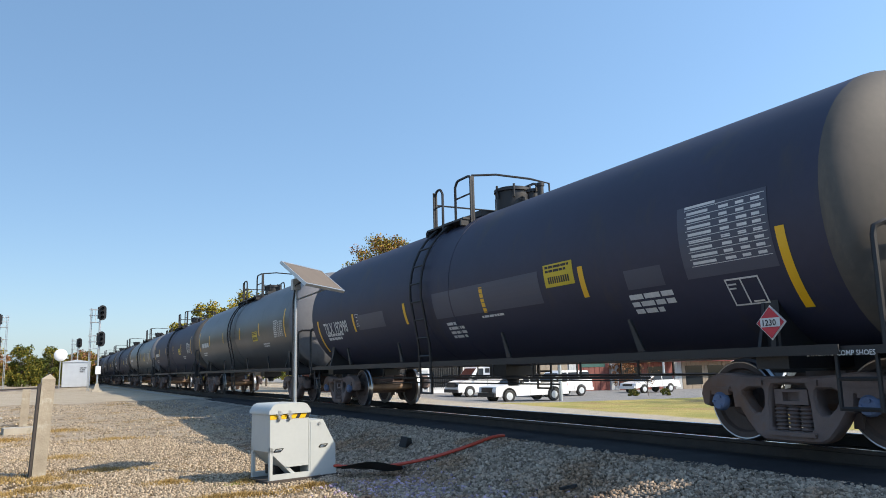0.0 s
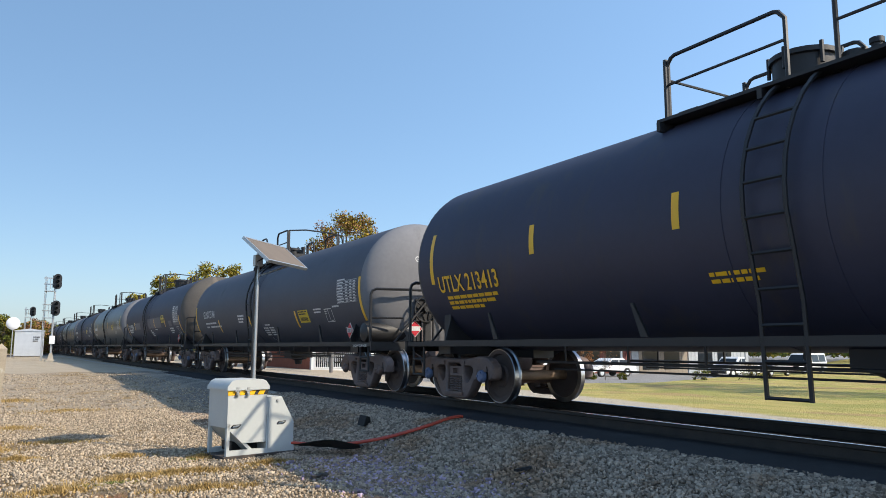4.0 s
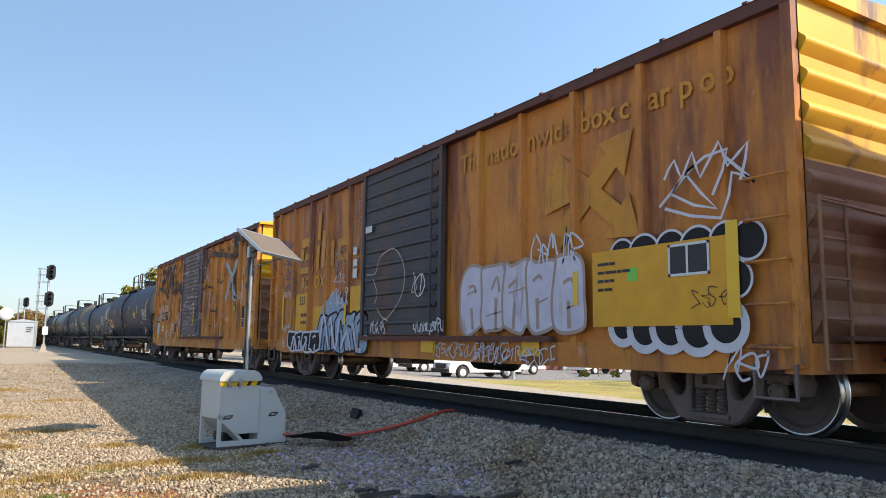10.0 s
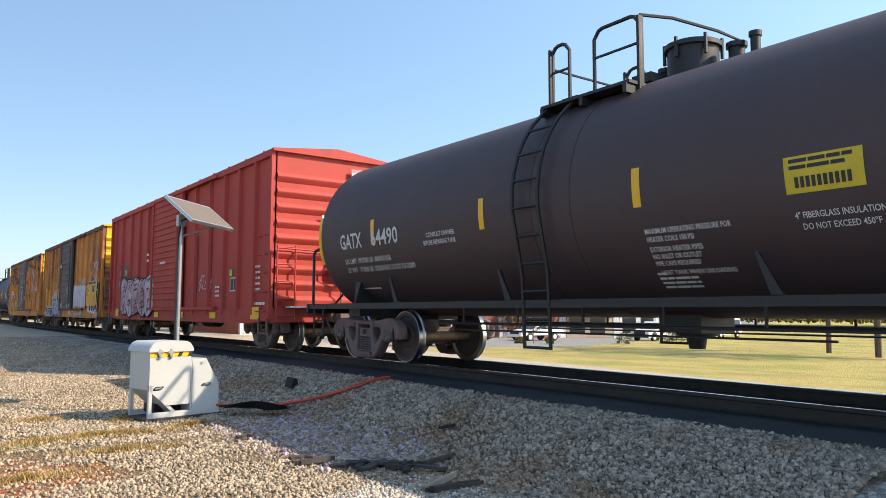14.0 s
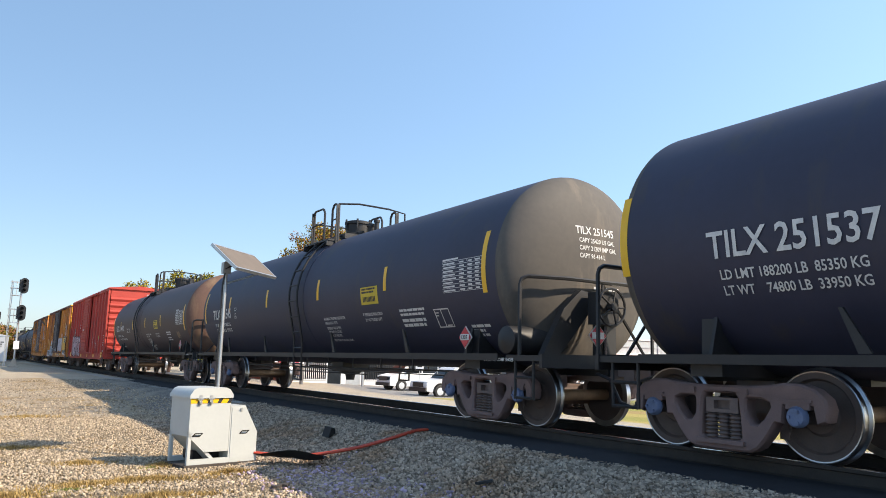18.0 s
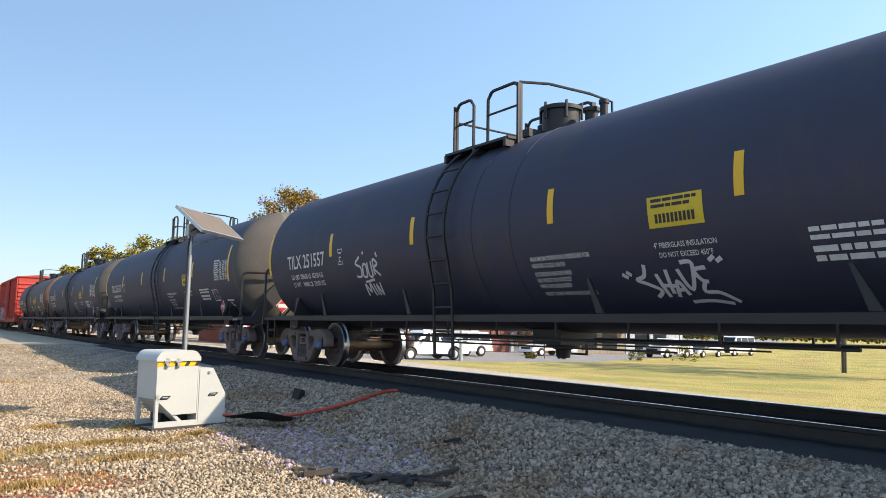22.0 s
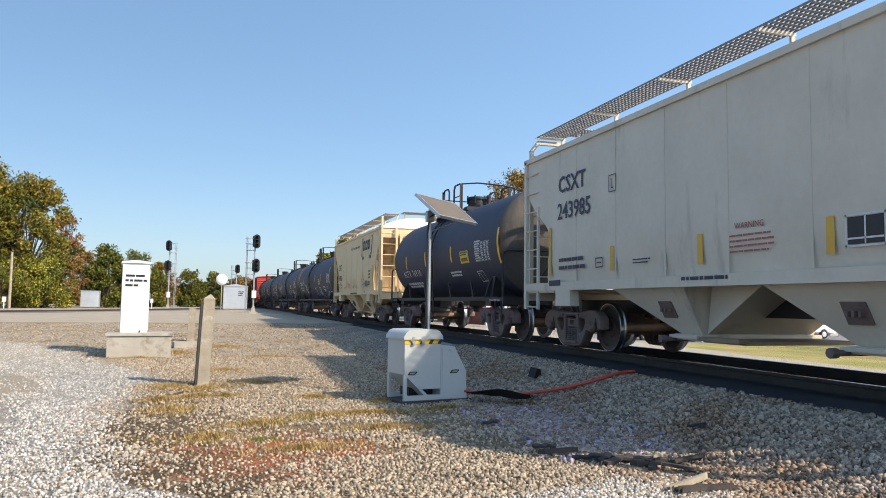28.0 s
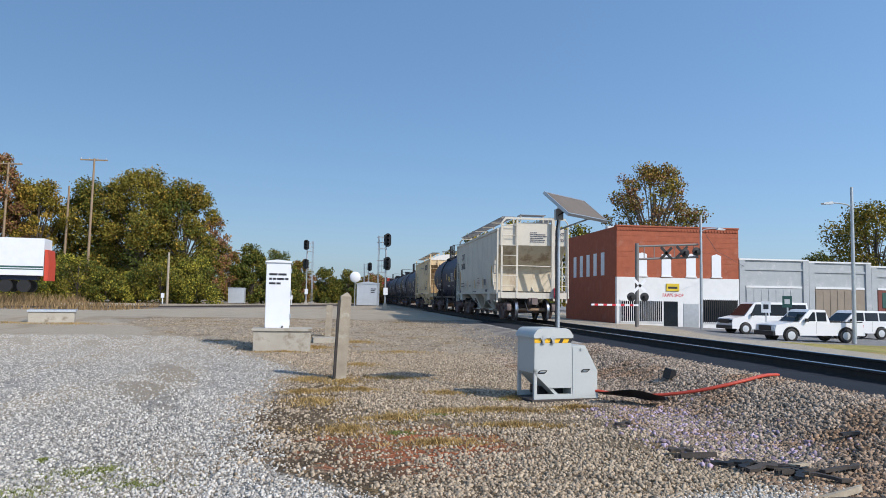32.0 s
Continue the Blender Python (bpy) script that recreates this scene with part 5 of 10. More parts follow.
def on_side(u0, v0, off=1.525):
    """Lettering on the yard side of a boxcar: v0 above the rail."""
    return lambda a, b: (-off, u0 - a, v0 + b)


def strokes(car, lines, width, material, off, label="spray-painted strokes", steps=5):
    """Sprayed lines through (along the car, above the rail)."""
    for k, q in enumerate(lines):
        painted("graffiti_stroke", Sheet().stroke([(-a, b) for a, b in q], width, steps), on_side(0, 0, off + 0.0012 * k), material, car, label)


def blob_letters(car, u0, v0, n, w, hgt, fill, line, seed, off=1.53, sharp=0.45, hatch=0):
    """Fat sprayed letters: rounded blocks with outlines, slits and wedges."""
    rng = random.Random(seed)
    for i in range(n):
        cx = (i + 0.5) * w
        ring = []
        for k in range(12):
            a = 2 * math.pi * k / 12 + rng.uniform(-0.12, 0.12)
            c, s = math.cos(a), math.sin(a)
            ring.append((cx + w * (0.56 if sharp < 0.6 else 0.72) * math.copysign(abs(c) ** sharp, c) * (rng.uniform(0.85, 1.12) if sharp > 0.3 else rng.uniform(0.5, 1.35)), hgt / 2 + hgt * 0.5 * math.copysign(abs(s) ** sharp, s) * (rng.uniform(0.82, 1.08) if sharp > 0.3 else rng.uniform(0.55, 1.15))))
        q = smooth_path(ring + [ring[0]], 4 if sharp > 0.3 else 1)
        painted("graffiti_fill", Sheet().poly(q), on_side(u0, v0, off + 0.004 * i), fill, car, "fat spray-painted letter")
        s = Sheet().stroke(ring + [ring[0]], 0.05, 4 if sharp > 0.3 else 1)
        x0 = cx + rng.uniform(-0.15, 0.15) * w
        s.stroke([(x0, hgt * 0.06), (x0 + rng.uniform(-0.05, 0.05), hgt * rng.uniform(0.35, 0.5))], 0.07, 2)
        s.stroke([(x0 - 0.2 * w, hgt * rng.uniform(0.6, 0.7)), (x0 + 0.05 * w, hgt * rng.uniform(0.62, 0.8)), (x0 + 0.15 * w, hgt * rng.uniform(0.5, 0.7))], 0.05, 4)
        for _ in range(4 if sharp < 0.3 else 0):
            s.stroke([(cx + w * rng.uniform(-0.5, 0.5), hgt * rng.uniform(0, 1)) for _ in range(3)], rng.uniform(0.03, 0.07), 2)
        for _ in range(hatch):
            y = hgt * rng.uniform(0.1, 0.9)
            s.stroke([(cx - w * rng.uniform(0.1, 0.4), y), (cx + w * rng.uniform(0.1, 0.4), y + 0.06)], 0.025, 2)
        painted("graffiti_outline", s, on_side(u0, v0, off + 0.004 * i + 0.002), line, car)


# hand-sprayed letter-like loops in a unit box
GLYPHS = [[(0.0, 0.0), (0.1, 1.0), (0.5, 0.5), (0.8, 1.0), (0.85, 0.0)], [(0.8, 0.85), (0.35, 1.0), (0.05, 0.5), (0.35, 0.0), (0.85, 0.2)], [(0.75, 0.9), (0.2, 0.95), (0.2, 0.6), (0.75, 0.4), (0.6, 0.0), (0.05, 0.1)],
          [(0.45, 1.0), (0.05, 0.55), (0.4, 0.0), (0.8, 0.5), (0.45, 0.98)], [(0.1, 0.0), (0.1, 1.0), (0.7, 0.85), (0.2, 0.5), (0.85, 0.0)], [(0.0, 0.9), (0.1, 0.1), (0.6, 0.1), (0.75, 0.95), (0.85, -0.3)], [(0.1, 0.5), (0.75, 0.6), (0.5, 1.0), (0.05, 0.5), (0.45, 0.0), (0.85, 0.15)]]


def tag_scrawl(car, u0, v0, w, hgt, seed, material=None, width=0.03, off=1.532):
    rng = random.Random(seed)
    sheets = [Sheet(), Sheet(), Sheet()]
    a, k = 0.0, 0
    while a < w:
        step = min(0.17, max(0.08, hgt * 0.7))
        q = GLYPHS[rng.randrange(len(GLYPHS))]
        f, g = rng.uniform(1.0, 1.5), rng.uniform(0.8, 1.15)
        sheets[k % 3].stroke([(a + step * f * (x + 0.25 * z + rng.uniform(-0.32, 0.32)), hgt * (g * z + rng.uniform(-0.22, 0.22))) for x, z in q], width * rng.uniform(0.45, 0.7), 5)
        a += step
        k += 1
    for j, s in enumerate(sheets[:k]):
        painted("graffiti_tag", s, on_side(u0, v0, off + 0.002 * j), material or SPRAY_WHITE, car, "spray-painted tag")


def build_boxcars():
    rng = random.Random(7)
    posts = [7.3, 6.38, 5.42, 4.56, 3.7, 2.74, 2.0, -1.5, -2.42, -3.31, -4.15, -5.0, -5.9, -6.8]
    # first: weathered orange with black sprayed letters
    c = boxcar(-41.69, 12.35, 15.6, ORANGE_PALE, END_YELLOW, "rust-streaked orange boxcar covered in black graffiti", (-1.35, 1.75), posts, "posts", 4.31, 21)
    D = 1.548
    painted("lettering", Sheet().text("RB", 0, 0, 0.40, 0.9), on_side(7.05, 2.31, D), SPRAY_BLACK, c)
    painted("lettering", Sheet().text("OX", 0, 0, 0.40, 0.9), on_side(6.19, 2.34, D), SPRAY_BLACK, c)
    for y, s in ((6.2, "B"), (5.77, "B"), (5.34, "O"), (4.98, "X"), (4.42, "7")):
        painted("graffiti_tag", Sheet().text(s, 0, 0, 0.42), on_side(y, 2.11 if s != "7" else 1.75, 1.62), SPRAY_WHITE, c, "white hand-painted letter")
    for y, w, v in ((7.15, 0.7, 1.69), (6.16, 0.74, 1.73), (5.31, 0.7, 1.75)):
        painted("number_panel", Sheet().rect(0, w, 0, 0.36), on_side(y, v - 0.02, D + 0.002), SPRAY_BLACK, c, "black number panel")
    for y, s, v in ((7.08, "38", 1.76), (6.1, "47", 1.79), (5.15, "7", 1.81)):
        painted("number", Sheet().text(s, 0, 0, 0.34, 1.05), on_side(y, v - 0.02, D + 0.006), WHITE, c)
    painted("grey_patch", Sheet().rect(0, 0.64, 0, 0.5), on_side(7.13, 1.13, D), SPRAY_WHITE, c, "pale grey repaint patch")
    painted("stencil_mark", Sheet().lines(0, 0, (0.4, 0.4), 0.09, 0.05, rng), on_side(6.12, 1.42, D + 0.002), WHITE, c)
    fat = "thick black sprayed letter stroke"
    strokes(c, [[(6.76, 3.17), (5.98, 3.10), (5.27, 2.89), (4.69, 2.66)], [(7.02, 2.89), (6.86, 3.48), (6.64, 3.89)], [(6.37, 3.89), (5.41, 3.91)], [(6.38, 3.48), (5.6, 3.51)], [(5.63, 3.27), (5.24, 3.99)]], 0.17, SPRAY_OLD, 1.612, fat)
    strokes(c, [[(5.32, 4.02), (4.46, 3.95)], [(5.23, 3.10), (5.05, 3.6), (4.87, 4.08)], [(4.81, 2.9), (4.4, 3.79)], [(4.5, 3.14), (4.06, 3.8), (3.61, 4.06)], [(4.35, 3.38), (3.97, 2.95), (3.44, 2.87)]], 0.2, SPRAY_OLD, 1.615, fat)
    strokes(c, [[(3.96, 3.1), (3.92, 3.23), (3.54, 3.24), (3.5, 2.98), (3.84, 2.98)], [(3.07, 3.33), (2.08, 2.71)], [(2.12, 3.23), (3.03, 2.81)], [(-1.78, 3.34), (-2.1, 3.7), (-2.44, 3.91), (-3.3, 3.83), (-4.21, 3.74), (-5.23, 3.6), (-5.73, 3.79), (-5.44, 4.1), (-6.39, 4.03)], [(-6.98, 4.15), (-6.73, 3.73), (-7.04, 3.29), (-7.26, 2.83), (-6.86, 2.49)], [(-6.8, 4.2), (-7.4, 3.98), (-7.08, 3.59), (-7.19, 3.15)]], 0.17, SPRAY_OLD, 1.618, fat)
    thin = "thin black spray line"
    strokes(c, [[(6.49, 4.19), (5.78, 3.59), (6.72, 3.22)], [(3.88, 3.88), (3.32, 3.88), (3.54, 3.51), (2.07, 3.97)], [(-1.34, 2.91), (-1.82, 3.36), (-2.12, 3.75)], [(-3.49, 3.01), (-3.6, 2.8), (-3.75, 3.0), (-3.92, 2.8), (-4.3, 2.9)]], 0.05, SPRAY_BLACK, 1.621, thin)
    strokes(c, [[(-1.45, 2.68), (-1.88, 2.84), (-2.35, 2.75), (-2.57, 2.76), (-3.14, 2.61), (-2.7, 2.42), (-2.69, 1.9), (-2.67, 1.41), (-2.99, 1.38), (-2.99, 1.6), (-2.74, 1.88), (-3.43, 1.87), (-3.42, 1.7)]], 0.05, SPRAY_BLACK, 1.621, thin, 2)
    for y, v, s in ((-1.8, 3.86, "Th"), (-2.5, 3.84, "na"), (-3.4, 3.84, "tion"), (-4.3, 3.84, "wide"), (-5.1, 3.84, "bo"), (-6.0, 3.84, "x c")):
        painted("lettering", Sheet().text(s, 0, 0, 0.36, 1.0), on_side(y, v, D), SPRAY_OLD, c)
    tag_scrawl(c, 2.9, 2.0, 0.8, 0.9, 62, SPRAY_BLACK, 0.03, 1.624)
    tag_scrawl(c, 5.0, 1.05, 0.5, 0.25, 63, SPRAY_WHITE, 0.035, 1.624)
    strokes(c, [[(-5.83, 3.44), (-5.26, 2.88), (-4.56, 2.18)], [(-4.52, 3.43), (-5.26, 2.94), (-5.46, 2.5), (-5.81, 2.2), (-5.4, 2.3)]], 0.17, SPRAY_BLUE, 1.621, "pale blue sprayed cross")
    painted("black_box", Sheet().rect(0, 0.6, 0, 0.34), on_side(3.42, 1.22, D), SPRAY_BLACK, c, "black repaint patch")
    for y, w in ((7.13, 0.76), (5.8, 0.35), (4.67, 0.14), (3.84, 0.25)):
        painted("yellow_block", Sheet().rect(0, w, 0, 0.2), on_side(y, 0.91, D), DECAL_YELLOW, c, "yellow marker block")
    for y in (1.7, 0.4):
        painted("yellow_block", Sheet().rect(0, 0.32, 0, 0.09), on_side(y, 1.0, 1.645), DECAL_YELLOW, c)
    painted("stencil_mark", Sheet().text("10-80", 0, 0, 0.18), on_side(-4.47, 1.52, 1.555), WHITE, c)
    painted("green_sticker", Sheet().rect(0, 0.2, 0, 0.13), on_side(-5.36, 1.82, 1.555), GREEN, c)
    painted("black_box", Sheet().rect(0, 0.3, 0, 0.22), on_side(-5.61, 1.82, 1.555), SPRAY_BLACK, c)
    strokes(c, [[(-6.53, 2.74), (-6.45, 2.3), (-6.38, 2.0)], [(-7.05, 3.9), (-7.3, 3.5)]], 0.05, SPRAY_WHITE, 1.621, "pale spray drip")
    for q, (a, b) in enumerate(((-7.1, 1.2), (-7.1, 1.6), (-6.05, 2.8), (-4.9, 2.5), (-4.0, 3.0), (-3.2, 2.2))):
        tag_scrawl(c, a, b, 0.5 if q < 2 else 0.8, 0.28, 80 + q, SPRAY_WHITE if q < 2 else SPRAY_BLACK, 0.018, 1.624)
    for i in range(4):
        painted("white_scuff", Sheet().rect(0, 0.35 * rng.uniform(0.4, 1), 0, 0.07), on_side(rng.uniform(-1.0, 1.3), 2.2 + 0.3 * i, 1.668), SPRAY_WHITE, c)
    for y, t in ((7.76, 0.9), (4.83, 0.47), (2.45, 0.47), (-4.1, 0.5), (-7.55, 0.7)):
        painted("reflective_stripe", Sheet().rect(0, 0.11, 0, t), on_side(y, 1.0, 1.626), YELLOW, c)
    painted("reflective_stripe", Sheet().rect(0, 0.14, 0, 0.6), on_side(-0.45, 1.5, 1.70), YELLOW, c)
    tag_scrawl(c, 1.3, 1.3, 2.3, 0.3, 3, SPRAY_FAINT, 0.03, 1.70)
    tag_scrawl(c, 1.2, 1.65, 1.6, 0.3, 4, SPRAY_FAINT, 0.025, 1.70)
    tag_scrawl(c, 4.3, 1.15, 0.5, 0.22, 6, SPRAY_WHITE, 0.035)
    painted("data_panel", Sheet().rect(0, 0.5, 0, 0.66), on_side(-6.32, 1.28, D), SPRAY_BLACK, c, "black data panel")
    painted("panel_mark", Sheet().outline(0, 0.5, 0, 0.3, 0.02).outline(0.06, 0.2, 0.08, 0.22, 0.015).rect(0.24, 0.25, 0, 0.3).rect(0.3, 0.42, 0.08, 0.1).rect(0.3, 0.42, 0.18, 0.2), on_side(-6.32, 1.28, D + 0.004), WHITE, c)
    # second: orange with blue-black letters along the sill
    c = boxcar(-58.64, 12.55, 15.6, ORANGE, END_YELLOW, "orange boxcar with a black door and white sprayed letters", (-1.3, 1.75), [7.2, 6.1, 4.95, 3.85, 2.68, -2.35, -3.45, -4.6, -5.8, -6.95], "posts", 4.40)
    painted("lettering", Sheet().text("RG", 0, 0, 0.42), on_side(5.58, 2.18, D), PAINT_YELLOW, c)
    painted("lettering", Sheet().text("OX", 0, 0, 0.42), on_side(4.7, 2.17, D), PAINT_YELLOW, c)
    painted("yellow_panel", Sheet().rect(0, 0.87, 0, 0.93), on_side(5.87, 1.14, D + 0.004), PAINT_YELLOW, c, "yellow number panel")
    painted("yellow_panel", Sheet().rect(0, 0.84, 0, 0.54), on_side(4.68, 1.18, D + 0.004), PAINT_YELLOW, c)
    painted("number", Sheet().text("333", 0, 0, 0.3, 0.9), on_side(5.64, 1.79, D + 0.008), BLACK_INK, c)
    painted("stencil_mark", Sheet().lines(0, 0, (0.5, 0.45), 0.08, 0.1, rng), on_side(5.5, 1.5, D + 0.008), BLACK_INK, c)
    s = Sheet()
    for a, w, v0, v1 in ((5.85, 0.78, 3.22, 3.44), (5.9, 0.24, 2.9, 3.18), (5.6, 0.55, 2.88, 3.04), (5.9, 0.9, 2.56, 2.72), (4.82, 0.2, 3.3, 3.98), (4.5, 0.22, 2.62, 3.5), (4.25, 0.5, 3.05, 3.2), (4.25, 0.52, 2.62, 2.76), (3.95, 0.2, 2.78, 3.04), (4.82, 0.18, 2.6, 3.18), (3.55, 0.2, 2.7, 3.2), (3.35, 0.36, 3.02, 3.2), (3.33, 0.4, 2.7, 2.84), (6.95, 0.5, 2.7, 2.82), (6.95, 0.16, 2.84, 3.3)):
        s.rect(-a, w - a, v0, v1, 1, 0.07)
    painted("faded_lettering", s, on_side(0, 0, D), OLD_YELLOW, c, "faded yellow painted-over letters")
    # rounded letters along the sill: pale blue cloud, dark fills, white outlines
    cloud = [(6.15, 0.7), (5.6, 0.95), (4.9, 0.9), (4.3, 1.25), (3.95, 1.75), (3.3, 2.0), (2.75, 1.75), (2.35, 1.3), (1.75, 1.1), (1.6, 0.68)]
    painted("graffiti_fill", Sheet().poly([(-a, b) for a, b in reversed(cloud)]), on_side(0, 0, 1.6), SPRAY_BLUE, c, "pale blue sprayed cloud")
    blob_letters(c, 6.1, 0.66, 4, 0.5, 0.5, SPRAY_BLACK, SPRAY_WHITE, 11, 1.612, 0.62)
    blob_letters(c, 4.1, 0.64, 5, 0.5, 0.92, SPRAY_BLUE, SPRAY_BLACK, 19, 1.612, 0.62)
    strokes(c, [[(5.9, 0.7), (5.7, 1.0), (5.5, 0.72)], [(5.3, 0.95), (5.1, 0.7), (4.8, 0.98)], [(4.0, 0.75), (3.8, 1.5), (3.5, 0.8)], [(3.4, 1.45), (3.1, 0.75), (2.9, 1.4)], [(2.8, 0.75), (2.5, 1.1), (2.3, 0.72)], [(2.2, 1.3), (2.0, 0.8), (1.75, 0.72)]], 0.09, SPRAY_LILAC, 1.64, "white sprayed highlight")
    deep = "blue sprayed doodle"
    strokes(c, [[(7.21, 3.3), (6.92, 3.26), (6.53, 3.21), (6.67, 3.14), (6.76, 2.96), (6.93, 2.87)], [(7.82, 2.96), (7.7, 3.04), (7.65, 2.91), (7.34, 2.77), (7.29, 2.88), (7.26, 2.72), (7.04, 2.67)],
                [(6.94, 2.61), (6.9, 2.45), (6.81, 2.26), (6.68, 2.28), (6.53, 2.35), (6.37, 2.23), (6.21, 2.34), (5.99, 2.38), (6.04, 2.47), (5.97, 2.56), (6.02, 2.66), (6.11, 2.68)],
                [(6.75, 2.81), (6.73, 2.61), (6.6, 2.5), (6.4, 2.54), (6.28, 2.7), (6.24, 2.88)], [(6.68, 2.89), (6.52, 2.89), (6.24, 2.87)], [(6.63, 3.01), (6.54, 3.06), (6.46, 2.97), (6.55, 2.91), (6.63, 3.01)], [(6.63, 2.67), (6.58, 2.79), (6.52, 2.72), (6.54, 2.61), (6.6, 2.58), (6.63, 2.67)],
                [(7.11, 3.42), (7.03, 3.56), (6.94, 3.4), (6.94, 3.55), (6.79, 3.49)], [(6.77, 3.5), (6.73, 3.35), (6.6, 3.39), (6.53, 3.52)], [(6.44, 3.47), (6.49, 3.32), (6.37, 3.34), (6.26, 3.44), (6.29, 3.29)]], 0.035, SPRAY_DEEP, 1.555, deep)
    tag_scrawl(c, 7.56, 2.1, 0.34, 0.32, 90, None, 0.03, 1.556)
    tag_scrawl(c, 6.85, 2.0, 0.75, 0.16, 91, None, 0.028, 1.556)
    tag_scrawl(c, 6.76, 1.42, 0.55, 0.34, 92, SPRAY_FAINT, 0.02, 1.556)
    tag_scrawl(c, 6.75, 1.16, 0.62, 0.16, 93, None, 0.035, 1.556)
    tag_scrawl(c, 6.8, 0.95, 0.5, 0.14, 94, SPRAY_FAINT, 0.02, 1.556)
    tag_scrawl(c, 6.72, 0.74, 0.2, 0.16, 95, None, 0.035, 1.585)
    tag_scrawl(c, 7.49, 1.27, 0.3, 0.2, 96, SPRAY_DEEP, 0.03, 1.556)
    painted("reflective_stripe", Sheet().rect(0, 0.1, 0, 0.9), on_side(6.88, 1.2, 1.558), YELLOW, c)
    tag_scrawl(c, 3.5, 1.7, 0.9, 0.32, 18, SPRAY_WHITE, 0.05, 1.63)
    for i, (w, y) in enumerate(((0.5, 3.2), (0.5, 2.95), (0.6, 2.7), (0.5, 2.45), (0.55, 2.2))):
        tag_scrawl(c, 2.65, 2.0 + 0.42 * i, 0.42, 0.26, 20 + i, SPRAY_FAINT, 0.03)
    for q in range(3):
        tag_scrawl(c, 3.5, 2.2 + 0.3 * q, 0.5, 0.2, 30 + q, SPRAY_WHITE if q == 0 else SPRAY_FAINT, 0.032, D)
    painted("notice", Sheet().rect(0, 0.2, 0, 0.16).rect(0.02, 0.22, -0.25, -0.1).rect(0, 0.22, -0.5, -0.3), on_side(2.45, 2.75, D + 0.02), WHITE, c, "white paper notices")
    painted("yellow_panel", Sheet().rect(0, 0.75, 0, 0.55), on_side(2.47, 1.52, 1.60), PAINT_YELLOW, c)
    s = Sheet().stroke([(0.0, 0.5), (0.4, 0.5), (0.6, 0.8), (1.2, 0.9), (1.6, 0.5), (1.5, 0.0), (0.9, -0.4), (0.5, -0.2)], 0.028).stroke([(0.3, 0.4), (0.5, 0.1), (0.4, -0.1)], 0.028)
    painted("graffiti_tag", s, on_side(1.5, 1.75, 1.69), SPRAY_FAINT, c, "pale sprayed outline on the door")
    tag_scrawl(c, -0.35, 1.75, 0.4, 0.3, 41, None, 0.04, 1.69)
    tag_scrawl(c, -0.5, 1.12, 0.9, 0.16, 42, None, 0.05, 1.69)
    tag_scrawl(c, 1.3, 1.1, 0.7, 0.2, 43, None, 0.04, 1.69)
    painted("notice", Sheet().rect(0, 0.3, 0, 0.13), on_side(1.6, 3.1, 1.69), WHITE, c)
    blob_letters(c, -1.95, 1.05, 5, 0.58, 1.08, SPRAY_LILAC, SPRAY_FAINT, 12, 1.618, 0.5, 1)
    tag_scrawl(c, -3.75, 1.95, 1.0, 0.45, 44, None, 0.05, 1.635)
    strokes(c, [[(-6.12, 2.48), (-6.62, 2.87), (-6.3, 2.6), (-6.9, 2.35), (-6.5, 2.8), (-7.05, 2.96), (-6.85, 2.5)], [(-6.2, 2.45), (-6.95, 2.24), (-7.1, 2.7), (-7.36, 2.55), (-7.0, 2.9)], [(-6.2, 2.78), (-6.35, 2.98), (-6.45, 2.75), (-6.6, 3.02), (-6.7, 2.72), (-6.95, 3.06), (-7.05, 2.78), (-7.3, 2.98), (-7.2, 2.6)]], 0.035, SPRAY_WHITE, 1.632, "white sprayed tag", 2)
    # black lobes with white rims that show past the panel's top and bottom edge
    for k, (a, b, r) in enumerate(((-5.5, 1.98, 0.2), (-5.85, 1.96, 0.24), (-6.25, 1.98, 0.22), (-6.62, 1.96, 0.24), (-6.98, 2.0, 0.2), (-7.25, 1.98, 0.2), (-7.08, 1.6, 0.2), (-5.5, 1.13, 0.2), (-5.85, 1.1, 0.24), (-6.22, 1.12, 0.26), (-6.6, 1.1, 0.26), (-6.95, 1.13, 0.24))):
        lobe = [(a + r * math.cos(q), b + r * math.sin(q)) for q in [2 * math.pi * i / 14 for i in range(15)]]
        painted("graffiti_fill", Sheet().poly([(-y, z) for y, z in reversed(lobe[:-1])]), on_side(0, 0, 1.612 + 0.0008 * k), SPRAY_BLACK, c, "black sprayed cloud lobe")
        strokes(c, [lobe], 0.03 if b > 1.3 else 0.1, SPRAY_WHITE, 1.6124 + 0.0008 * k, "white sprayed cloud rim", 2)
    # the maker's crossed arrows and its slogan, faded, drawn between the posts
    for k, (p, q) in enumerate((((4.2, 2.3), (5.65, 3.55)), ((4.2, 3.4), (5.75, 2.2)))):
        p, q = Vector(p), Vector(q)
        d = (q - p).normalized()
        o = Vector((-d.y, d.x))
        n = q - d * 0.5
        painted("faded_mark", Sheet().poly([p - o * 0.14, n - o * 0.14, n - o * 0.34, q, n + o * 0.34, n + o * 0.14, p + o * 0.14]), on_side(0, 0, D + 0.004 * k), OLD_YELLOW, c, "faded yellow arrow")
    painted("faded_mark", Sheet().poly([(3.98, 3.3), (3.98, 2.7), (4.5, 2.8), (4.5, 3.1)]), on_side(0, 0, D + 0.008), OLD_YELLOW, c, "faded yellow emblem block")
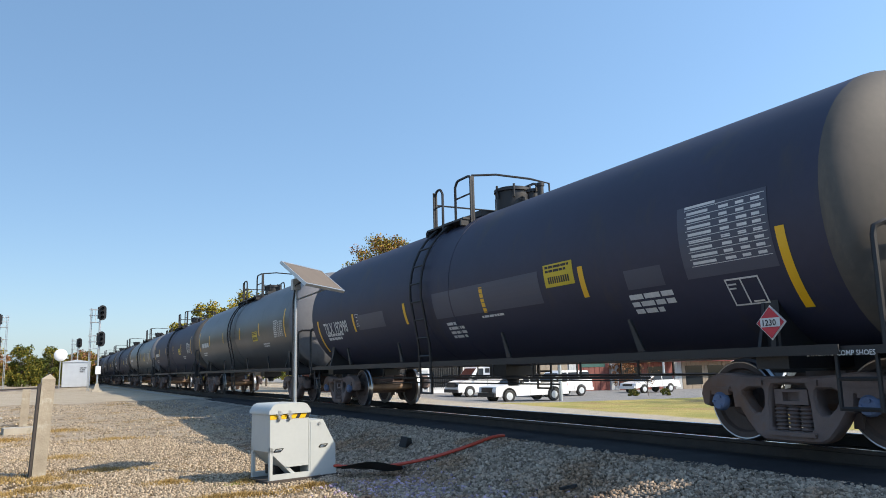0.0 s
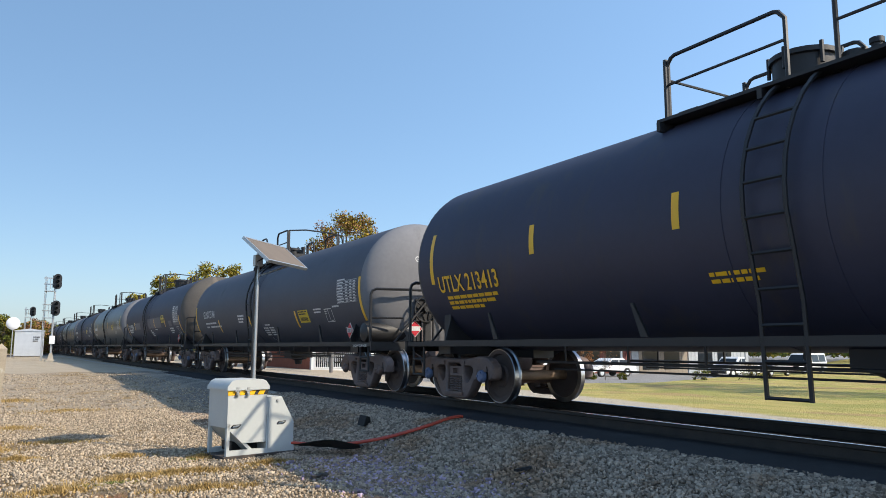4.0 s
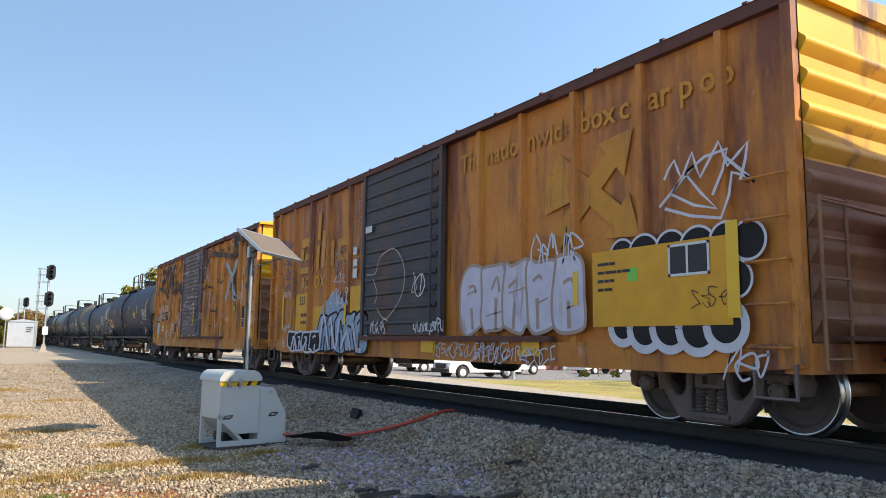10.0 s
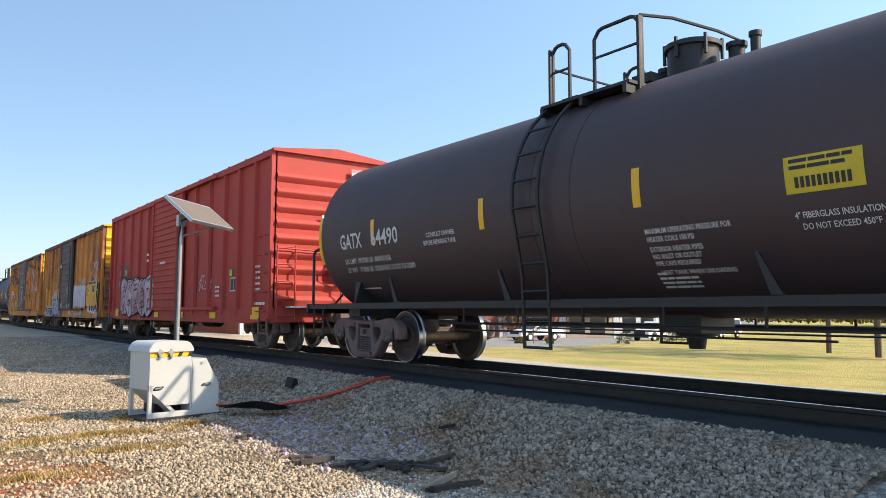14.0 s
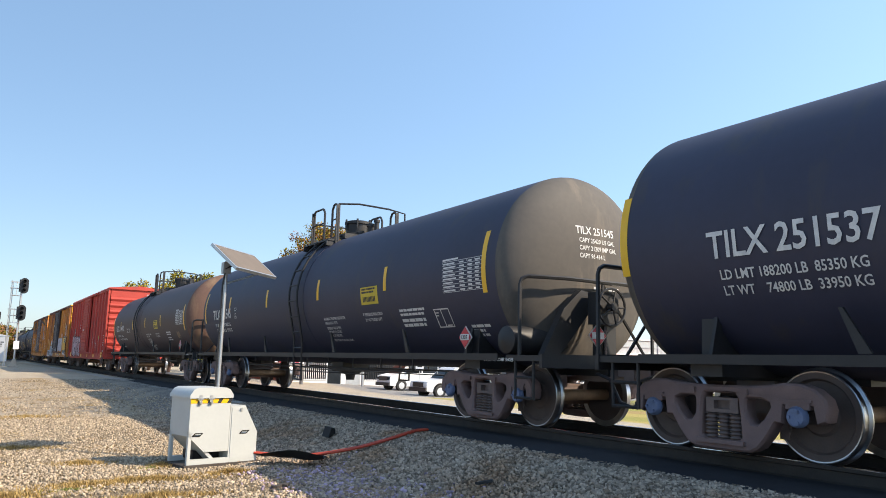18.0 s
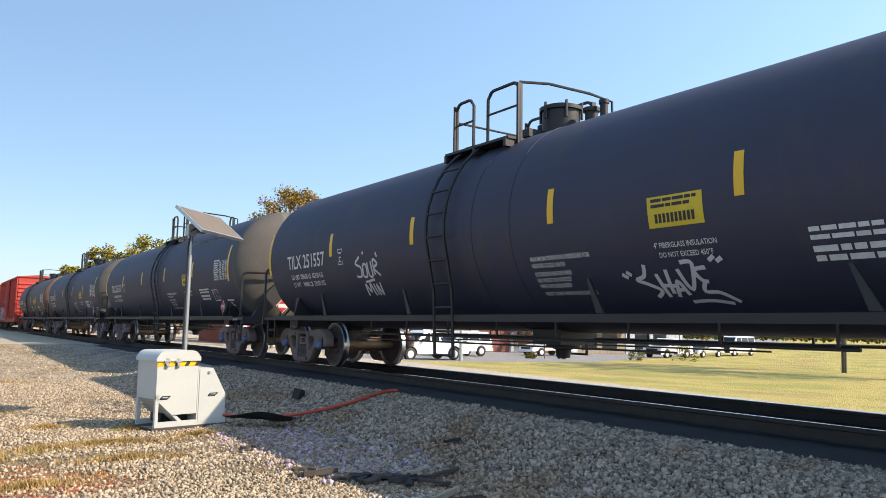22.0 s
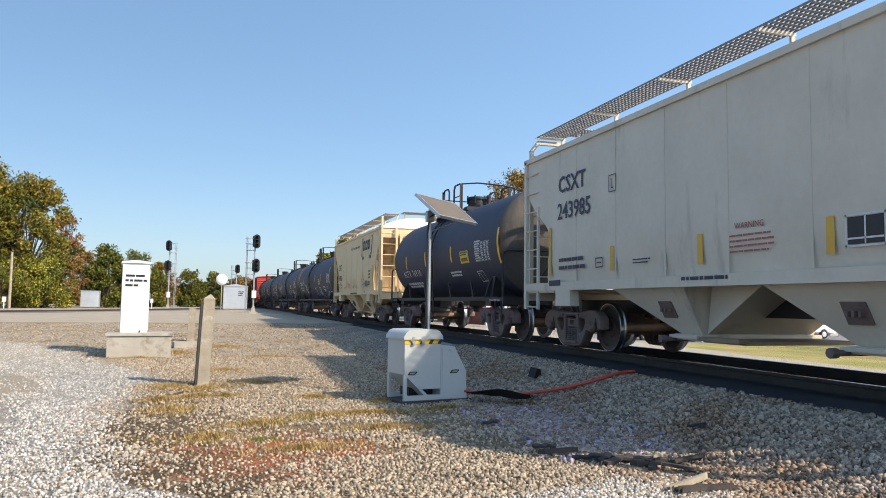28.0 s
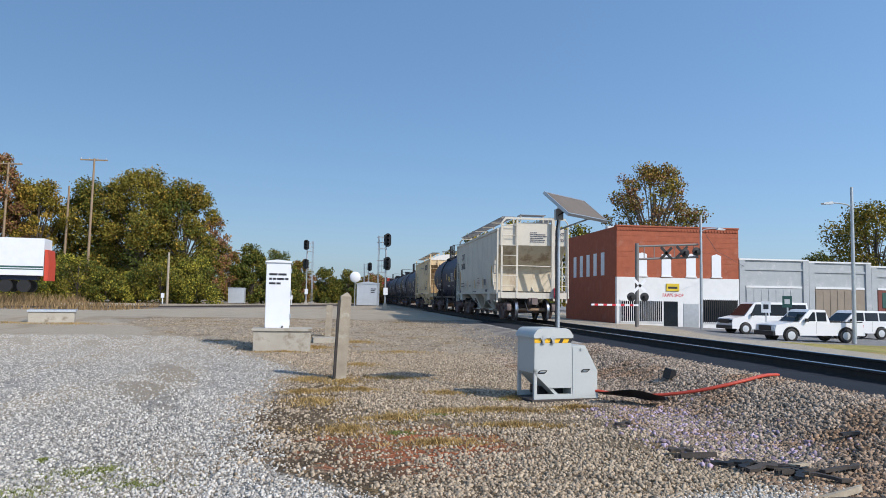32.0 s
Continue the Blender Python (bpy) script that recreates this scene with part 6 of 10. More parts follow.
    for y, w in ((-1.75, "Th"), (-2.5, "natio"), (-3.55, "nwide"), (-4.7, "box"), (-5.42, "c"), (-5.9, "ar p"), (-6.65, "oo")):
        painted("faded_lettering", Sheet().text(w, 0, 0, 0.43, 0.98), on_side(y, 3.72 - 0.03 * (-1.75 - y) / 5, D), OLD_YELLOW, c)
    painted("yellow_panel", Sheet().rect(0, 2.05, 0, 0.93), on_side(-5.0, 1.13, 1.628), PAINT_YELLOW, c, "yellow repaint panel")
    painted("stencil_mark", Sheet().lines(0, 0, (0.3, 0.55, 0.3, 0.25), 0.035, 0.07, rng), on_side(-5.1, 1.88, 1.634), BLACK_INK, c)
    tag_scrawl(c, -6.5, 1.33, 0.5, 0.18, 47, BLACK_INK, 0.016, 1.634)
    painted("data_panel", Sheet().rect(0, 0.5, 0, 0.3), on_side(-6.26, 1.7, 1.634), BLACK_INK, c)
    painted("panel_mark", Sheet().outline(-0.03, 0.53, -0.03, 0.33, 0.03).rect(0.22, 0.25, 0, 0.3), on_side(-6.26, 1.7, 1.638), WHITE, c)
    painted("green_sticker", Sheet().rect(0, 0.16, 0, 0.16), on_side(-5.6, 1.66, 1.632), GREEN, c)
    tag_scrawl(c, -2.25, 0.65, 2.0, 0.22, 13, None, 0.03, 1.625)
    tag_scrawl(c, -6.9, 0.6, 0.4, 0.25, 14, None, 0.04, 1.625)
    for y in (4.9, -0.6, -3.4, 2.0):
        painted("yellow_block", Sheet().rect(0, 0.5, 0, 0.2), on_side(y, 0.74, 1.6), YELLOW, c)
    painted("reflective_stripe", Sheet().rect(0, 0.11, 0, 0.44), on_side(2.7, 1.26, 1.64), YELLOW, c)
    painted("reflective_stripe", Sheet().rect(0, 0.1, 0, 0.44), on_side(-4.64, 1.41, 1.64), YELLOW, c)
    painted("reflective_stripe", Sheet().rect(0, 0.15, 0, 1.0), on_side(-7.0, 1.2, 1.64), YELLOW, c)
    tag_scrawl(c, -1.0, 0.7, 2.0, 0.2, 46, None, 0.035, 1.6)
    # third: red
    c = boxcar(-75.82, 12.5, 15.6, BOX_RED, BOX_RED, "red boxcar with pale sprayed letters and red ribbed ends", (-1.45, 1.6), [7.1, 6.04, 4.75, 3.6, 2.5, -2.5, -3.67, -4.8, -5.8, -6.8], "red", 4.46, 17)
    for y, v, s in ((6.4, 2.18, "BK"), (5.6, 2.2, "TY"), (6.5, 1.8, "153"), (5.65, 1.82, "557")):
        painted("lettering", Sheet().text(s, 0, 0, 0.27, 0.95), on_side(y, v, D if s != "557" else 1.64), WHITE, c)
    painted("dark_patch", Sheet().rect(0, 0.55, 0, 0.95).rect(0.7, 1.5, 0.0, 0.95), on_side(6.6, 1.65, D - 0.004), mat("dark_red_patch", (0.12, 0.03, 0.035), rough=0.5), c, "dark repaint patch")
    blob_letters(c, 5.72, 0.72, 5, 0.84, 1.38, mat("pale_mauve_spray", (0.52, 0.42, 0.48), (0.34, 0.16, 0.18), rough=0.6, scale=1.2, fine=5, spread=0.12), SPRAY_BLACK, 14, 1.618, 0.72, 9)
    painted("stencil_mark", Sheet().lines(0, 0, (0.35, 0.35), 0.06, 0.1, rng), on_side(6.3, 1.35, D), WHITE, c)
    painted("green_sticker", Sheet().rect(0, 0.2, 0, 0.16), on_side(-5.18, 1.77, 1.545), GREEN, c, "green sticker")
    painted("data_panel", Sheet().rect(0, 0.44, 0, 0.28), on_side(-5.28, 1.42, 1.545), BLACK_INK, c)
    painted("panel_mark", Sheet().outline(-0.03, 0.47, -0.03, 0.31, 0.025).rect(0.22, 0.24, 0.0, 0.28), on_side(-5.28, 1.42, 1.549), WHITE, c)
    for i in range(5):
        painted("stencil_mark", Sheet().lines(0, 0, (0.4,), 0.05, 0.05, rng), on_side(-6.75, 1.9 - 0.13 * i, D), WHITE, c)
    painted("stencil_mark", Sheet().lines(0, 0, (0.35, 0.3, 0.35), 0.05, 0.06, rng), on_side(-4.17, 1.5, D), WHITE, c)
    tag_scrawl(c, -2.76, 1.5, 1.0, 0.32, 50, None, 0.035)
    painted("stencil_mark", Sheet().lines(0, 0, (0.6,), 0.07, 0.05, rng), on_side(0.5, 2.35, 1.70), WHITE, c)
    for a, b0, b1 in ((-2.58, 1.2, 3.0), (-3.72, 1.25, 3.3)):
        painted("rain_streak", Sheet().poly([(0, b0), (0.07, b0), (0.11, b1), (0.0, b1)]), on_side(a, 0, 1.53), STREAK, c, "dark rain streak")
    painted("notice", Sheet().rect(0, 0.24, 0, 0.07).rect(0.02, 0.24, -0.2, -0.12), on_side(2.3, 2.72, D + 0.09), WHITE, c)
    for y, w in ((6.6, 0.43), (-6.75, 0.5), (1.3, 0.45), (-1.5, 0.2), (-3.95, 0.46)):
        painted("yellow_block", Sheet().rect(0, w, 0, 0.28 if abs(y) > 6 else 0.16), on_side(y, 0.72, 1.6), YELLOW, c)
    painted("stencil_mark", Sheet().lines(0, 0, (0.75,), 0.06, 0.05, rng), on_side(-6.7, 1.05, D), WHITE, c)
    s = Sheet().rect(0, 0.62, -0.06, 0.24)
    end = lambda a, b: (0.35 + a, -7.8 - 0.105, 4.02 + b)
    painted("number_panel", s, end, mat("pale_red_patch", (0.45, 0.25, 0.25), rough=0.6), c)
    painted("lettering", Sheet().text("BKTY 153557", 0, 0, 0.15, 0.85), lambda a, b: (0.36 + a, -7.8 - 0.11, 4.06 + b), WHITE, c)
    for v, w, a0 in ((3.02, 1.3, -0.4), (2.64, 0.7, -0.05)):
        painted("stencil_mark", Sheet().lines(0, 0, (w,), 0.08, 0.05, rng), lambda a, b, v=v, a0=a0: (a0 + a, -7.8 - 0.1, v + b), WHITE, c)


build_boxcars()


# ---- train: covered hoppers ----
CREAM = mat("cream_hopper_paint", (0.76, 0.58, 0.345), (0.66, 0.50, 0.29), rough=0.5, scale=1.2, fine=10, bump=0.05, wear=(0.50, 0.38, 0.24), wear_at=0.64, streak=True)
PALE_GREY = mat("pale_grey_hopper_paint", (0.64, 0.59, 0.495), (0.53, 0.485, 0.405), rough=0.5, scale=1.2, fine=10, bump=0.05, wear=(0.38, 0.34, 0.29), wear_at=0.62, streak=True)
# stained end paints, darkened too for the shade on the sloping ends
END_STAIN_SHADE = mat("stained_cream_end", (0.50, 0.36, 0.20), (0.36, 0.245, 0.13), rough=0.6, scale=1.2, fine=10, bump=0.06, wear=(0.22, 0.135, 0.065), wear_at=0.54, streak=True)
END_GRIME_SHADE = mat("stained_grey_end", (0.52, 0.45, 0.33), (0.40, 0.335, 0.235), rough=0.6, scale=1.2, fine=10, bump=0.06, wear=(0.26, 0.19, 0.12), wear_at=0.56, streak=True)
ROOF_WHITE = mat("bleached_roof_white", (0.78, 0.74, 0.69), (0.66, 0.62, 0.56), rough=0.5, scale=1.2, fine=10, bump=0.04, wear=(0.5, 0.42, 0.32), wear_at=0.64, streak=True)
NAVY = mat("navy_lettering", (0.025, 0.03, 0.075), rough=0.5, scale=4)
GRATING = mat("grating_steel", (0.30, 0.30, 0.31), (0.2, 0.2, 0.21), rough=0.5, metal=0.6)
GATE_STEEL = mat("dirty_gate_steel", (0.34, 0.26, 0.18), (0.22, 0.16, 0.11), rough=0.7, scale=5, fine=40, bump=0.2)
DULL_YELLOW = mat("faded_reflector", (0.70, 0.42, 0.06), (0.55, 0.32, 0.06), rough=0.5, scale=4)


def hopper(u, tc, length, paint, label, number, eave, bays, inset, arched):
    """inset: heights with the distance by which the body stands in from its ends."""
    car = thing("covered_hopper", label, "hopper car", "cars of the freight train", pose(TRACK, u, RAIL))
    CARS.append(car)
    h, W, sill = length / 2, 1.53, 1.34 if arched else 1.27
    # body as levels of height: half width, and how far the end stands in
    levels = [(z, W - (0.06 if z < 1.5 else 0), d) for z, d in inset] + [(eave, W, 0.06), (eave + 0.1, W - 0.12, 0.06), (eave + 0.3, 0.75, 0.06), (eave + 0.34, 0.02, 0.06)]
    g = Geo()
    q = []
    for z, w, d in levels:
        q += [(-w, -h + d, z), (w, -h + d, z), (w, h - d, z), (-w, h - d, z)]
    fs = [(4 * i + k, 4 * i + (k + 1) % 4, 4 * i + 4 + (k + 1) % 4, 4 * i + 4 + k) for i in range(len(levels) - 1) for k in range(4)]
    g.add(q, fs + [(0, 3, 2, 1)])
    part("hopper_body", g, paint, car, smooth=30)
    # stained sheet over each end, the shade under the roof put into its colour
    for s in (-1, 1):
        q = [(x * (w - 0.05), s * (h - d + 0.006), z) for z, w, d in levels[:len(inset)] for x in (-1, 1)]
        part("end_slope_sheet", Geo().add(q, [(2 * i, 2 * i + 1, 2 * i + 3, 2 * i + 2)[::-s] for i in range(len(inset) - 1)]), END_STAIN_SHADE if arched else END_GRIME_SHADE, car, "grain-stained sloping end sheet", smooth=30)
    for x in (-1, 1):
        a, b = sorted((x * (W - 0.02), x * (W + 0.05)))
        part("roof_chord", Geo().box(a, b, -h, h, eave - 0.06, eave + 0.04), paint, car)
        a, b = sorted((x * (W - 0.1), x * (W + 0.04)))
        part("side_sill", Geo().box(a, b, -h + 0.05, h - 0.05, sill - 0.12, sill + 0.04), paint, car)
        for y in [-h + 2.3 + i * (length - 4.6) / 5 for i in range(6)]:
            part("panel_seam", Geo().box(min(x * W, x * (W + 0.008)), max(x * W, x * (W + 0.008)), y - 0.02, y + 0.02, sill + 0.05, eave - 0.07), paint, car)
        for s in (-1, 1):
            # corner posts, ladders, jacking pads
            part("corner_post", Geo().box(min(x * (W - 0.02), x * (W + 0.05)), max(x * (W - 0.02), x * (W + 0.05)), min(s * (h - 0.02), s * (h - 0.12)), max(s * (h - 0.02), s * (h - 0.12)), sill - 0.5, eave), paint, car)
            g = Geo().box(min(x * (W - 0.02), x * (W + 0.03)), max(x * (W - 0.02), x * (W + 0.03)), min(s * (h - 0.62), s * (h - 0.68)), max(s * (h - 0.62), s * (h - 0.68)), sill - 0.5, 2.62 if s < 0 else 2.9)
            part("ladder_rail", g, paint, car)
            for z in [sill - 0.45 + 0.4 * i for i in range(9 if s < 0 else 8)]:
                if z < eave - 0.2:
                    part("ladder_rung", Geo().tube([(x * (W + 0.02), s * (h - 0.08), z), (x * (W + 0.02), s * (h - 0.65), z)], 0.016, 5), paint, car)
            part("jacking_pad", Geo().box(min(x * (W - 0.15), x * (W + 0.05)), max(x * (W - 0.15), x * (W + 0.05)), s * (tc / 2 - 0.6) - 0.3, s * (tc / 2 - 0.6) + 0.3, sill - 0.42, sill - 0.1), paint, car)
    # hopper bays
    for y1, y0, b1, b0 in bays:
        g = Geo()
        xt, xb = W - 0.12, 1.02
        g.add([(-xt, y0, sill - 0.1), (xt, y0, sill - 0.1), (xt, y1, sill - 0.1), (-xt, y1, sill - 0.1), (-xb, b0, 0.44), (xb, b0, 0.44), (xb, b1, 0.44), (-xb, b1, 0.44)],
              [(0, 1, 5, 4), (1, 2, 6, 5), (2, 3, 7, 6), (3, 0, 4, 7), (4, 5, 6, 7)])
        bay = part("discharge_bay", g, paint, car)
        part("slope_sheet", Geo().prism([(b0 - 0.02, 0.46), (y0 - 0.06, sill - 0.1), (y0 - 1.1, sill - 0.1)], "x", -0.95, 0.95), paint, bay)
        part("outlet_frame", Geo().box(-1.12, 1.12, b0 - 0.07, b1 + 0.07, 0.36, 0.45).box(-1.2, -1.1, b0 - 0.1, b1 + 0.1, 0.39, 0.44), paint, bay)
        part("outlet_gate", Geo().box(-1.05, 1.05, b0 - 0.95, b0 - 0.05, 0.345, 0.4).box(-1.16, -1.0, b0 - 0.95, b0 - 0.05, 0.37, 0.43), GATE_STEEL, bay)
        part("gate_shaft", Geo().cyl((-1.36, b1 + 0.05, 0.37), (1.3, b1 + 0.05, 0.37), 0.035, n=8).cyl((-1.4, b1 + 0.05, 0.37), (-1.3, b1 + 0.05, 0.37), 0.06, n=8), TRUCK_IRON, bay)
        m = (y1 + y0) / 2 * 0.45 + (b1 + b0) / 2 * 0.55
        g = Geo().prism([(-1.285, 0.95), (-1.165, 0.71), (-1.185, 0.69), (-1.305, 0.94)], "y", m - 0.17, m + 0.17)
        for k in (-0.09, 0.0, 0.09):
            g.box(-1.3, -1.2, m + k - 0.02, m + k + 0.02, 0.78, 0.84)
        part("vibrator_bracket", g, TRUCK_IRON, bay, "rusty vibrator bracket")
    part("center_sill", Geo().box(-0.28, 0.28, -h + 0.2, h - 0.2, 0.72, 0.98), STEEL_BLACK, car)
    # ends
    for s in (-1, 1):
        part("end_platform", Geo().box(-W, W, min(s * (h - 1.4), s * (h + 0.02)), max(s * (h - 1.4), s * (h + 0.02)), sill - 0.16, sill - 0.08), paint, car)
        part("end_sill", Geo().box(-W, W, s * h - 0.06, s * h + 0.06, sill - 0.32, sill - 0.06), paint, car)
        y = s * (h + 0.05)
        if arched:
            ladder, tops = (-1.49, -0.88), (eave + 0.45, eave)
            for x in (-0.7, -0.4):
                part("end_post", Geo().box(x - 0.05, x + 0.05, y - 0.05, y + 0.05, sill - 0.3, 3.7), paint, car)
            part("end_rail", Geo().tube([(-0.9, y, 2.65), (W, y, 2.62)], 0.02, 5), paint, car)
            arch = [(x, eave + 0.02 + 0.42 * math.cos(x / W * math.pi / 2) ** 0.8) for x in [-W + 2 * W * i / 14 for i in range(15)]]
            part("roof_end", Geo().prism(arch + [(W, eave - 0.02), (-W, eave - 0.02)], "y", min(s * (h - 0.1), s * (h - 0.02)), max(s * (h - 0.1), s * (h - 0.02))), ROOF_WHITE, car, "bleached arched roof end")
        else:
            ladder, tops = (-1.38, -0.7), (eave + 0.3, eave + 0.45)
            part("end_post", Geo().box(0.83, 0.97, y - 0.06, y + 0.06, sill - 0.3, eave + 0.45), paint, car)
            part("end_post", Geo().tube([(W + 0.07, y, sill - 0.3), (W + 0.04, y, eave + 0.3), (W - 0.09, y, eave + 0.47)], 0.03, 6), paint, car)
            part("end_rail", Geo().tube([(-0.7, y, 2.37), (W + 0.05, y, 2.34)], 0.02, 5), paint, car)
            for z in (1.5, 1.92):
                part("grab_iron", Geo().tube([(0.95, y, z), (W + 0.05, y, z)], 0.016, 5), paint, car)
            part("end_roof_trim", Geo().prism([(-1.43, eave + 0.28), (-1.34, eave + 0.28), (-1.2, eave + 0.44), (W - 0.1, eave + 0.44), (W - 0.05, eave + 0.53), (-1.24, eave + 0.53)], "y", y - 0.04, y + 0.04), paint, car)
        for x, z in zip(ladder, tops):
            part("end_ladder", Geo().box(x - 0.04, x + 0.04, y - 0.03, y + 0.03, sill - 0.3, z), paint, car)
        for z in [1.48 + 0.442 * i for i in range(6 if arched else 7)]:
            part("ladder_rung", Geo().tube([(ladder[0], y + 0.04 * s, z), (ladder[1], y + 0.04 * s, z)], 0.016, 5), paint, car)
        # short crosswalk over the end of the roof
        g = Geo()
        for i in range(17):
            g.box(-0.5 + 0.07 * i - 0.006, -0.5 + 0.07 * i + 0.006, y - 0.5 * s - 0.3, y - 0.5 * s + 0.4, eave + 0.66, eave + 0.69)
        for i in range(6):
            g.box(-0.51, 0.63, y - 0.5 * s - 0.3 + 0.135 * i, y - 0.5 * s - 0.28 + 0.135 * i, eave + 0.662, eave + 0.688)
        tagged(part("end_running_board", g, GRATING, car, "open steel end walkway"), kind="stuff")
        for x in (-0.45, 0.58):
            part("board_bracket", Geo().box(x - 0.025, x + 0.025, y - 0.45 * s - 0.02, y - 0.45 * s + 0.02, eave + 0.2, eave + 0.66), paint, car)
        if not arched and s < 0:
            coupler(car, s * (h + 0.3), s)
            truck(car, s * tc / 2)
            continue
        g = Geo().lathe([(0.03, -0.45), (0.2, -0.38), (0.2, 0.38), (0.03, 0.45)], (-0.6 * s, s * (h - 1.0), sill + 0.25), "x", 14)
        part("air_reservoir", g, paint, car)
        coupler(car, s * (h + 0.3), s)
        truck(car, s * tc / 2)
    if number == "242923":
        brake_wheel(car, -0.2, -h - 0.2, 2.18, -1, paint)
    # running boards on the roof
    top = eave + 0.58
    for x in (-1.04, 1.04):
        g = Geo()
        for i in range(9):
            xx = x - 0.28 + 0.07 * i
            g.box(xx - 0.006, xx + 0.006, -h + 0.1, h - 0.1, top - 0.03, top)
        y = -h + 0.1
        while y < h:
            g.box(x - 0.29, x + 0.29, y, y + 0.02, top - 0.028, top - 0.004)
            y += 0.11
        tagged(part("running_board", g, GRATING, car, "open steel roof walkway"), kind="stuff")
        for i in range(6):
            y = -h + 0.3 + i * (length - 0.6) / 5
            part("board_bracket", Geo().box(x - 0.3, x + 0.3, y - 0.02, y + 0.02, top - 0.08, top - 0.031).box(x - 0.03 - 0.25 * (1 if x > 0 else -1), x + 0.03 - 0.25 * (1 if x > 0 else -1), y - 0.02, y + 0.02, eave + 0.1, top - 0.08), paint, car)
    for i in range(4):
        y = -h + 1.8 + i * (length - 3.6) / 3
        part("roof_hatch", Geo().lathe([(0.36, 0.0), (0.36, 0.1), (0.3, 0.15), (0.02, 0.17)], (0, y, eave + 0.32), "z", 18), paint, car)
    return car


def build_hoppers():
    rng = random.Random(9)
    D = 1.545
    SLOGAN = Sheet()
    c = hopper(-162.77, 8.5, 11.6, CREAM, "cream covered hopper with navy lettering and mesh roof walkway", "242923", 3.94, ((2.82, 0.52, 1.54, 0.64), (-0.83, -3.14, -1.95, -2.81)), [(1.34, 1.37), (1.85, 1.34), (2.26, 1.23), (2.63, 1.0), (3.03, 0.68), (3.32, 0.24), (3.53, 0.08)], True)
    painted("lettering", Sheet().text("CSXT", 0, 0, 0.43, 0.86), on_side(4.36, 2.52, D), NAVY, c)
    painted("lettering", Sheet().text("242923", 0, 0, 0.36, 0.95), on_side(4.3, 2.0, D), NAVY, c)
    painted("boxed_letter", Sheet().outline(0, 0.22, 0, 0.24, 0.012).rect(0.06, 0.08, 0.06, 0.19).rect(0.08, 0.15, 0.06, 0.075), on_side(2.9, 2.23, D), NAVY, c)
    painted("stencil_mark", Sheet().text("LD LMT  231500", 0, 0.0, 0.15, 0.85).text("LT   WT   54500", 0, -0.19, 0.15, 0.85), on_side(4.25, 1.73, D), NAVY, c)
    painted("stencil_mark", SLOGAN.text("How tomorrow moves", 0, 0, 0.215, 1.12), lambda a, b: (-D, 0.78 - a - 0.25 * b, 3.38 + b), NAVY, c, "slanted navy script")
    painted("stencil_mark", Sheet().lines(0, 0, (0.5, 0.45, 0.4), 0.06, 0.075, rng).lines(-0.06, -0.47, (0.55, 0.5), 0.05, 0.05, rng), on_side(-3.42, 2.2, D), NAVY, c)
    # railway emblem as plain shapes: brackets, three blocks, dots
    s = Sheet().rect(0, 0.09, 0, 0.81, 1, 0.24).rect(0.29, 0.41, 0.73, 0.81).rect(0.1, 0.2, 0, 0.07)
    s.rect(2.12, 2.21, 0, 0.81, 1, 0.24).rect(2.2, 2.3, 0.74, 0.81).rect(2.02, 2.12, 0, 0.07)
    for k in range(3):
        a = 0.3 + 0.52 * k
        s.rect(a, a + 0.42, 0.24, 0.35, 1, 0.2).rect(a, a + 0.42, 0.55, 0.66, 1, 0.2).rect(a, a + 0.13, 0.351, 0.549, 1, 0.2).rect(a + 0.31, a + 0.42, 0.351, 0.549, 1, 0.2)
    for k, v in ((0.3, -0.09), (0.54, -0.09), (1.78, -0.09), (2.04, -0.1)):
        s.poly([(k + 0.085 * math.cos(2 * math.pi * i / 14), v + 0.085 * math.sin(2 * math.pi * i / 14)) for i in range(14)])
    painted("emblem", s, on_side(-1.82, 2.95, D), NAVY, c, "navy railway emblem of brackets and blocks")
    for y in (4.55, 1.9, -0.02, -1.87, -4.3):
        painted("reflective_stripe", Sheet().rect(0, 0.12, 0, 0.42 if abs(y) < 3.5 else 0.9), on_side(y, 1.56, D), DULL_YELLOW, c)
    painted("data_panel", Sheet().rect(0, 0.44, 0, 0.26), on_side(-2.72, 1.57, D), BLACK_INK, c)
    painted("panel_mark", Sheet().outline(-0.03, 0.47, -0.03, 0.29, 0.02).rect(0.21, 0.23, 0, 0.26), on_side(-2.72, 1.57, D + 0.004), WHITE, c)
    painted("stencil_mark", Sheet().stroke([(0.14 + 0.012 * i * math.cos(0.6 * i), 0.1 + 0.012 * i * math.sin(0.6 * i)) for i in range(19)], 0.014, 2).lines(0.1, -0.16, (0.25, 0.3), 0.02, 0.03, rng), on_side(-2.3, 1.88, D), NAVY, c)
    painted("stencil_mark", Sheet().lines(0, 0, (0.3, 0.5, 0.52, 0.48, 0.5), 0.022, 0.03, rng), on_side(1.48, 1.78, D), RED, c)
    for y in (2.6, 0.2, -0.5):
        painted("stencil_mark", Sheet().lines(0, 0, (0.5, 0.45), 0.02, 0.03, rng), on_side(y, 1.62, D), NAVY, c)
    painted("stencil_mark", Sheet().lines(0, 0, (1.7,), 0.07, 0.05, rng), on_side(0.6, 1.25, 1.576), NAVY, c)
    painted("data_plate", Sheet().rect(0, 0.26, 0, 0.09), on_side(-2.7, 1.29, 1.576), SPRAY_BLUE, c, "small metal data plate")
    painted("sticker", Sheet().rect(0, 0.26, 0, 0.13), on_side(-2.2, 1.54, D), WHITE, c, "white boxed sticker")
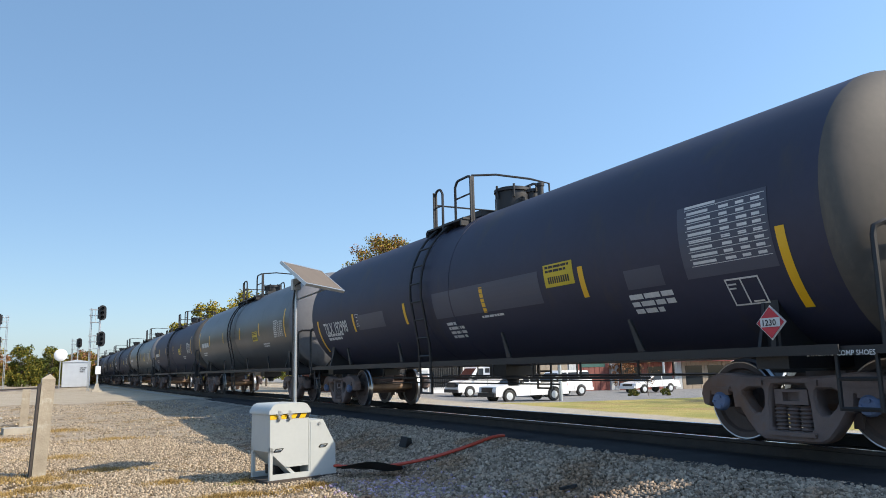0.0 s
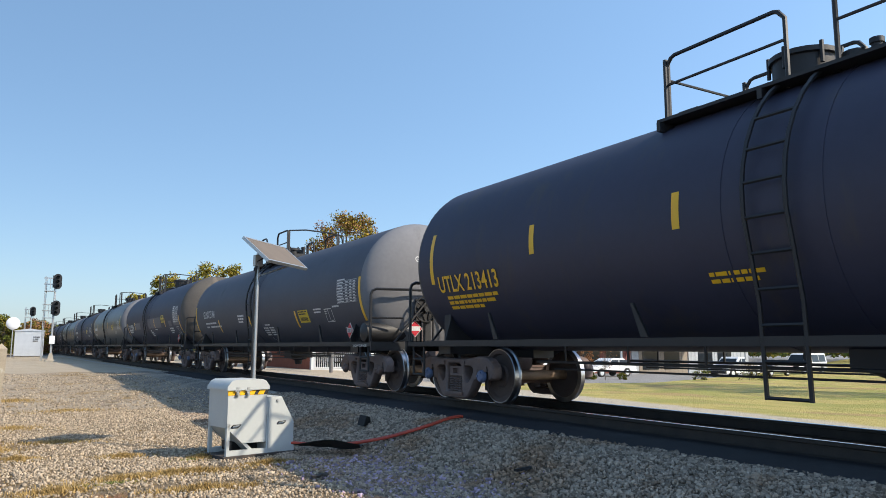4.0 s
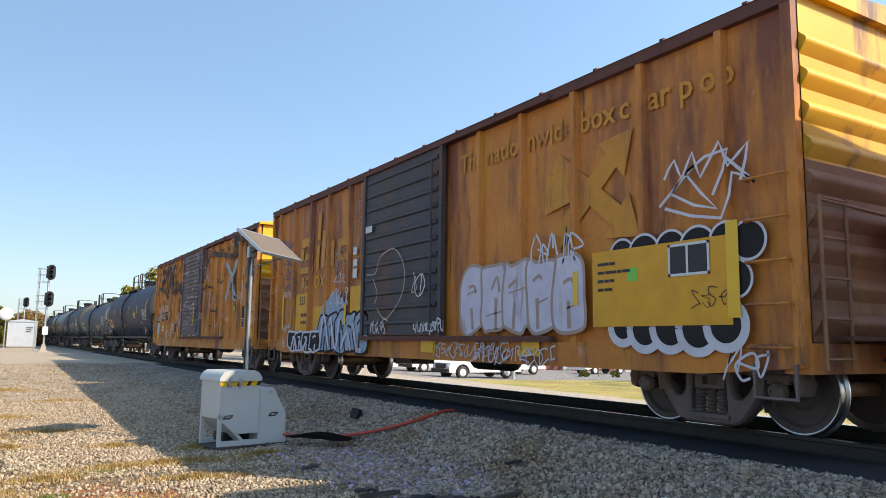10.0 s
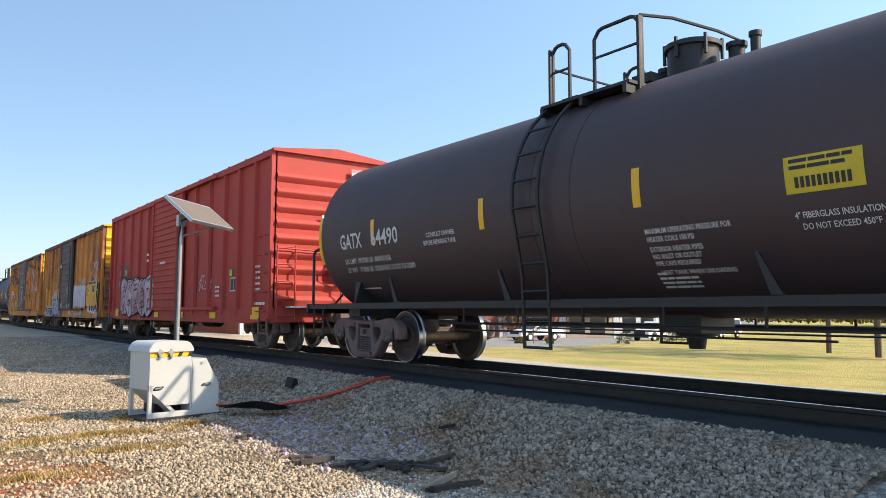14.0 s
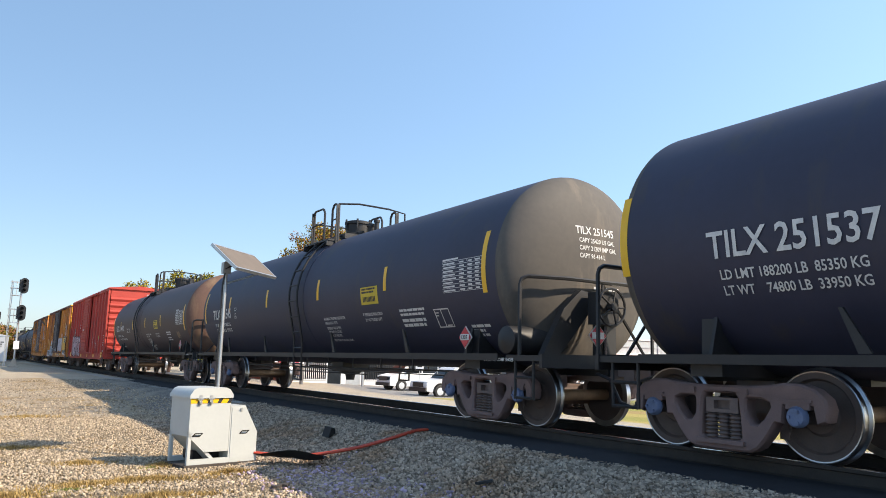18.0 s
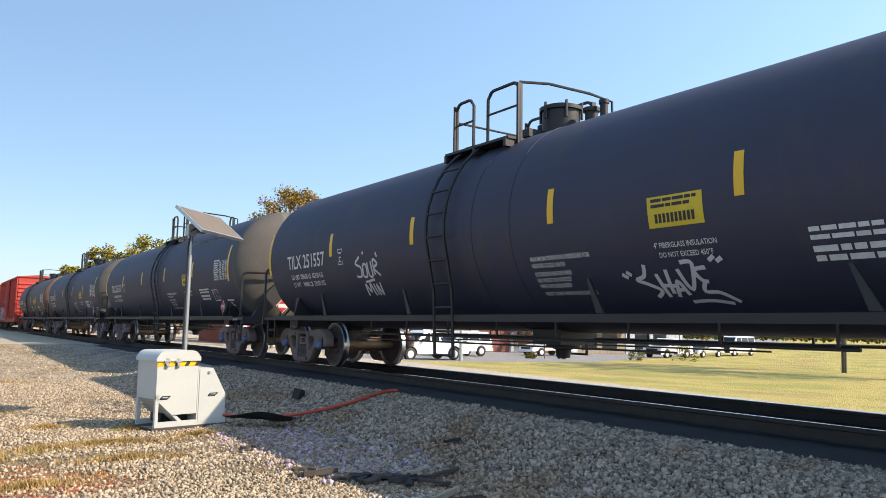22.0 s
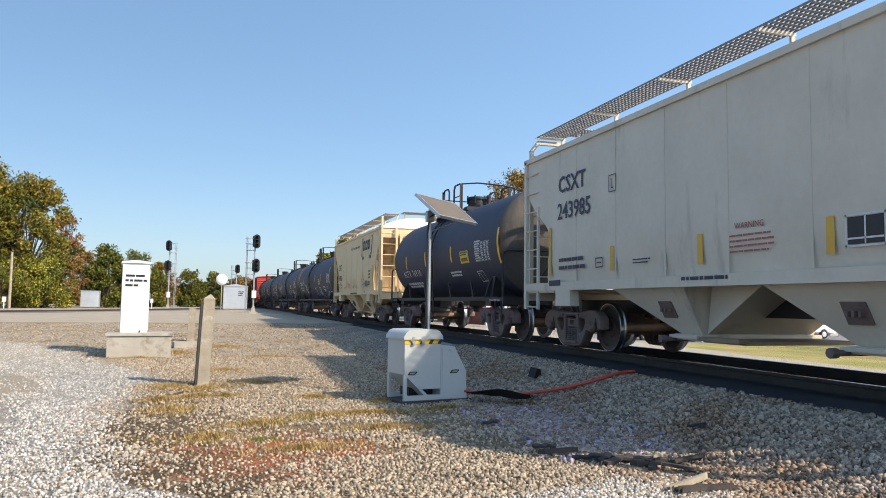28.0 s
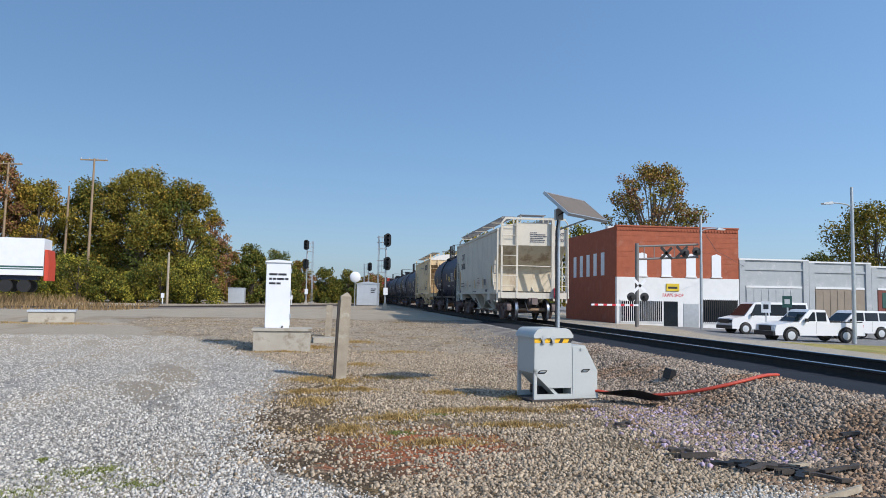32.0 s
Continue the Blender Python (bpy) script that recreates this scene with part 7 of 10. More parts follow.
    painted("panel_mark", Sheet().outline(0, 0.26, 0, 0.13, 0.012).rect(0.05, 0.21, 0.055, 0.075), on_side(-2.2, 1.54, D + 0.004), NAVY, c)
    c = hopper(-188.93, 9.2, 11.7, PALE_GREY, "pale grey covered hopper at the tail of the train", "243985", 3.95, ((2.49, 0.45, 1.0, 0.52), (-1.15, -3.3, -2.25, -2.95)), [(1.26, 0.98), (1.74, 1.1), (2.05, 1.18), (2.21, 1.19), (2.36, 1.12), (2.48, 1.0), (2.76, 0.57), (3.02, 0.28), (3.27, 0.07)], False)
    painted("lettering", Sheet().text("CSXT", 0, 0, 0.45), on_side(4.26, 3.06, D), NAVY, c)
    painted("lettering", Sheet().text("243985", 0, 0, 0.45), on_side(4.3, 2.54, D), NAVY, c)
    painted("boxed_letter", Sheet().outline(0, 0.24, 0, 0.3, 0.015).rect(0.08, 0.1, 0.06, 0.24).rect(0.1, 0.16, 0.06, 0.08), on_side(2.33, 2.81, D), NAVY, c)
    painted("stencil_mark", Sheet().lines(0, 0, (1.0, 1.05), 0.07, 0.08, rng), on_side(4.23, 1.7, D), NAVY, c)
    painted("boxed_letter", Sheet().outline(0, 0.25, 0, 0.18, 0.02).rect(0.05, 0.2, 0.08, 0.1), on_side(2.79, 1.53, D), NAVY, c)
    for y in (4.68, 2.28, -0.08, -2.34, -4.4):
        painted("reflective_stripe", Sheet().rect(0, 0.12, 0, 0.42 if abs(y) < 3.5 else 0.95), on_side(y, 1.46, D), DULL_YELLOW, c)
    painted("warning_mark", Sheet().text("WARNING", 0.1, 0.25, 0.11, 1.0).lines(0, 0.15, (0.75, 0.8, 0.8, 0.72), 0.024, 0.045, rng), on_side(-0.75, 1.63, D), mat("faded_red_stencil", (0.4, 0.13, 0.12), rough=0.6), c, "faded red warning stencil")
    painted("data_panel", Sheet().rect(0, 0.45, 0, 0.29), on_side(-2.63, 1.55, D), BLACK_INK, c)
    painted("panel_mark", Sheet().outline(-0.03, 0.48, -0.03, 0.32, 0.022).rect(0.215, 0.235, 0, 0.29).rect(0, 0.45, 0.05, 0.07), on_side(-2.63, 1.55, D + 0.004), WHITE, c)
    painted("stencil_mark", Sheet().lines(0, 0, (0.5, 0.45), 0.02, 0.03, rng), on_side(1.58, 1.6, D), NAVY, c)
    painted("stencil_mark", Sheet().lines(0, 0, (1.0,), 0.05, 0.03, rng), on_side(0.26, 1.24, 1.576), NAVY, c)
    for y in (4.6, -3.2):
        painted("stencil_panel", Sheet().rect(0, 0.5, 0, 0.11), on_side(y, 1.24, 1.576), NAVY, c)
    for v, w in ((3.82, 0.3), (3.74, 0.7), (3.66, 0.75), (3.58, 0.6), (3.5, 0.7), (3.42, 0.65)):
        painted("stencil_mark", Sheet().lines(0, 0, (w,), 0.03, 0.03, rng), lambda a, b, v=v: (-0.1 + a, -5.85 + 0.04, v + b), NAVY, c)
    painted("lettering", Sheet().text("CSXT", 0, 0, 0.2, 0.9), lambda a, b: (1.0 + a, -5.815, 3.72 + b), NAVY, c)
    painted("lettering", Sheet().text("243985", 0, 0, 0.2, 0.8), lambda a, b: (0.95 + a, -5.815, 3.47 + b), NAVY, c)
    for x in (-0.55, 0.25, 0.75):
        part("end_stiffener", Geo().prism([(-5.15, 1.26), (-4.8, 1.26), (-4.78, 1.52)], "x", x - 0.012, x + 0.012), PALE_GREY, c)
    # marker flag and tail device hung on the rear coupler
    part("rear_marker", Geo().box(0.93, 1.08, -6.1, -5.98, 0.98, 1.42).box(0.96, 1.05, -6.14, -6.1, 1.02, 1.12), RED, c, "red end-of-train marker")


build_hoppers()


# ---- yard things ----
BOX_GREY = mat("lubricator_grey_paint", (0.50, 0.52, 0.50), (0.44, 0.46, 0.45), rough=0.45, scale=2, fine=20, bump=0.05, wear=(0.38, 0.38, 0.35), wear_at=0.68, streak=True)
WOOD_DARK = mat("dark_old_timber", (0.08, 0.065, 0.055), (0.04, 0.034, 0.03), rough=0.9, scale=6, fine=50, bump=0.6)
GALV = mat("galvanised_steel", (0.55, 0.57, 0.58), (0.42, 0.44, 0.45), rough=0.4, metal=0.7, scale=5)
ALU = mat("aluminium_cabinet", (0.62, 0.64, 0.66), (0.52, 0.54, 0.56), rough=0.42, metal=0.55, scale=2, fine=20)
PANEL_FACE = mat("dusty_panel_face", (0.16, 0.13, 0.105), (0.12, 0.098, 0.08), rough=0.8, scale=4, fine=40, bump=0.03)
RED_HOSE = mat("red_rubber_hose", (0.55, 0.07, 0.03), (0.36, 0.04, 0.022), rough=0.5)
RUBBER = mat("black_rubber", (0.015, 0.015, 0.016), rough=0.65, fine=30, bump=0.4)
POST_WOOD = mat("weathered_grey_post", (0.42, 0.36, 0.27), (0.27, 0.22, 0.16), rough=0.9, scale=5, fine=40, bump=0.7, wear=(0.5, 0.46, 0.38), wear_at=0.6, wear_scale=3)
CONCRETE = mat("weathered_concrete", (0.46, 0.42, 0.35), (0.35, 0.31, 0.25), rough=0.9, scale=3, fine=40, bump=0.4, wear=(0.25, 0.21, 0.15), wear_at=0.6, wear_scale=2.5)
WHITE_PAINT = mat("white_enamel", (0.78, 0.79, 0.81), (0.70, 0.71, 0.73), rough=0.4, scale=2, bump=0.03, wear=(0.6, 0.58, 0.55), wear_at=0.7, streak=True)
SIGNAL_BLACK = mat("signal_black", (0.012, 0.012, 0.014), rough=0.5)


def build_lubricator():
    at = pose(2.78, 10.52, -0.025, 0, 0, 11.1)
    b = thing("rail_lubricator", "pale grey rail lubricator cabinet with hazard stripe", "lubricator cabinet", at=at)
    part("base_slab", Geo().box(-0.06, 1.1, -0.06, 0.66, -0.03, 0.06), WOOD_DARK, b, "dark timber base")
    part("skid_rail", Geo().box(0, 1.06, 0.0, 0.05, 0.06, 0.13).box(0, 1.06, 0.55, 0.6, 0.06, 0.13), BOX_GREY, b)
    for y in (0.0, 0.55):
        part("leg", Geo().box(0.0, 0.045, y, y + 0.05, 0.13, 0.5), BOX_GREY, b)
    g = Geo().prism([(0, 0.44), (0.24, 0.22), (0.6, 0.22), (0.6, 0.96), (0, 0.96)], "y", 0.0, 0.6)
    part("grease_hopper", g, BOX_GREY, b)
    part("hopper_chute", Geo().prism([(0.03, 0.42), (0.09, 0.42), (0.42, 0.11), (0.36, 0.11)], "y", 0.02, 0.58), BOX_GREY, b)
    # black block put in for the shade in the hollow below the hopper
    part("inner_pan", Geo().box(0.2, 0.6, 0.25, 0.56, 0.1, 0.22), SIGNAL_BLACK, b)
    g = Geo().prism([(-0.025, 0.955), (-0.025, 1.0), (0.03, 1.075), (0.09, 1.1), (0.51, 1.1), (0.57, 1.075), (0.625, 1.0), (0.625, 0.955)], "y", -0.025, 0.625)
    part("lid", g, BOX_GREY, b)
    part("hazard_stripe", Geo().box(-0.004, 0.6, -0.004, 0.0, 0.885, 0.95), YELLOW, b)
    for i in range(4):
        x = 0.09 + 0.15 * i
        part("black_chevron", Geo().prism([(x, 0.887), (x + 0.055, 0.887), (x + 0.09, 0.948), (x + 0.035, 0.948)], "y", -0.007, -0.004), BLACK_INK, b)
    for x in (0.13, 0.29):
        part("latch", Geo().box(x - 0.02, x + 0.02, -0.03, 0.0, 0.87, 1.0).box(x - 0.045, x + 0.045, -0.035, -0.01, 0.94, 0.965).cyl((x, -0.03, 0.9), (x, -0.045, 0.9), 0.02, n=8), GALV, b)
    g = Geo().prism([(0.606, 0.08), (0.606, 0.845), (0.84, 0.845), (1.05, 0.47), (1.05, 0.08)], "y", 0.004, 0.596)
    part("pump_cabinet", g, BOX_GREY, b)
    part("cabinet_door", Geo().prism([(0.63, 0.1), (0.63, 0.82), (0.83, 0.82), (1.03, 0.46), (1.03, 0.1)], "y", -0.004, 0.004), BOX_GREY, b)
    for x, z in ((0.12, 0.46), (0.83, 0.47)):
        part("pull_handle", Geo().tube([(x - 0.06, 0.0, z - 0.02), (x - 0.04, -0.03, z + 0.02), (x + 0.07, -0.03, z + 0.02), (x + 0.04, 0.0, z - 0.02), (x - 0.06, 0.0, z - 0.02)], 0.008, 5), SIGNAL_BLACK, b)
    part("gland", Geo().cyl((0.77, -0.02, 0.79), (0.77, 0.01, 0.79), 0.022, n=10), GALV, b)


def build_solar():
    s = thing("solar_panel_mast", "tilted solar panel on a galvanised pole behind the cabinet", "solar panel", at=pose(3.37, 11.32, 0))
    part("pole", Geo().cyl((0, 0, 0), (0, 0, 2.98), 0.027, n=14), GALV, s)
    part("conduit", Geo().tube([(-0.045, -0.02, 1.0), (-0.045, -0.02, 2.6), (-0.02, -0.05, 2.85), (0.1, -0.08, 2.92)], 0.014), SIGNAL_BLACK, s)
    away = Vector((0.73, 0.68, 0))
    down = Vector((0.52, -0.56, -0.643))
    n = away.cross(down)
    n = -n if n.z < 0 else n
    m = Matrix((away, down, n)).transposed().to_4x4()
    m.translation = (0.29, 0.0, 2.99)
    part("solar_panel", Geo().box(-0.62, 0.62, -0.27, 0.27, -0.02, 0.018, m), PANEL_FACE, s, "dusty brown panel face")
    g = Geo()
    for x0, x1, y0, y1 in ((-0.64, 0.64, -0.29, -0.265), (-0.64, 0.64, 0.265, 0.29), (-0.64, -0.615, -0.265, 0.265), (0.615, 0.64, -0.265, 0.265)):
        g.box(x0, x1, y0, y1, -0.026, 0.022, m)
    part("panel_frame", g, GALV, s, "bright aluminium rim")
    part("tilt_strut", Geo().tube([(0.0, 0.0, 2.62), m @ Vector((0.1, 0.25, -0.03))], 0.014), GALV, s)
    part("mount_bracket", Geo().box(-0.06, 0.06, -0.06, 0.06, 2.78, 2.95), GALV, s)


def build_hoses():
    a = [(3.78, 10.72, 0.1), (4.1, 10.5, 0.07), (4.45, 10.22, 0.09), (4.9, 9.92, 0.18), (5.26, 9.74, 0.28), (5.6, 9.72, 0.36), (6.0, 9.86, 0.42), (6.3, 10.0, 0.42)]
    for dx, dy in ((0, 0), (0.02, 0.07)):
        q = smooth_path([(x + dx, y + dy, z) for x, y, z in a], 5)
        tagged(part("grease_hose", Geo().tube([(v[0], v[1], v[2] + 0.04) for v in q], 0.019, 8), RED_HOSE), "red rubber grease hose running to the rail", "hose", "hoses to the rail")
    g = Geo()
    q = []
    for i in range(13):
        x = 0.95 * i / 12
        for k in range(4):
            q.append((x, 0.36 * k / 3 + 0.05 * math.sin(5 * x), 0.03 + 0.06 * math.sin(3 * x + k) ** 2 + (0.1 if k == 0 else 0.02)))
    g.add(q, [(4 * i + k, 4 * i + k + 1, 4 * i + k + 5, 4 * i + k + 4) for i in range(12) for k in range(3)])
    tagged(part("rubber_flap", g, RUBBER, at=pose(3.62, 10.2, 0.06, 0, 0, -34)), "crumpled strip of black rubber on the gravel", "rubber strip")
    tagged(part("rubber_block", Geo().prism([(-0.16, 0), (0.13, 0), (0.02, 0.14), (-0.12, 0.16)], "y", -0.06, 0.06), RUBBER, at=pose(5.25, 11.35, 0.27, 12, 0, 40)), "black rubber wedge lying on the ballast", "wedge")


def build_post():
    p = thing("wooden_post", "leaning weathered post with a dark plank fixed to it", "post", at=pose(-0.05, 13.43, 0, 0, 2.4, 6))
    g = Geo().prism([(-0.095, -0.08), (0.095, -0.08), (0.095, 0.08), (-0.095, 0.08)], "z", -0.2, 1.5)
    g.add([(-0.095, -0.08, 1.5), (0.095, -0.08, 1.5), (0.095, 0.08, 1.5), (-0.095, 0.08, 1.5), (0.02, 0, 1.58)], [(0, 1, 4), (1, 2, 4), (2, 3, 4), (3, 0, 4)])
    part("post", g, POST_WOOD, p)
    part("plank", Geo().box(-0.135, -0.098, -0.07, 0.09, -0.1, 1.42), WOOD_DARK, p)
    q = thing("wooden_post", "short weathered post farther back", "post", at=pose(-0.55, 24.6, 0.16, 0, 2, 0))
    part("post", Geo().prism([(-0.1, -0.09), (0.1, -0.09), (0.1, 0.09), (-0.1, 0.09)], "z", -0.2, 1.05), POST_WOOD, q)


def build_crossing_cabinet():
    b = tagged(part("cabinet_plinth", Geo().prism([(-0.72, -0.5), (0.72, -0.5), (0.72, 0.55), (-0.72, 0.55)], "z", -0.2, 0.5).prism([(-0.76, -0.54), (0.76, -0.54), (0.76, 0.59), (-0.76, 0.59)], "z", 0.5, 0.56), CONCRETE, at=pose(-1.62, 19.75, 0.09, 0, 0, 4)), "stained concrete plinth under the white cabinet", "plinth")
    c = thing("signal_cabinet", "tall white metal signal cabinet on a concrete plinth", "cabinet", at=pose(-2.08, 19.75, 0.65, 0, 0, 7))
    part("cabinet_body", Geo().box(0, 0.62, 0, 0.75, 0, 1.72), WHITE_PAINT, c)
    part("cabinet_roof", Geo().prism([(-0.03, 1.72), (0.65, 1.72), (0.65, 1.76), (0.31, 1.8), (-0.03, 1.76)], "y", -0.04, 0.79), WHITE_PAINT, c)
    part("cabinet_door", Geo().box(0.62, 0.635, 0.04, 0.71, 0.06, 1.66), WHITE_PAINT, c)
    for z in (0.25, 0.85, 1.45):
        part("hinge", Geo().box(0.63, 0.66, 0.0, 0.06, z, z + 0.12), GALV, c)
    part("door_handle", Geo().box(0.635, 0.68, 0.55, 0.6, 0.8, 1.0), GALV, c)
    rng = random.Random(2)
    for i, w in enumerate((0.46, 0.5, 0.3)):
        painted("stencil_mark", Sheet().lines(0, 0, (w,), 0.055, 0.05, rng), lambda a, v, i=i: (0.07 + a, -0.004, 1.38 - 0.12 * i + v), BLACK_INK, c)
    part("conduit", Geo().tube([(0.45, -0.03, 0.05), (0.42, -0.05, -0.02), (0.36, -0.2, -0.06), (0.33, -0.34, -0.1), (0.32, -0.36, -0.5)], 0.02), SIGNAL_BLACK, c)
    tagged(part("concrete_block", Geo().prism([(-0.5, -0.3), (0.5, -0.3), (0.46, 0.3), (-0.5, 0.3)], "z", -0.15, 0.16), CONCRETE, at=pose(-0.45, 22.3, 0.12, 0, 0, 8)), "low concrete block in the grass", "block")


def signal_mast(x, y, z, heads, side, tall, label):
    s = thing("railway_signal", label, "railway signal", "railway signals", at=pose(x, y, z))
    part("mast", Geo().cyl((0, 0, 0), (0, 0, tall), 0.075, n=12), GALV, s)
    part("foundation", Geo().box(-0.35, 0.35, -0.35, 0.35, -0.3, 0.12).prism([(-0.22, 0.12), (0.22, 0.12), (0.1, 0.6), (-0.1, 0.6)], "y", -0.15, 0.15), CONCRETE, s)
    part("junction_box", Geo().box(-0.16, 0.2, -0.25, -0.05, 1.3, 1.9), WHITE_PAINT, s)
    for k in (-1, 1):
        part("ladder_rail", Geo().cyl((side * 0.62 + k * 0.05, 0.2 * k, 0.05), (side * 0.62 + k * 0.05, 0.2 * k, tall + 0.1), 0.03, n=6), GALV, s)
    z2 = 0.4
    while z2 < tall:
        part("ladder_rung", Geo().cyl((side * 0.62 - 0.05, -0.2, z2), (side * 0.62 + 0.05, 0.2, z2), 0.018, n=5), GALV, s)
        z2 += 0.4
    for hz in heads:
        a, b = sorted((0.0, side * 0.7))
        part("cage_platform", Geo().box(a, b, -0.3, 0.3, hz - 0.75, hz - 0.7), GALV, s)
        for zz in (hz - 0.2, hz + 0.25):
            part("cage_rail", Geo().tube([(0, -0.3, zz), (side * 0.75, -0.3, zz), (side * 0.75, 0.3, zz), (0, 0.3, zz)], 0.022, 5), GALV, s)
        part("cage_post", Geo().cyl((side * 0.35, -0.3, hz - 0.72), (side * 0.35, -0.3, hz + 0.3), 0.02, n=5), GALV, s)
        ring = [(0.29 * math.cos(a), 0.30 * math.sin(a) + (0.28 if math.sin(a) > 0 else -0.28)) for a in [2 * math.pi * i / 24 for i in range(24)]]
        h = part("signal_head", Geo().prism([(p, hz + q) for p, q in ring], "y", -0.32, -0.26), SIGNAL_BLACK, s, "black oval target with three lenses", at=pose(-side * 0.12, 0, 0))
        for k in (-0.33, 0.0, 0.33):
            part("hood", Geo().lathe([(0.11, 0.0), (0.115, -0.26)], (0, -0.32, hz + k), "y", 12, False), SIGNAL_BLACK, h)
            part("lens", Geo().lathe([(0.1, 0), (0.06, -0.03)], (0, -0.325, hz + k), "y", 12), SIGNAL_BLACK, h)
        part("head_back", Geo().box(-0.2, 0.2, -0.26, -0.06, hz - 0.45, hz + 0.45), SIGNAL_BLACK, s)


def build_signals():
    signal_mast(3.3, 62.5, 0.42, (3.95, 5.95), -1, 6.2, "two-headed railway signal on a galvanised mast beside the track")
    signal_mast(-4.45, 84, 0.42, (4.7, 6.85), 1, 7.2, "far two-headed railway signal with ladder cage")
    signal_mast(3.0, 100, 0.42, (5.2,), -1, 5.6, "small far single-headed railway signal")
    b = thing("equipment_bungalow", "silver metal trackside equipment bungalow", "equipment hut", at=pose(1.25, 86, 0.42))
    part("hut_body", Geo().box(0, 2.6, 0, 2.2, 0.15, 2.65), ALU, b)
    part("hut_roof", Geo().prism([(-0.08, 2.65), (2.68, 2.65), (2.68, 2.7), (1.3, 2.9), (-0.08, 2.7)], "y", -0.1, 2.3), ALU, b)
    part("hut_skid", Geo().box(0.1, 2.5, 0.1, 2.1, -0.1, 0.15), CONCRETE, b)
    part("hut_door", Geo().box(0.75, 1.75, -0.02, 0.0, 0.25, 2.4), ALU, b)
    for i in range(3):
        painted("stencil_mark", Sheet().lines(0, 0, (0.7 - 0.1 * i,), 0.1, 0.1, random.Random(i)), lambda a, v, i=i: (1.6 + a * 0.9, -0.025, 2.0 - 0.2 * i + v), BLACK_INK, b)
    d = thing("round_sign", "white round disc sign on a post", "sign", at=pose(1.0, 84.5, 0.42))
    part("disc", Geo().lathe([(0.02, -0.14), (0.35, -0.1), (0.6, -0.0), (0.62, 0.03), (0.3, -0.03), (0.02, -0.06)], (0, -0.1, 3.35), "y", 28), WHITE_PAINT, d)
    part("post", Geo().cyl((0, 0, 0), (0, 0, 3.4), 0.05, n=8), GALV, d)
    c = thing("relay_cabinet", "low silver relay cabinet near the trees", "cabinet", at=pose(-14.2, 92, 0.42))
    part("cabinet_body", Geo().box(0, 1.9, 0, 1.2, 0.1, 1.9), ALU, c)
    part("cabinet_lid", Geo().box(-0.05, 1.95, -0.05, 1.25, 1.9, 1.98), ALU, c)
    part("cabinet_door", Geo().box(0.95, 1.8, -0.02, 0, 0.2, 1.8), ALU, c)
    v = thing("concrete_vault", "grey concrete utility vault in dry grass", "utility vault", at=pose(-12.45, 31.0, 0.22, 0, 0, 17))
    part("vault_body", Geo().box(0, 1.65, 0, 1.3, -0.2, 0.48), CONCRETE, v)
    part("vault_lid", Geo().box(-0.05, 1.7, -0.05, 1.35, 0.48, 0.56), ALU, v)
    for x, y in ((-6.5, 90), (-9.0, 95), (0.2, 92), (-19, 80)):
        m = thing("switch_stand", "small white marker stand by the tracks", "track marker", "track markers", at=pose(x, y, 0.42))
        part("stand_post", Geo().cyl((0, 0, 0), (0, 0, 0.7), 0.05, n=8), WHITE_PAINT, m)
        part("stand_head", Geo().box(-0.15, 0.15, -0.1, 0.1, 0.65, 1.15), WHITE_PAINT, m)


def build_second_track():
    """The line that crosses behind the road."""
    t = thing("crossing_track", "second railway line beyond the road", "railway track", at=pose(0, 0, 0))
    pts = [(-70, 33), (-40, 41), (-21, 51), (-10, 67), (-1.5, 88), (5, 110), (12, 140)]
    q = smooth_path(pts, 8)
    for off in (-0.75, 0.75):
        line = []
        for i, p in enumerate(q):
            d = (q[min(i + 1, len(q) - 1)] - q[max(i - 1, 0)]).normalized()
            line.append((p.x - d.y * off, p.y + d.x * off, 0.5))
        part("rail", Geo().tube(line, 0.07, 6), RAIL_STEEL, t)
    bed = Geo()
    v = []
    for i, p in enumerate(q):
        d = (q[min(i + 1, len(q) - 1)] - q[max(i - 1, 0)]).normalized()
        for off, z in ((-2.6, 0.40), (-1.5, 0.47), (1.5, 0.47), (2.6, 0.40)):
            v.append((p.x - d.y * off, p.y + d.x * off, z))
    bed.add(v, [(4 * i + k, 4 * i + k + 1, 4 * i + k + 5, 4 * i + k + 4) for i in range(len(q) - 1) for k in range(3)])
    part("ballast_bed", bed, mat("brown_ballast", (0.24, 0.19, 0.15), (0.14, 0.11, 0.09), rough=0.95, scale=4, fine=25, bump=0.8), t)
    tagged(t, kind="structure")


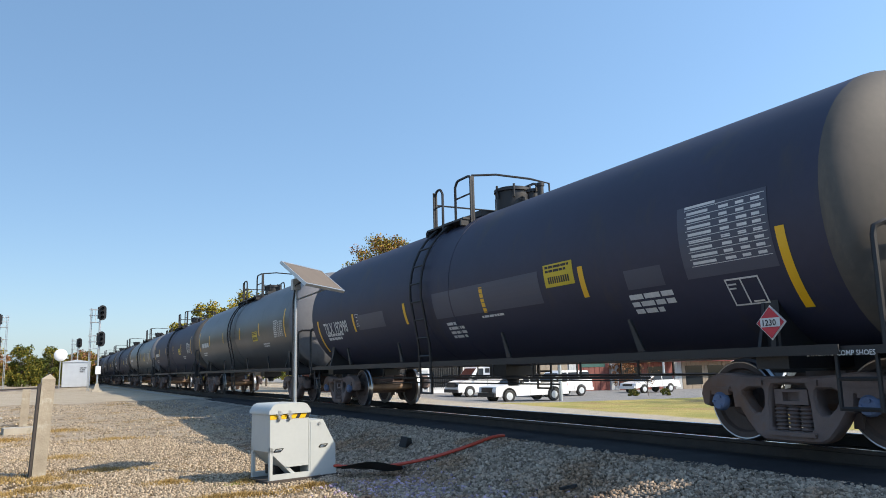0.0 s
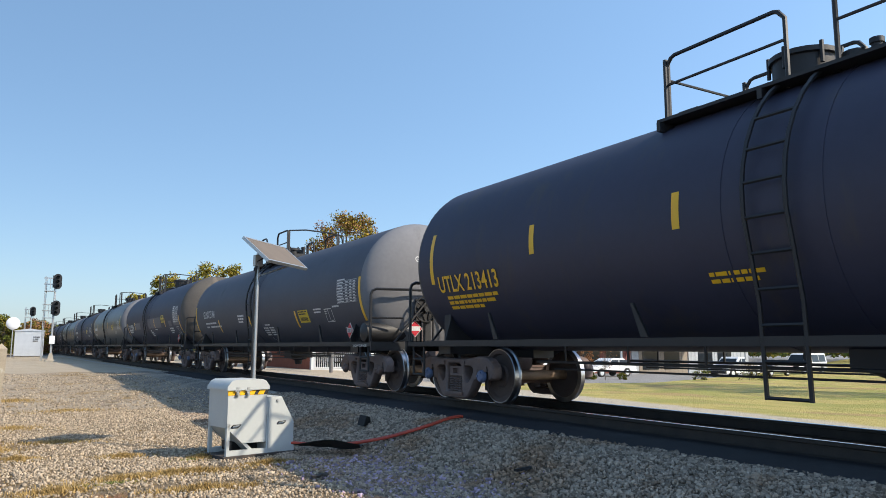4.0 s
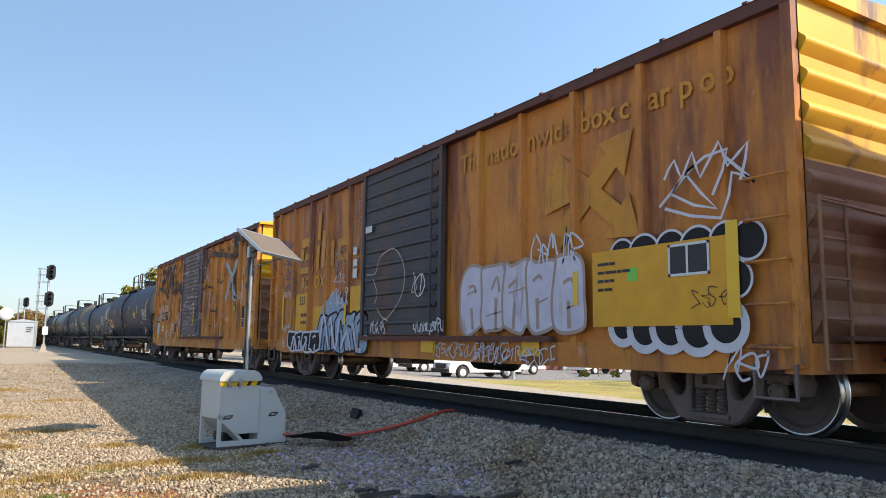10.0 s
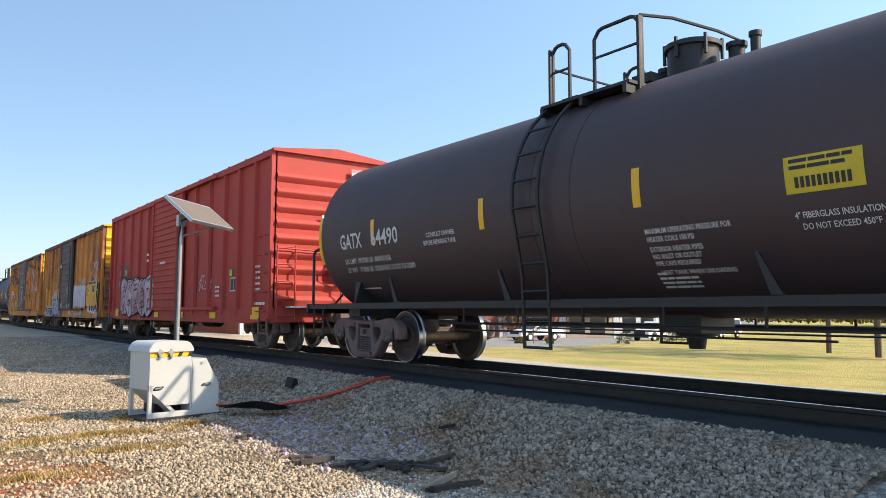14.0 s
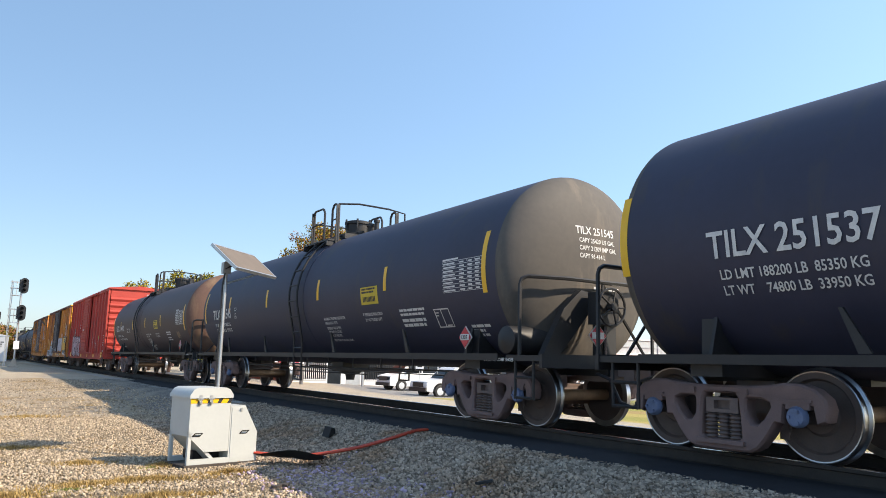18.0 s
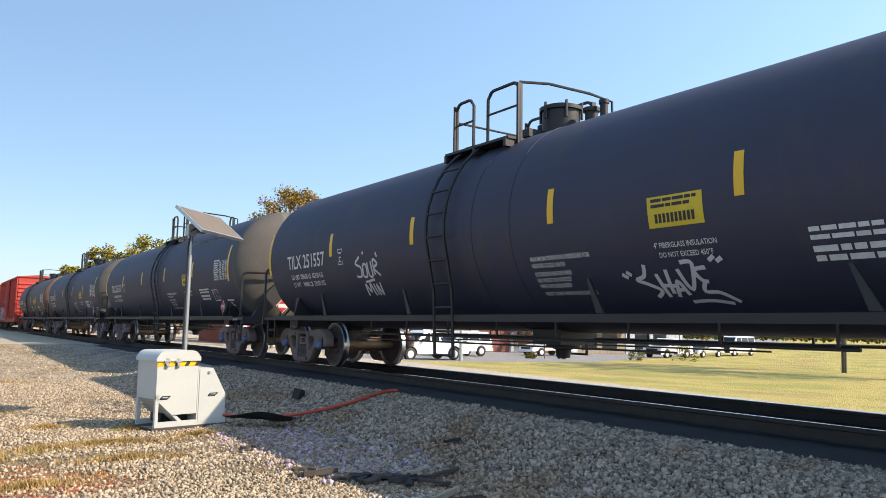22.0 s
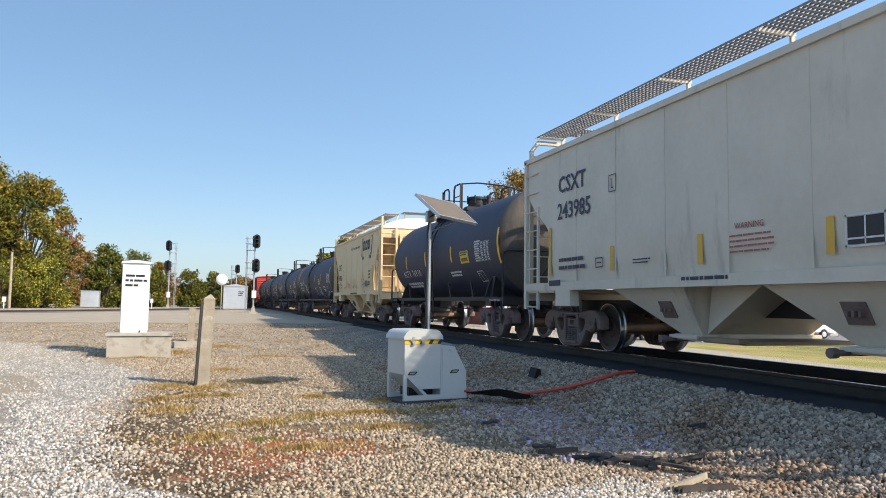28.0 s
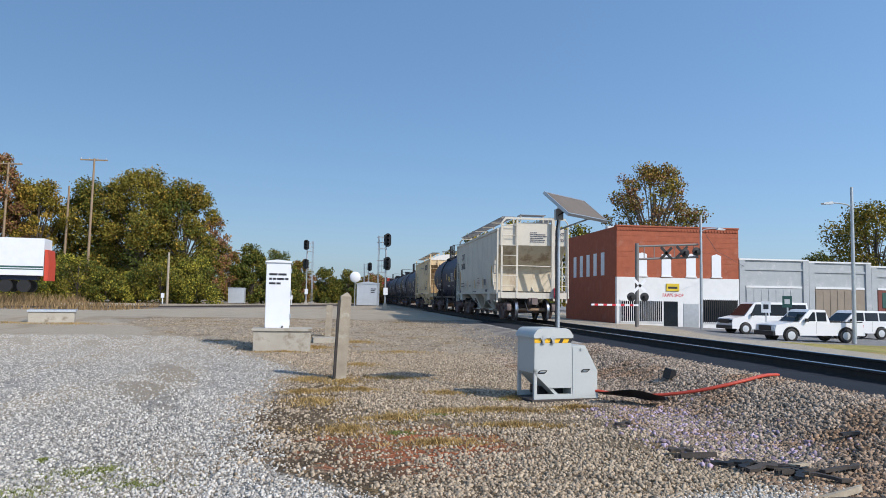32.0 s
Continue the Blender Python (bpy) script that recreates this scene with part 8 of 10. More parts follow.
def build_debris():
    rng = random.Random(21)
    for x, y, w, rz, m in ((3.3, 6.85, 0.3, 8, WOOD_DARK), (3.5, 6.3, 0.32, -14, RUBBER), (3.72, 6.12, 0.4, 20, WOOD_DARK), (3.95, 6.05, 0.26, -25, RUBBER), (4.1, 6.2, 0.34, 35, POST_WOOD), (4.35, 5.95, 0.4, 12, WOOD_DARK), (3.9, 5.85, 0.24, 60, RUBBER), (4.1, 5.75, 0.3, -40, WOOD_DARK), (3.3, 8.35, 0.2, 5, WOOD_DARK), (5.0, 6.7, 0.2, -8, RUBBER), (3.62, 6.22, 0.3, 50, RUBBER), (3.85, 6.2, 0.28, -5, WOOD_DARK)):
        g = Geo()
        n = 5
        top = [(w * (i / n - 0.5), 0.05 * math.sin(3 * i) + rng.uniform(-0.02, 0.02)) for i in range(n + 1)]
        poly = [(a, b - 0.02 - 0.02 * rng.random()) for a, b in top] + [(a, b + 0.02 + 0.025 * rng.random()) for a, b in top[::-1]]
        g.prism(poly, "z", 0.0, 0.028)
        tagged(part("debris_piece", g, m, at=pose(x, y, ground_z(x, y) + 0.045, rng.uniform(-8, 8), rng.uniform(-8, 8), rz)), "splintered dark scrap of tie lying on stones" if m is not RUBBER else "torn black rubber scrap lying on stones", "debris", "scraps on the stones")
    # split boards of an old tie, frayed at their ends
    for x, y, w, rz, m in ((3.34, 6.64, 0.36, -6, WOOD_DARK), (3.82, 6.22, 0.5, -38, WOOD_DARK), (3.72, 6.3, 0.36, -18, WOOD_DARK), (3.95, 5.98, 0.4, 6, WOOD_DARK), (3.62, 6.12, 0.26, 24, WOOD_DARK), (3.82, 5.24, 0.62, 27, POST_WOOD), (3.7, 5.04, 0.3, 12, WOOD_DARK), (3.95, 5.06, 0.28, -10, WOOD_DARK)):
        g = Geo()
        for k in range(3):
            a, b = -w / 2 + rng.uniform(0, 0.12) * w, w / 2 - rng.uniform(0, 0.2) * w
            c, d = -0.032 + 0.022 * k, 0.02
            g.prism([(a, c), (a + 0.04, c + d / 2), (a - 0.02, c + d), (b, c + d), (b + 0.05, c + d / 2), (b - 0.03, c)], "z", 0.0, 0.03 + 0.02 * rng.random())
        tagged(part("broken_board", g, m, at=pose(x, y, ground_z(x, y) + 0.03, rng.uniform(-6, 6), rng.uniform(-5, 5), rz)), "frayed dark board split from an old tie" if m is WOOD_DARK else "bleached grey board split from an old tie", "board", "scraps on the stones")


build_lubricator()
build_solar()
build_hoses()
build_post()
build_crossing_cabinet()
build_signals()
build_second_track()
build_debris()


# ---- street past the track ----
BRICK = mat("red_brick", (0.40, 0.115, 0.055), (0.27, 0.075, 0.04), rough=0.9, scale=2, fine=30, bump=0.3, wear=(0.36, 0.13, 0.08), wear_at=0.6)
WHITEWASH = mat("whitewashed_wall", (0.74, 0.74, 0.73), (0.64, 0.64, 0.63), rough=0.8, scale=2, fine=20, bump=0.15)
SHOP_GREY = mat("grey_painted_block", (0.42, 0.44, 0.45), (0.33, 0.35, 0.36), rough=0.85, scale=2, fine=20, bump=0.2, wear=(0.5, 0.5, 0.5), wear_at=0.6)
SHUTTER_TAN = mat("tan_shutter", (0.30, 0.25, 0.19), (0.22, 0.18, 0.14), rough=0.8, scale=2)
SHUTTER_RED = mat("dull_red_shutter", (0.22, 0.07, 0.055), (0.15, 0.05, 0.04), rough=0.8, scale=2)
SHUTTER_GREEN = mat("dark_green_board", (0.03, 0.10, 0.085), (0.02, 0.07, 0.06), rough=0.7)
AWNING = mat("pink_red_awning", (0.55, 0.09, 0.12), (0.45, 0.06, 0.09), rough=0.7)
GLASS = mat("dark_window_glass", (0.02, 0.025, 0.03), rough=0.08, bump=0.0, spec=0.25)
IRON_BAR = mat("window_bar_iron", (0.05, 0.05, 0.05), rough=0.6)
ASPHALT = mat("street_asphalt", (0.20, 0.195, 0.19), (0.15, 0.148, 0.145), rough=0.9, scale=1.5, fine=60, bump=0.3)
LEAF_A = mat("olive_leaves", (0.22, 0.175, 0.028), (0.13, 0.115, 0.02), rough=0.7, scale=0.5, fine=3, bump=0, island=(0.5, 1.5), spec=0.12)
LEAF_B = mat("golden_leaves", (0.36, 0.235, 0.038), (0.22, 0.14, 0.026), rough=0.7, scale=0.5, fine=3, bump=0, island=(0.5, 1.5), spec=0.12)
LEAF_C = mat("deep_green_leaves", (0.10, 0.115, 0.022), (0.06, 0.075, 0.016), rough=0.7, scale=0.5, fine=3, bump=0, island=(0.5, 1.5), spec=0.12)
LEAF_D = mat("rusty_leaves", (0.30, 0.15, 0.07), (0.20, 0.10, 0.05), rough=0.7, scale=0.5, fine=3, bump=0, island=(0.5, 1.5), spec=0.12)
LEAF_E = mat("yellow_green_leaves", (0.40, 0.34, 0.04), (0.25, 0.24, 0.04), rough=0.7, scale=0.5, fine=3, bump=0, island=(0.5, 1.5), spec=0.12)
DRY_WEED = mat("dry_brown_weeds", (0.30, 0.20, 0.10), (0.17, 0.12, 0.06), rough=0.9, scale=0.4, fine=3, bump=0, island=(0.7, 1.3), spec=0.12)
OLD_STEEL = mat("weathered_dark_steel", (0.20, 0.19, 0.18), (0.13, 0.125, 0.12), rough=0.6, scale=4)
BARK = mat("grey_bark", (0.13, 0.105, 0.08), (0.07, 0.055, 0.045), rough=0.95, scale=3, fine=25, bump=0.5)


def build_brick_building():
    b = thing("brick_building", "two-storey red brick corner shop with whitewashed ground floor", "building", at=pose(19.9, 52.3, -0.8))
    top, mid, w, deep = 7.9, 4.12, 9.65, 12.6
    holes = [(1.6, 2.35), (3.5, 4.25), (5.45, 6.2), (7.48, 8.23)]
    wall = part("wall", Geo().box(0, w, 0, 0.3, mid, top), BRICK, b)
    for g in (Geo().box(0, 0.3, 0.3, deep, -0.3, top), Geo().box(w - 0.3, w, 0.3, deep, -0.3, top), Geo().box(0.3, w - 0.3, deep - 0.3, deep, -0.3, top)):
        part("wall", g, BRICK, b)
    part("ground_floor_wall", Geo().box(-0.004, w, -0.03, 0.3, -0.3, mid), WHITEWASH, b, "whitewashed brick front")
    for x in range(40):
        part("parapet_brick", Geo().box(0.02 + x * 0.2405, 0.2 + x * 0.2405, -0.06, 0.0, top - 0.28, top - 0.14), BRICK, wall)
    part("coping", Geo().box(-0.05, w + 0.05, -0.07, 0.35, top, top + 0.1), BRICK, b)
    for i in range(9):
        part("brick_course", Geo().box(0, w, -0.012, 0.0, mid + 0.3 + i * 0.4, mid + 0.36 + i * 0.4), BRICK, wall)
    part("roof", Geo().box(0.3, w - 0.3, 0.3, deep - 0.3, top - 0.6, top - 0.5), STEEL_BLACK, b)
    for x0, x1 in holes:
        win = part("window", Geo().prism([(x0, 4.25), (x1, 4.25), (x1, 5.85), ((x0 + x1) / 2, 5.97), (x0, 5.85)], "y", -0.03, 0.0), WHITE_PAINT, b, "white boarded arched window")
        part("sill", Geo().box(x0 - 0.06, x1 + 0.06, -0.1, 0.0, 4.16, 4.25), WHITEWASH, win)
    for i in range(5):
        y = 2.6 + i * 1.75
        part("window", Geo().box(-0.03, 0.0, y, y + 0.75, 4.3, 6.1), WHITE_PAINT, b, "white boarded side window")
    for x0, x1, z0, z1 in ((0.3, 3.5, 0.85, 2.35), (6.75, 9.5, 0.85, 2.5)):
        win = part("shop_window", Geo().box(x0, x1, -0.06, -0.03, z0, z1), GLASS, b, "barred shop window")
        part("window_frame", Geo().box(x0 - 0.08, x1 + 0.08, -0.09, -0.03, z1, z1 + 0.1).box(x0 - 0.08, x1 + 0.08, -0.09, -0.03, z0 - 0.1, z0), WHITEWASH, win)
        n = int((x1 - x0) / 0.16)
        for i in range(n + 1):
            x = x0 + (x1 - x0) * i / n
            part("window_bar", Geo().box(x - 0.015, x + 0.015, -0.13, -0.1, z0 - 0.05, z1 + 0.05), IRON_BAR if x0 > 5 else WHITE_PAINT, win)
    part("doorway", Geo().box(3.65, 4.75, -0.05, -0.03, 0.3, 2.35), GLASS, b, "dark open doorway")
    part("grille_gate", Geo().box(5.2, 6.4, -0.06, -0.03, 0.3, 2.2), GALV, b)
    part("shop_sign", Geo().box(3.85, 4.85, -0.1, -0.03, 3.12, 3.68), DECAL_YELLOW, b, "yellow shop sign")
    painted("sign_mark", Sheet().rect(0.12, 0.85, 0.2, 0.36), lambda a, v: (3.85 + a, -0.104, 3.1 + v), BLACK_INK, b)
    painted("lettering", Sheet().text("PAWN SHOP", 0, 0, 0.38, 0.75), lambda a, v: (3.55 + a, -0.036, 2.68 + v), RED, b)
    part("roof_vent", Geo().box(0.4, 0.9, 3.0, 3.5, top - 0.5, top + 0.3), WHITEWASH, b)


def shop(x0, x1, top, front, label, low=2.9):
    s = thing("shop_building", label, "building", "row of shops", at=pose(x0, 52.4, -1.3))
    w = x1 - x0
    part("wall", Geo().box(0, w, 0, 10, 0, top), SHOP_GREY, s)
    part("parapet_cap", Geo().box(-0.02, w + 0.02, -0.12, 0.3, top, top + 0.12), WHITEWASH, s)
    part("cornice", Geo().box(0.1, w - 0.1, -0.08, 0.0, top - 0.75, top - 0.62), SHOP_GREY, s)
    for x in (0.0, w - 0.45):
        part("pilaster", Geo().box(x, x + 0.45, -0.12, 0.0, 0, top - 0.02), SHOP_GREY, s)
    part("shopfront", Geo().box(0.55, w - 0.55, -0.05, 0.0, 0.15, low + 1.1), front, s)
    for i in range(int((w - 1.1) / 0.6)):
        part("front_panel", Geo().box(0.58 + i * 0.6, 1.1 + i * 0.6, -0.075, -0.05, 0.3, low + 0.95), front, s)
    part("fascia", Geo().box(0.55, w - 0.55, -0.09, 0.0, low + 1.1, low + 1.25), WHITEWASH, s)
    return s


def build_shops():
    a = shop(29.62, 35.3, 6.1, SHOP_GREY, "grey one-storey shop with blank front")
    shop(35.32, 40.55, 6.0, SHUTTER_TAN, "grey one-storey shop with tan shutters")
    c = shop(40.57, 45.2, 5.75, SHUTTER_RED, "grey one-storey shop with dark red and green shutters")
    part("green_board", Geo().box(0.9, 3.6, -0.1, -0.075, 2.6, 3.8), SHUTTER_GREEN, c)
    for x0, x1, front, lab in ((45.22, 53, SHUTTER_RED, "red shop with a pink awning"), (53.02, 61, SHUTTER_TAN, "red-fronted shop under a long awning"), (61.02, 70, SHOP_GREY, "low grey shop farther along the street")):
        s = shop(x0, x1, 5.5, front, lab)
        if x0 < 60:
            g = Geo().prism([(0.0, 3.7), (0.0, 3.6), (-1.6, 2.9), (-1.6, 3.0)], "x", 0.2, x1 - x0 - 0.2)
            part("awning", g, AWNING, s, "pink-red sloping awning")
        for k in range(2):
            part("shop_window", Geo().box(1 + 3 * k, 3.2 + 3 * k, -0.1, -0.076, 0.7, 2.5), GLASS, s)


def vehicle(name, label, x, y, z, rz, kind, paint):
    """Nose along -x of its own axes. kind: van, pickup, suv or sedan."""
    v = thing(name, label, {"van": "van", "pickup": "pickup truck", "suv": "car", "sedan": "car"}[kind], "parked vehicles", at=pose(x, y, z, 0, 0, rz))
    L, tall = {"van": (5.3, 2.05), "pickup": (5.0, 1.72), "suv": (4.7, 1.75), "sedan": (4.6, 1.45)}[kind]
    hw = 0.93 if kind != "sedan" else 0.88
    belt = {"van": 1.15, "pickup": 1.05, "suv": 1.05, "sedan": 0.92}[kind]
    low = 0.36
    nose = {"van": 0.85, "pickup": 1.25, "suv": 1.2, "sedan": 1.2}[kind]
    r = 0.36 if kind != "sedan" else 0.32
    f, b = 0.9, L - 1.0

    def arch(c):
        return [(c + 1.18 * r * math.cos(a), r + 1.18 * r * math.sin(a)) for a in [math.pi * (1 - i / 8) for i in range(9)] if r + 1.18 * r * math.sin(a) > low - 0.01]
    body = [(0.02, low), (0.0, belt - 0.4), (0.06, belt - 0.16), (nose * 0.9, belt), (L - 0.04, belt), (L, belt - 0.3), (L - 0.02, low)] + [q for q in reversed(arch(b))] + [q for q in reversed(arch(f))]
    part("body", Geo().prism(body, "y", -hw, hw), paint, v)
    cab = {"van": [(nose, belt), (nose + 0.75, tall - 0.04), (nose + 1.0, tall), (L - 0.1, tall), (L - 0.02, belt)],
           "pickup": [(nose + 0.1, belt), (nose + 0.75, tall - 0.03), (nose + 0.95, tall), (nose + 1.65, tall - 0.02), (nose + 1.85, belt)],
           "suv": [(nose + 0.1, belt), (nose + 0.85, tall - 0.03), (nose + 1.1, tall), (L - 0.3, tall - 0.04), (L - 0.02, belt)],
           "sedan": [(nose + 0.05, belt), (nose + 0.95, tall - 0.03), (nose + 1.2, tall), (nose + 2.1, tall - 0.02), (nose + 2.9, belt)]}[kind]
    g = Geo()
    n = len(cab)
    q = [(a, -hw + 0.02 + (c - belt) * 0.16, c) for a, c in cab] + [(a, hw - 0.02 - (c - belt) * 0.16, c) for a, c in cab]
    g.add(q, [(i, (i + 1) % n, n + (i + 1) % n, n + i) for i in range(n)] + [tuple(range(n))[::-1], tuple(range(n, 2 * n))])
    part("cabin", g, paint, v)
    x0, x1 = cab[0][0] + 0.35, cab[-1][0] - 0.15
    split = 3 if kind in ("van", "suv") else 2
    for s in (-1, 1):
        for i in range(split):
            a, c = x0 + (x1 - x0) * i / split + 0.05, x0 + (x1 - x0) * (i + 1) / split - 0.04
            z0, z1 = belt + 0.06, tall - 0.14
            k0, k1 = hw - 0.005 - (z0 - belt) * 0.16, hw - 0.005 - (z1 - belt) * 0.16
            lean = 0.42 if i == 0 else 0
            g = Geo().add([(a, s * k0, z0), (c, s * k0, z0), (c, s * k1, z1), (a + lean, s * k1, z1)], [(0, 1, 2, 3)])
            part("side_window", g, GLASS, v)
        part("door_line", Geo().box((x0 + x1) / 2 - 0.006, (x0 + x1) / 2 + 0.006, s * (hw + 0.001) - 0.002, s * (hw + 0.001) + 0.002, low + 0.1, belt), BLACK_INK, v)
        part("headlight", Geo().box(-0.02, 0.05, s * (hw - 0.2) - 0.14, s * (hw - 0.2) + 0.14, belt - 0.42, belt - 0.24), GLASS if kind == "van" else WHITE_PAINT, v)
        part("tail_light", Geo().box(L - 0.03, L + 0.02, s * (hw - 0.1) - 0.07, s * (hw - 0.1) + 0.07, belt - 0.4, belt - 0.1), RED, v)
        part("mirror", Geo().box(nose + 0.4, nose + 0.52, s * (hw + 0.1) - 0.09, s * (hw + 0.1) + 0.09, belt + 0.03, belt + 0.2), SIGNAL_BLACK, v)
        for c in (f, b):
            w = part("wheel", Geo().lathe([(r - 0.12, s * 0.0), (r, s * 0.01), (r, s * 0.22), (r - 0.05, s * 0.24), (r * 0.62, s * 0.23)], (c, s * (hw - 0.2), r), "y", 22, True), RUBBER, v)
            if kind == "pickup":
                part("fender_flare", Geo().tube([(c + 1.22 * r * math.cos(a), s * (hw + 0.01), r + 1.22 * r * math.sin(a)) for a in [math.pi * (1 - i / 10) for i in range(11)]], 0.035, 5), RUBBER, v)
            part("rim", Geo().lathe([(0.03, s * 0.25), (r * 0.6, s * 0.235), (r * 0.62, s * 0.2)], (c, s * (hw - 0.2), r), "y", 16, True), ALU, w)
    ws0, ws1 = cab[0], cab[1]
    g = Geo().add([(ws0[0] - 0.004, -hw + 0.1, ws0[1] + 0.03), (ws0[0] - 0.004, hw - 0.1, ws0[1] + 0.03), (ws1[0] - 0.02, hw - 0.2, ws1[1] - 0.05), (ws1[0] - 0.02, -hw + 0.2, ws1[1] - 0.05)], [(0, 1, 2, 3)])
    g.v = [(a - 0.012, bq, c + 0.01) for a, bq, c in g.v]
    part("windscreen", g, GLASS, v)
    dark = SIGNAL_BLACK if kind in ("van", "pickup") else paint
    part("front_bumper", Geo().box(-0.1, 0.06, -hw + 0.03, hw - 0.03, low - 0.02, low + 0.2), dark, v)
    part("rear_bumper", Geo().box(L - 0.05, L + 0.1, -hw + 0.03, hw - 0.03, low, low + 0.2), ALU if kind == "pickup" else paint, v)
    part("grille", Geo().box(-0.03, 0.03, -hw + 0.36, hw - 0.36, belt - 0.46, belt - 0.2), SIGNAL_BLACK, v)
    if kind == "pickup":
        part("bed_floor", Geo().box(nose + 1.9, L - 0.1, -hw + 0.08, hw - 0.08, belt - 0.02, belt + 0.004), RUBBER, v)
        for s in (-1, 1):
            part("bed_rail", Geo().box(nose + 1.9, L - 0.05, s * (hw - 0.05) - 0.04, s * (hw - 0.05) + 0.04, belt, belt + 0.06), RUBBER, v)
    return v


CAR_WHITE = mat("white_car_paint", (0.75, 0.75, 0.75), (0.7, 0.7, 0.7), rough=0.25, scale=1, bump=0)
CAR_SILVER = mat("silver_car_paint", (0.5, 0.5, 0.5), (0.45, 0.45, 0.46), rough=0.25, metal=0.3, scale=1, bump=0)


def build_vehicles():
    rows = (("van", "white passenger van parked on the street", 24.1, 44.4, 0, "van", CAR_WHITE), ("pickup_truck", "white pickup truck with black bumper and bed rails", 22.1, 36.5, 0, "pickup", CAR_WHITE),
            ("estate_car", "white sport utility car parked behind the pickup", 29.0, 42.3, 0, "suv", CAR_WHITE), ("saloon_car", "white saloon car parked by the shops", 39.4, 44.2, 0, "sedan", CAR_WHITE),
            ("pickup_truck", "far white pickup truck along the street", 52, 42.0, 5, "pickup", CAR_WHITE), ("saloon_car", "silver saloon car farther along the street", 60, 44, 4, "sedan", CAR_SILVER), ("van", "white van far along the street", 68, 46, 4, "van", CAR_WHITE))
    for name, label, x, y, rz, kind, paint in rows:
        vehicle(name, label, x, y, ground_z(x + 2.4, y), rz, kind, paint)


POLE_BROWN = mat("sun_bleached_pole", (0.34, 0.25, 0.16), (0.22, 0.155, 0.10), rough=0.9, scale=4, fine=30, bump=0.4)


def build_street_things():
    for x, y, z, tall, arm, label in ((26.3, 35.2, -0.5, 8.2, -1, "grey steel street lamp at the lawn's edge"), (23.5, 46.3, -0.25, 7.6, 1, "grey wooden pole with a street lamp arm"), (45.5, 46.5, -0.75, 7.2, 1, "grey street lamp before the shops")):
        s = thing("street_lamp", label, "street lamp", "street lamps", at=pose(x, y, z))
        part("pole", Geo().cyl((0, 0, 0), (0, 0, tall), 0.11, 0.075, 12), GALV, s)
        q = [(0, 0, tall - 1.1), (arm * 0.25, 0, tall - 0.95), (arm * 0.7, 0, tall - 0.88), (arm * 1.2, 0, tall - 0.86)]
        part("lamp_arm", Geo().tube(smooth_path(q, 4), 0.035), GALV, s)
        part("lamp_head", Geo().prism([(arm * 1.1, tall - 0.94), (arm * 1.65, tall - 0.97), (arm * 1.7, tall - 0.9), (arm * 1.2, tall - 0.8)], "y", -0.13, 0.13), GALV, s)
    for x, y, tall, m, label in ((22.8, 37.55, 2.05, WHITE_PAINT, "white sign on a thin post"), (23.7, 37.0, 2.35, SHUTTER_GREEN, "green route sign on a thin post")):
        s = thing("road_sign", label, "road sign", "road signs", at=pose(x, y, -0.42, 0, 0, -30))
        part("post", Geo().cyl((0, 0, 0), (0, 0, tall), 0.03, n=8), GALV, s)
        part("sign_plate", Geo().prism([(-0.24, tall - 0.62), (0.24, tall - 0.62), (0.24, tall), (-0.24, tall)], "y", -0.045, -0.03), m, s)
        painted("sign_mark", Sheet().rect(-0.13, 0.13, -0.13, 0.13), lambda a, v, t=tall: (a, -0.05, t - 0.3 + v), BLACK_INK if m is WHITE_PAINT else WHITE, s)
    p = thing("white_post", "short white marker post before the shops", "post", at=pose(36.0, 47.5, -0.6))
    part("post", Geo().cyl((0, 0, 0), (0, 0, 1.05), 0.06, 0.05, 10), WHITE_PAINT, p)
    c = thing("crossing_signal", "galvanised cantilever level crossing signal over the street", "crossing signal", at=pose(19.1, 46.5, -0.15))
    part("mast", Geo().cyl((0, 0, 0), (0, 0, 5.5), 0.13, n=12), OLD_STEEL, c)
    for z in (4.45, 5.3):
        part("boom", Geo().cyl((-0.1, 0, z), (4.3, 0, z + 0.25), 0.07, n=8), OLD_STEEL, c)
    for i in range(6):
        part("boom_strut", Geo().cyl((0.5 + 0.7 * i, 0, 4.5 + 0.04 * i), (0.5 + 0.7 * i, 0, 5.35 + 0.04 * i), 0.03, n=6), OLD_STEEL, c)
    for x, z in ((2.0, 4.9), (3.1, 5.0), (0.15, 2.7)):
        for s in (-1, 1):
            part("crossbuck_blade", Geo().box(-0.55, 0.55, -0.02, 0.0, -0.09, 0.09, pose(x, -0.12, z, 0, 45 * s, 0)), WHITE_PAINT if z < 4 else SIGNAL_BLACK, c)
    for x, z in ((3.3, 4.95), (4.1, 5.05), (-0.45, 1.95), (0.45, 1.95)):
        part("flasher", Geo().lathe([(0.3, 0.0), (0.3, -0.03), (0.12, -0.05), (0.12, -0.3)], (x, -0.15, z), "y", 16), SIGNAL_BLACK, c)
    part("barrier_arm", Geo().box(-3.2, 0.0, -0.25, -0.17, 1.35, 1.47), WHITE_PAINT, c, "red and white barrier arm")
    for i in range(5):
        part("arm_band", Geo().box(-3.0 + 0.6 * i, -2.75 + 0.6 * i, -0.256, -0.164, 1.345, 1.475), RED, c)
    # truck trailer seen across the yard
    t = thing("semi_trailer", "white box trailer with a teal stripe on a blue chassis", "trailer", at=pose(-24.4, 64.0, 1.45, 0, 0, 188))
    part("trailer_box", Geo().box(0, 12, -1.25, 1.25, 1.35, 4.35), WHITE_PAINT, t)
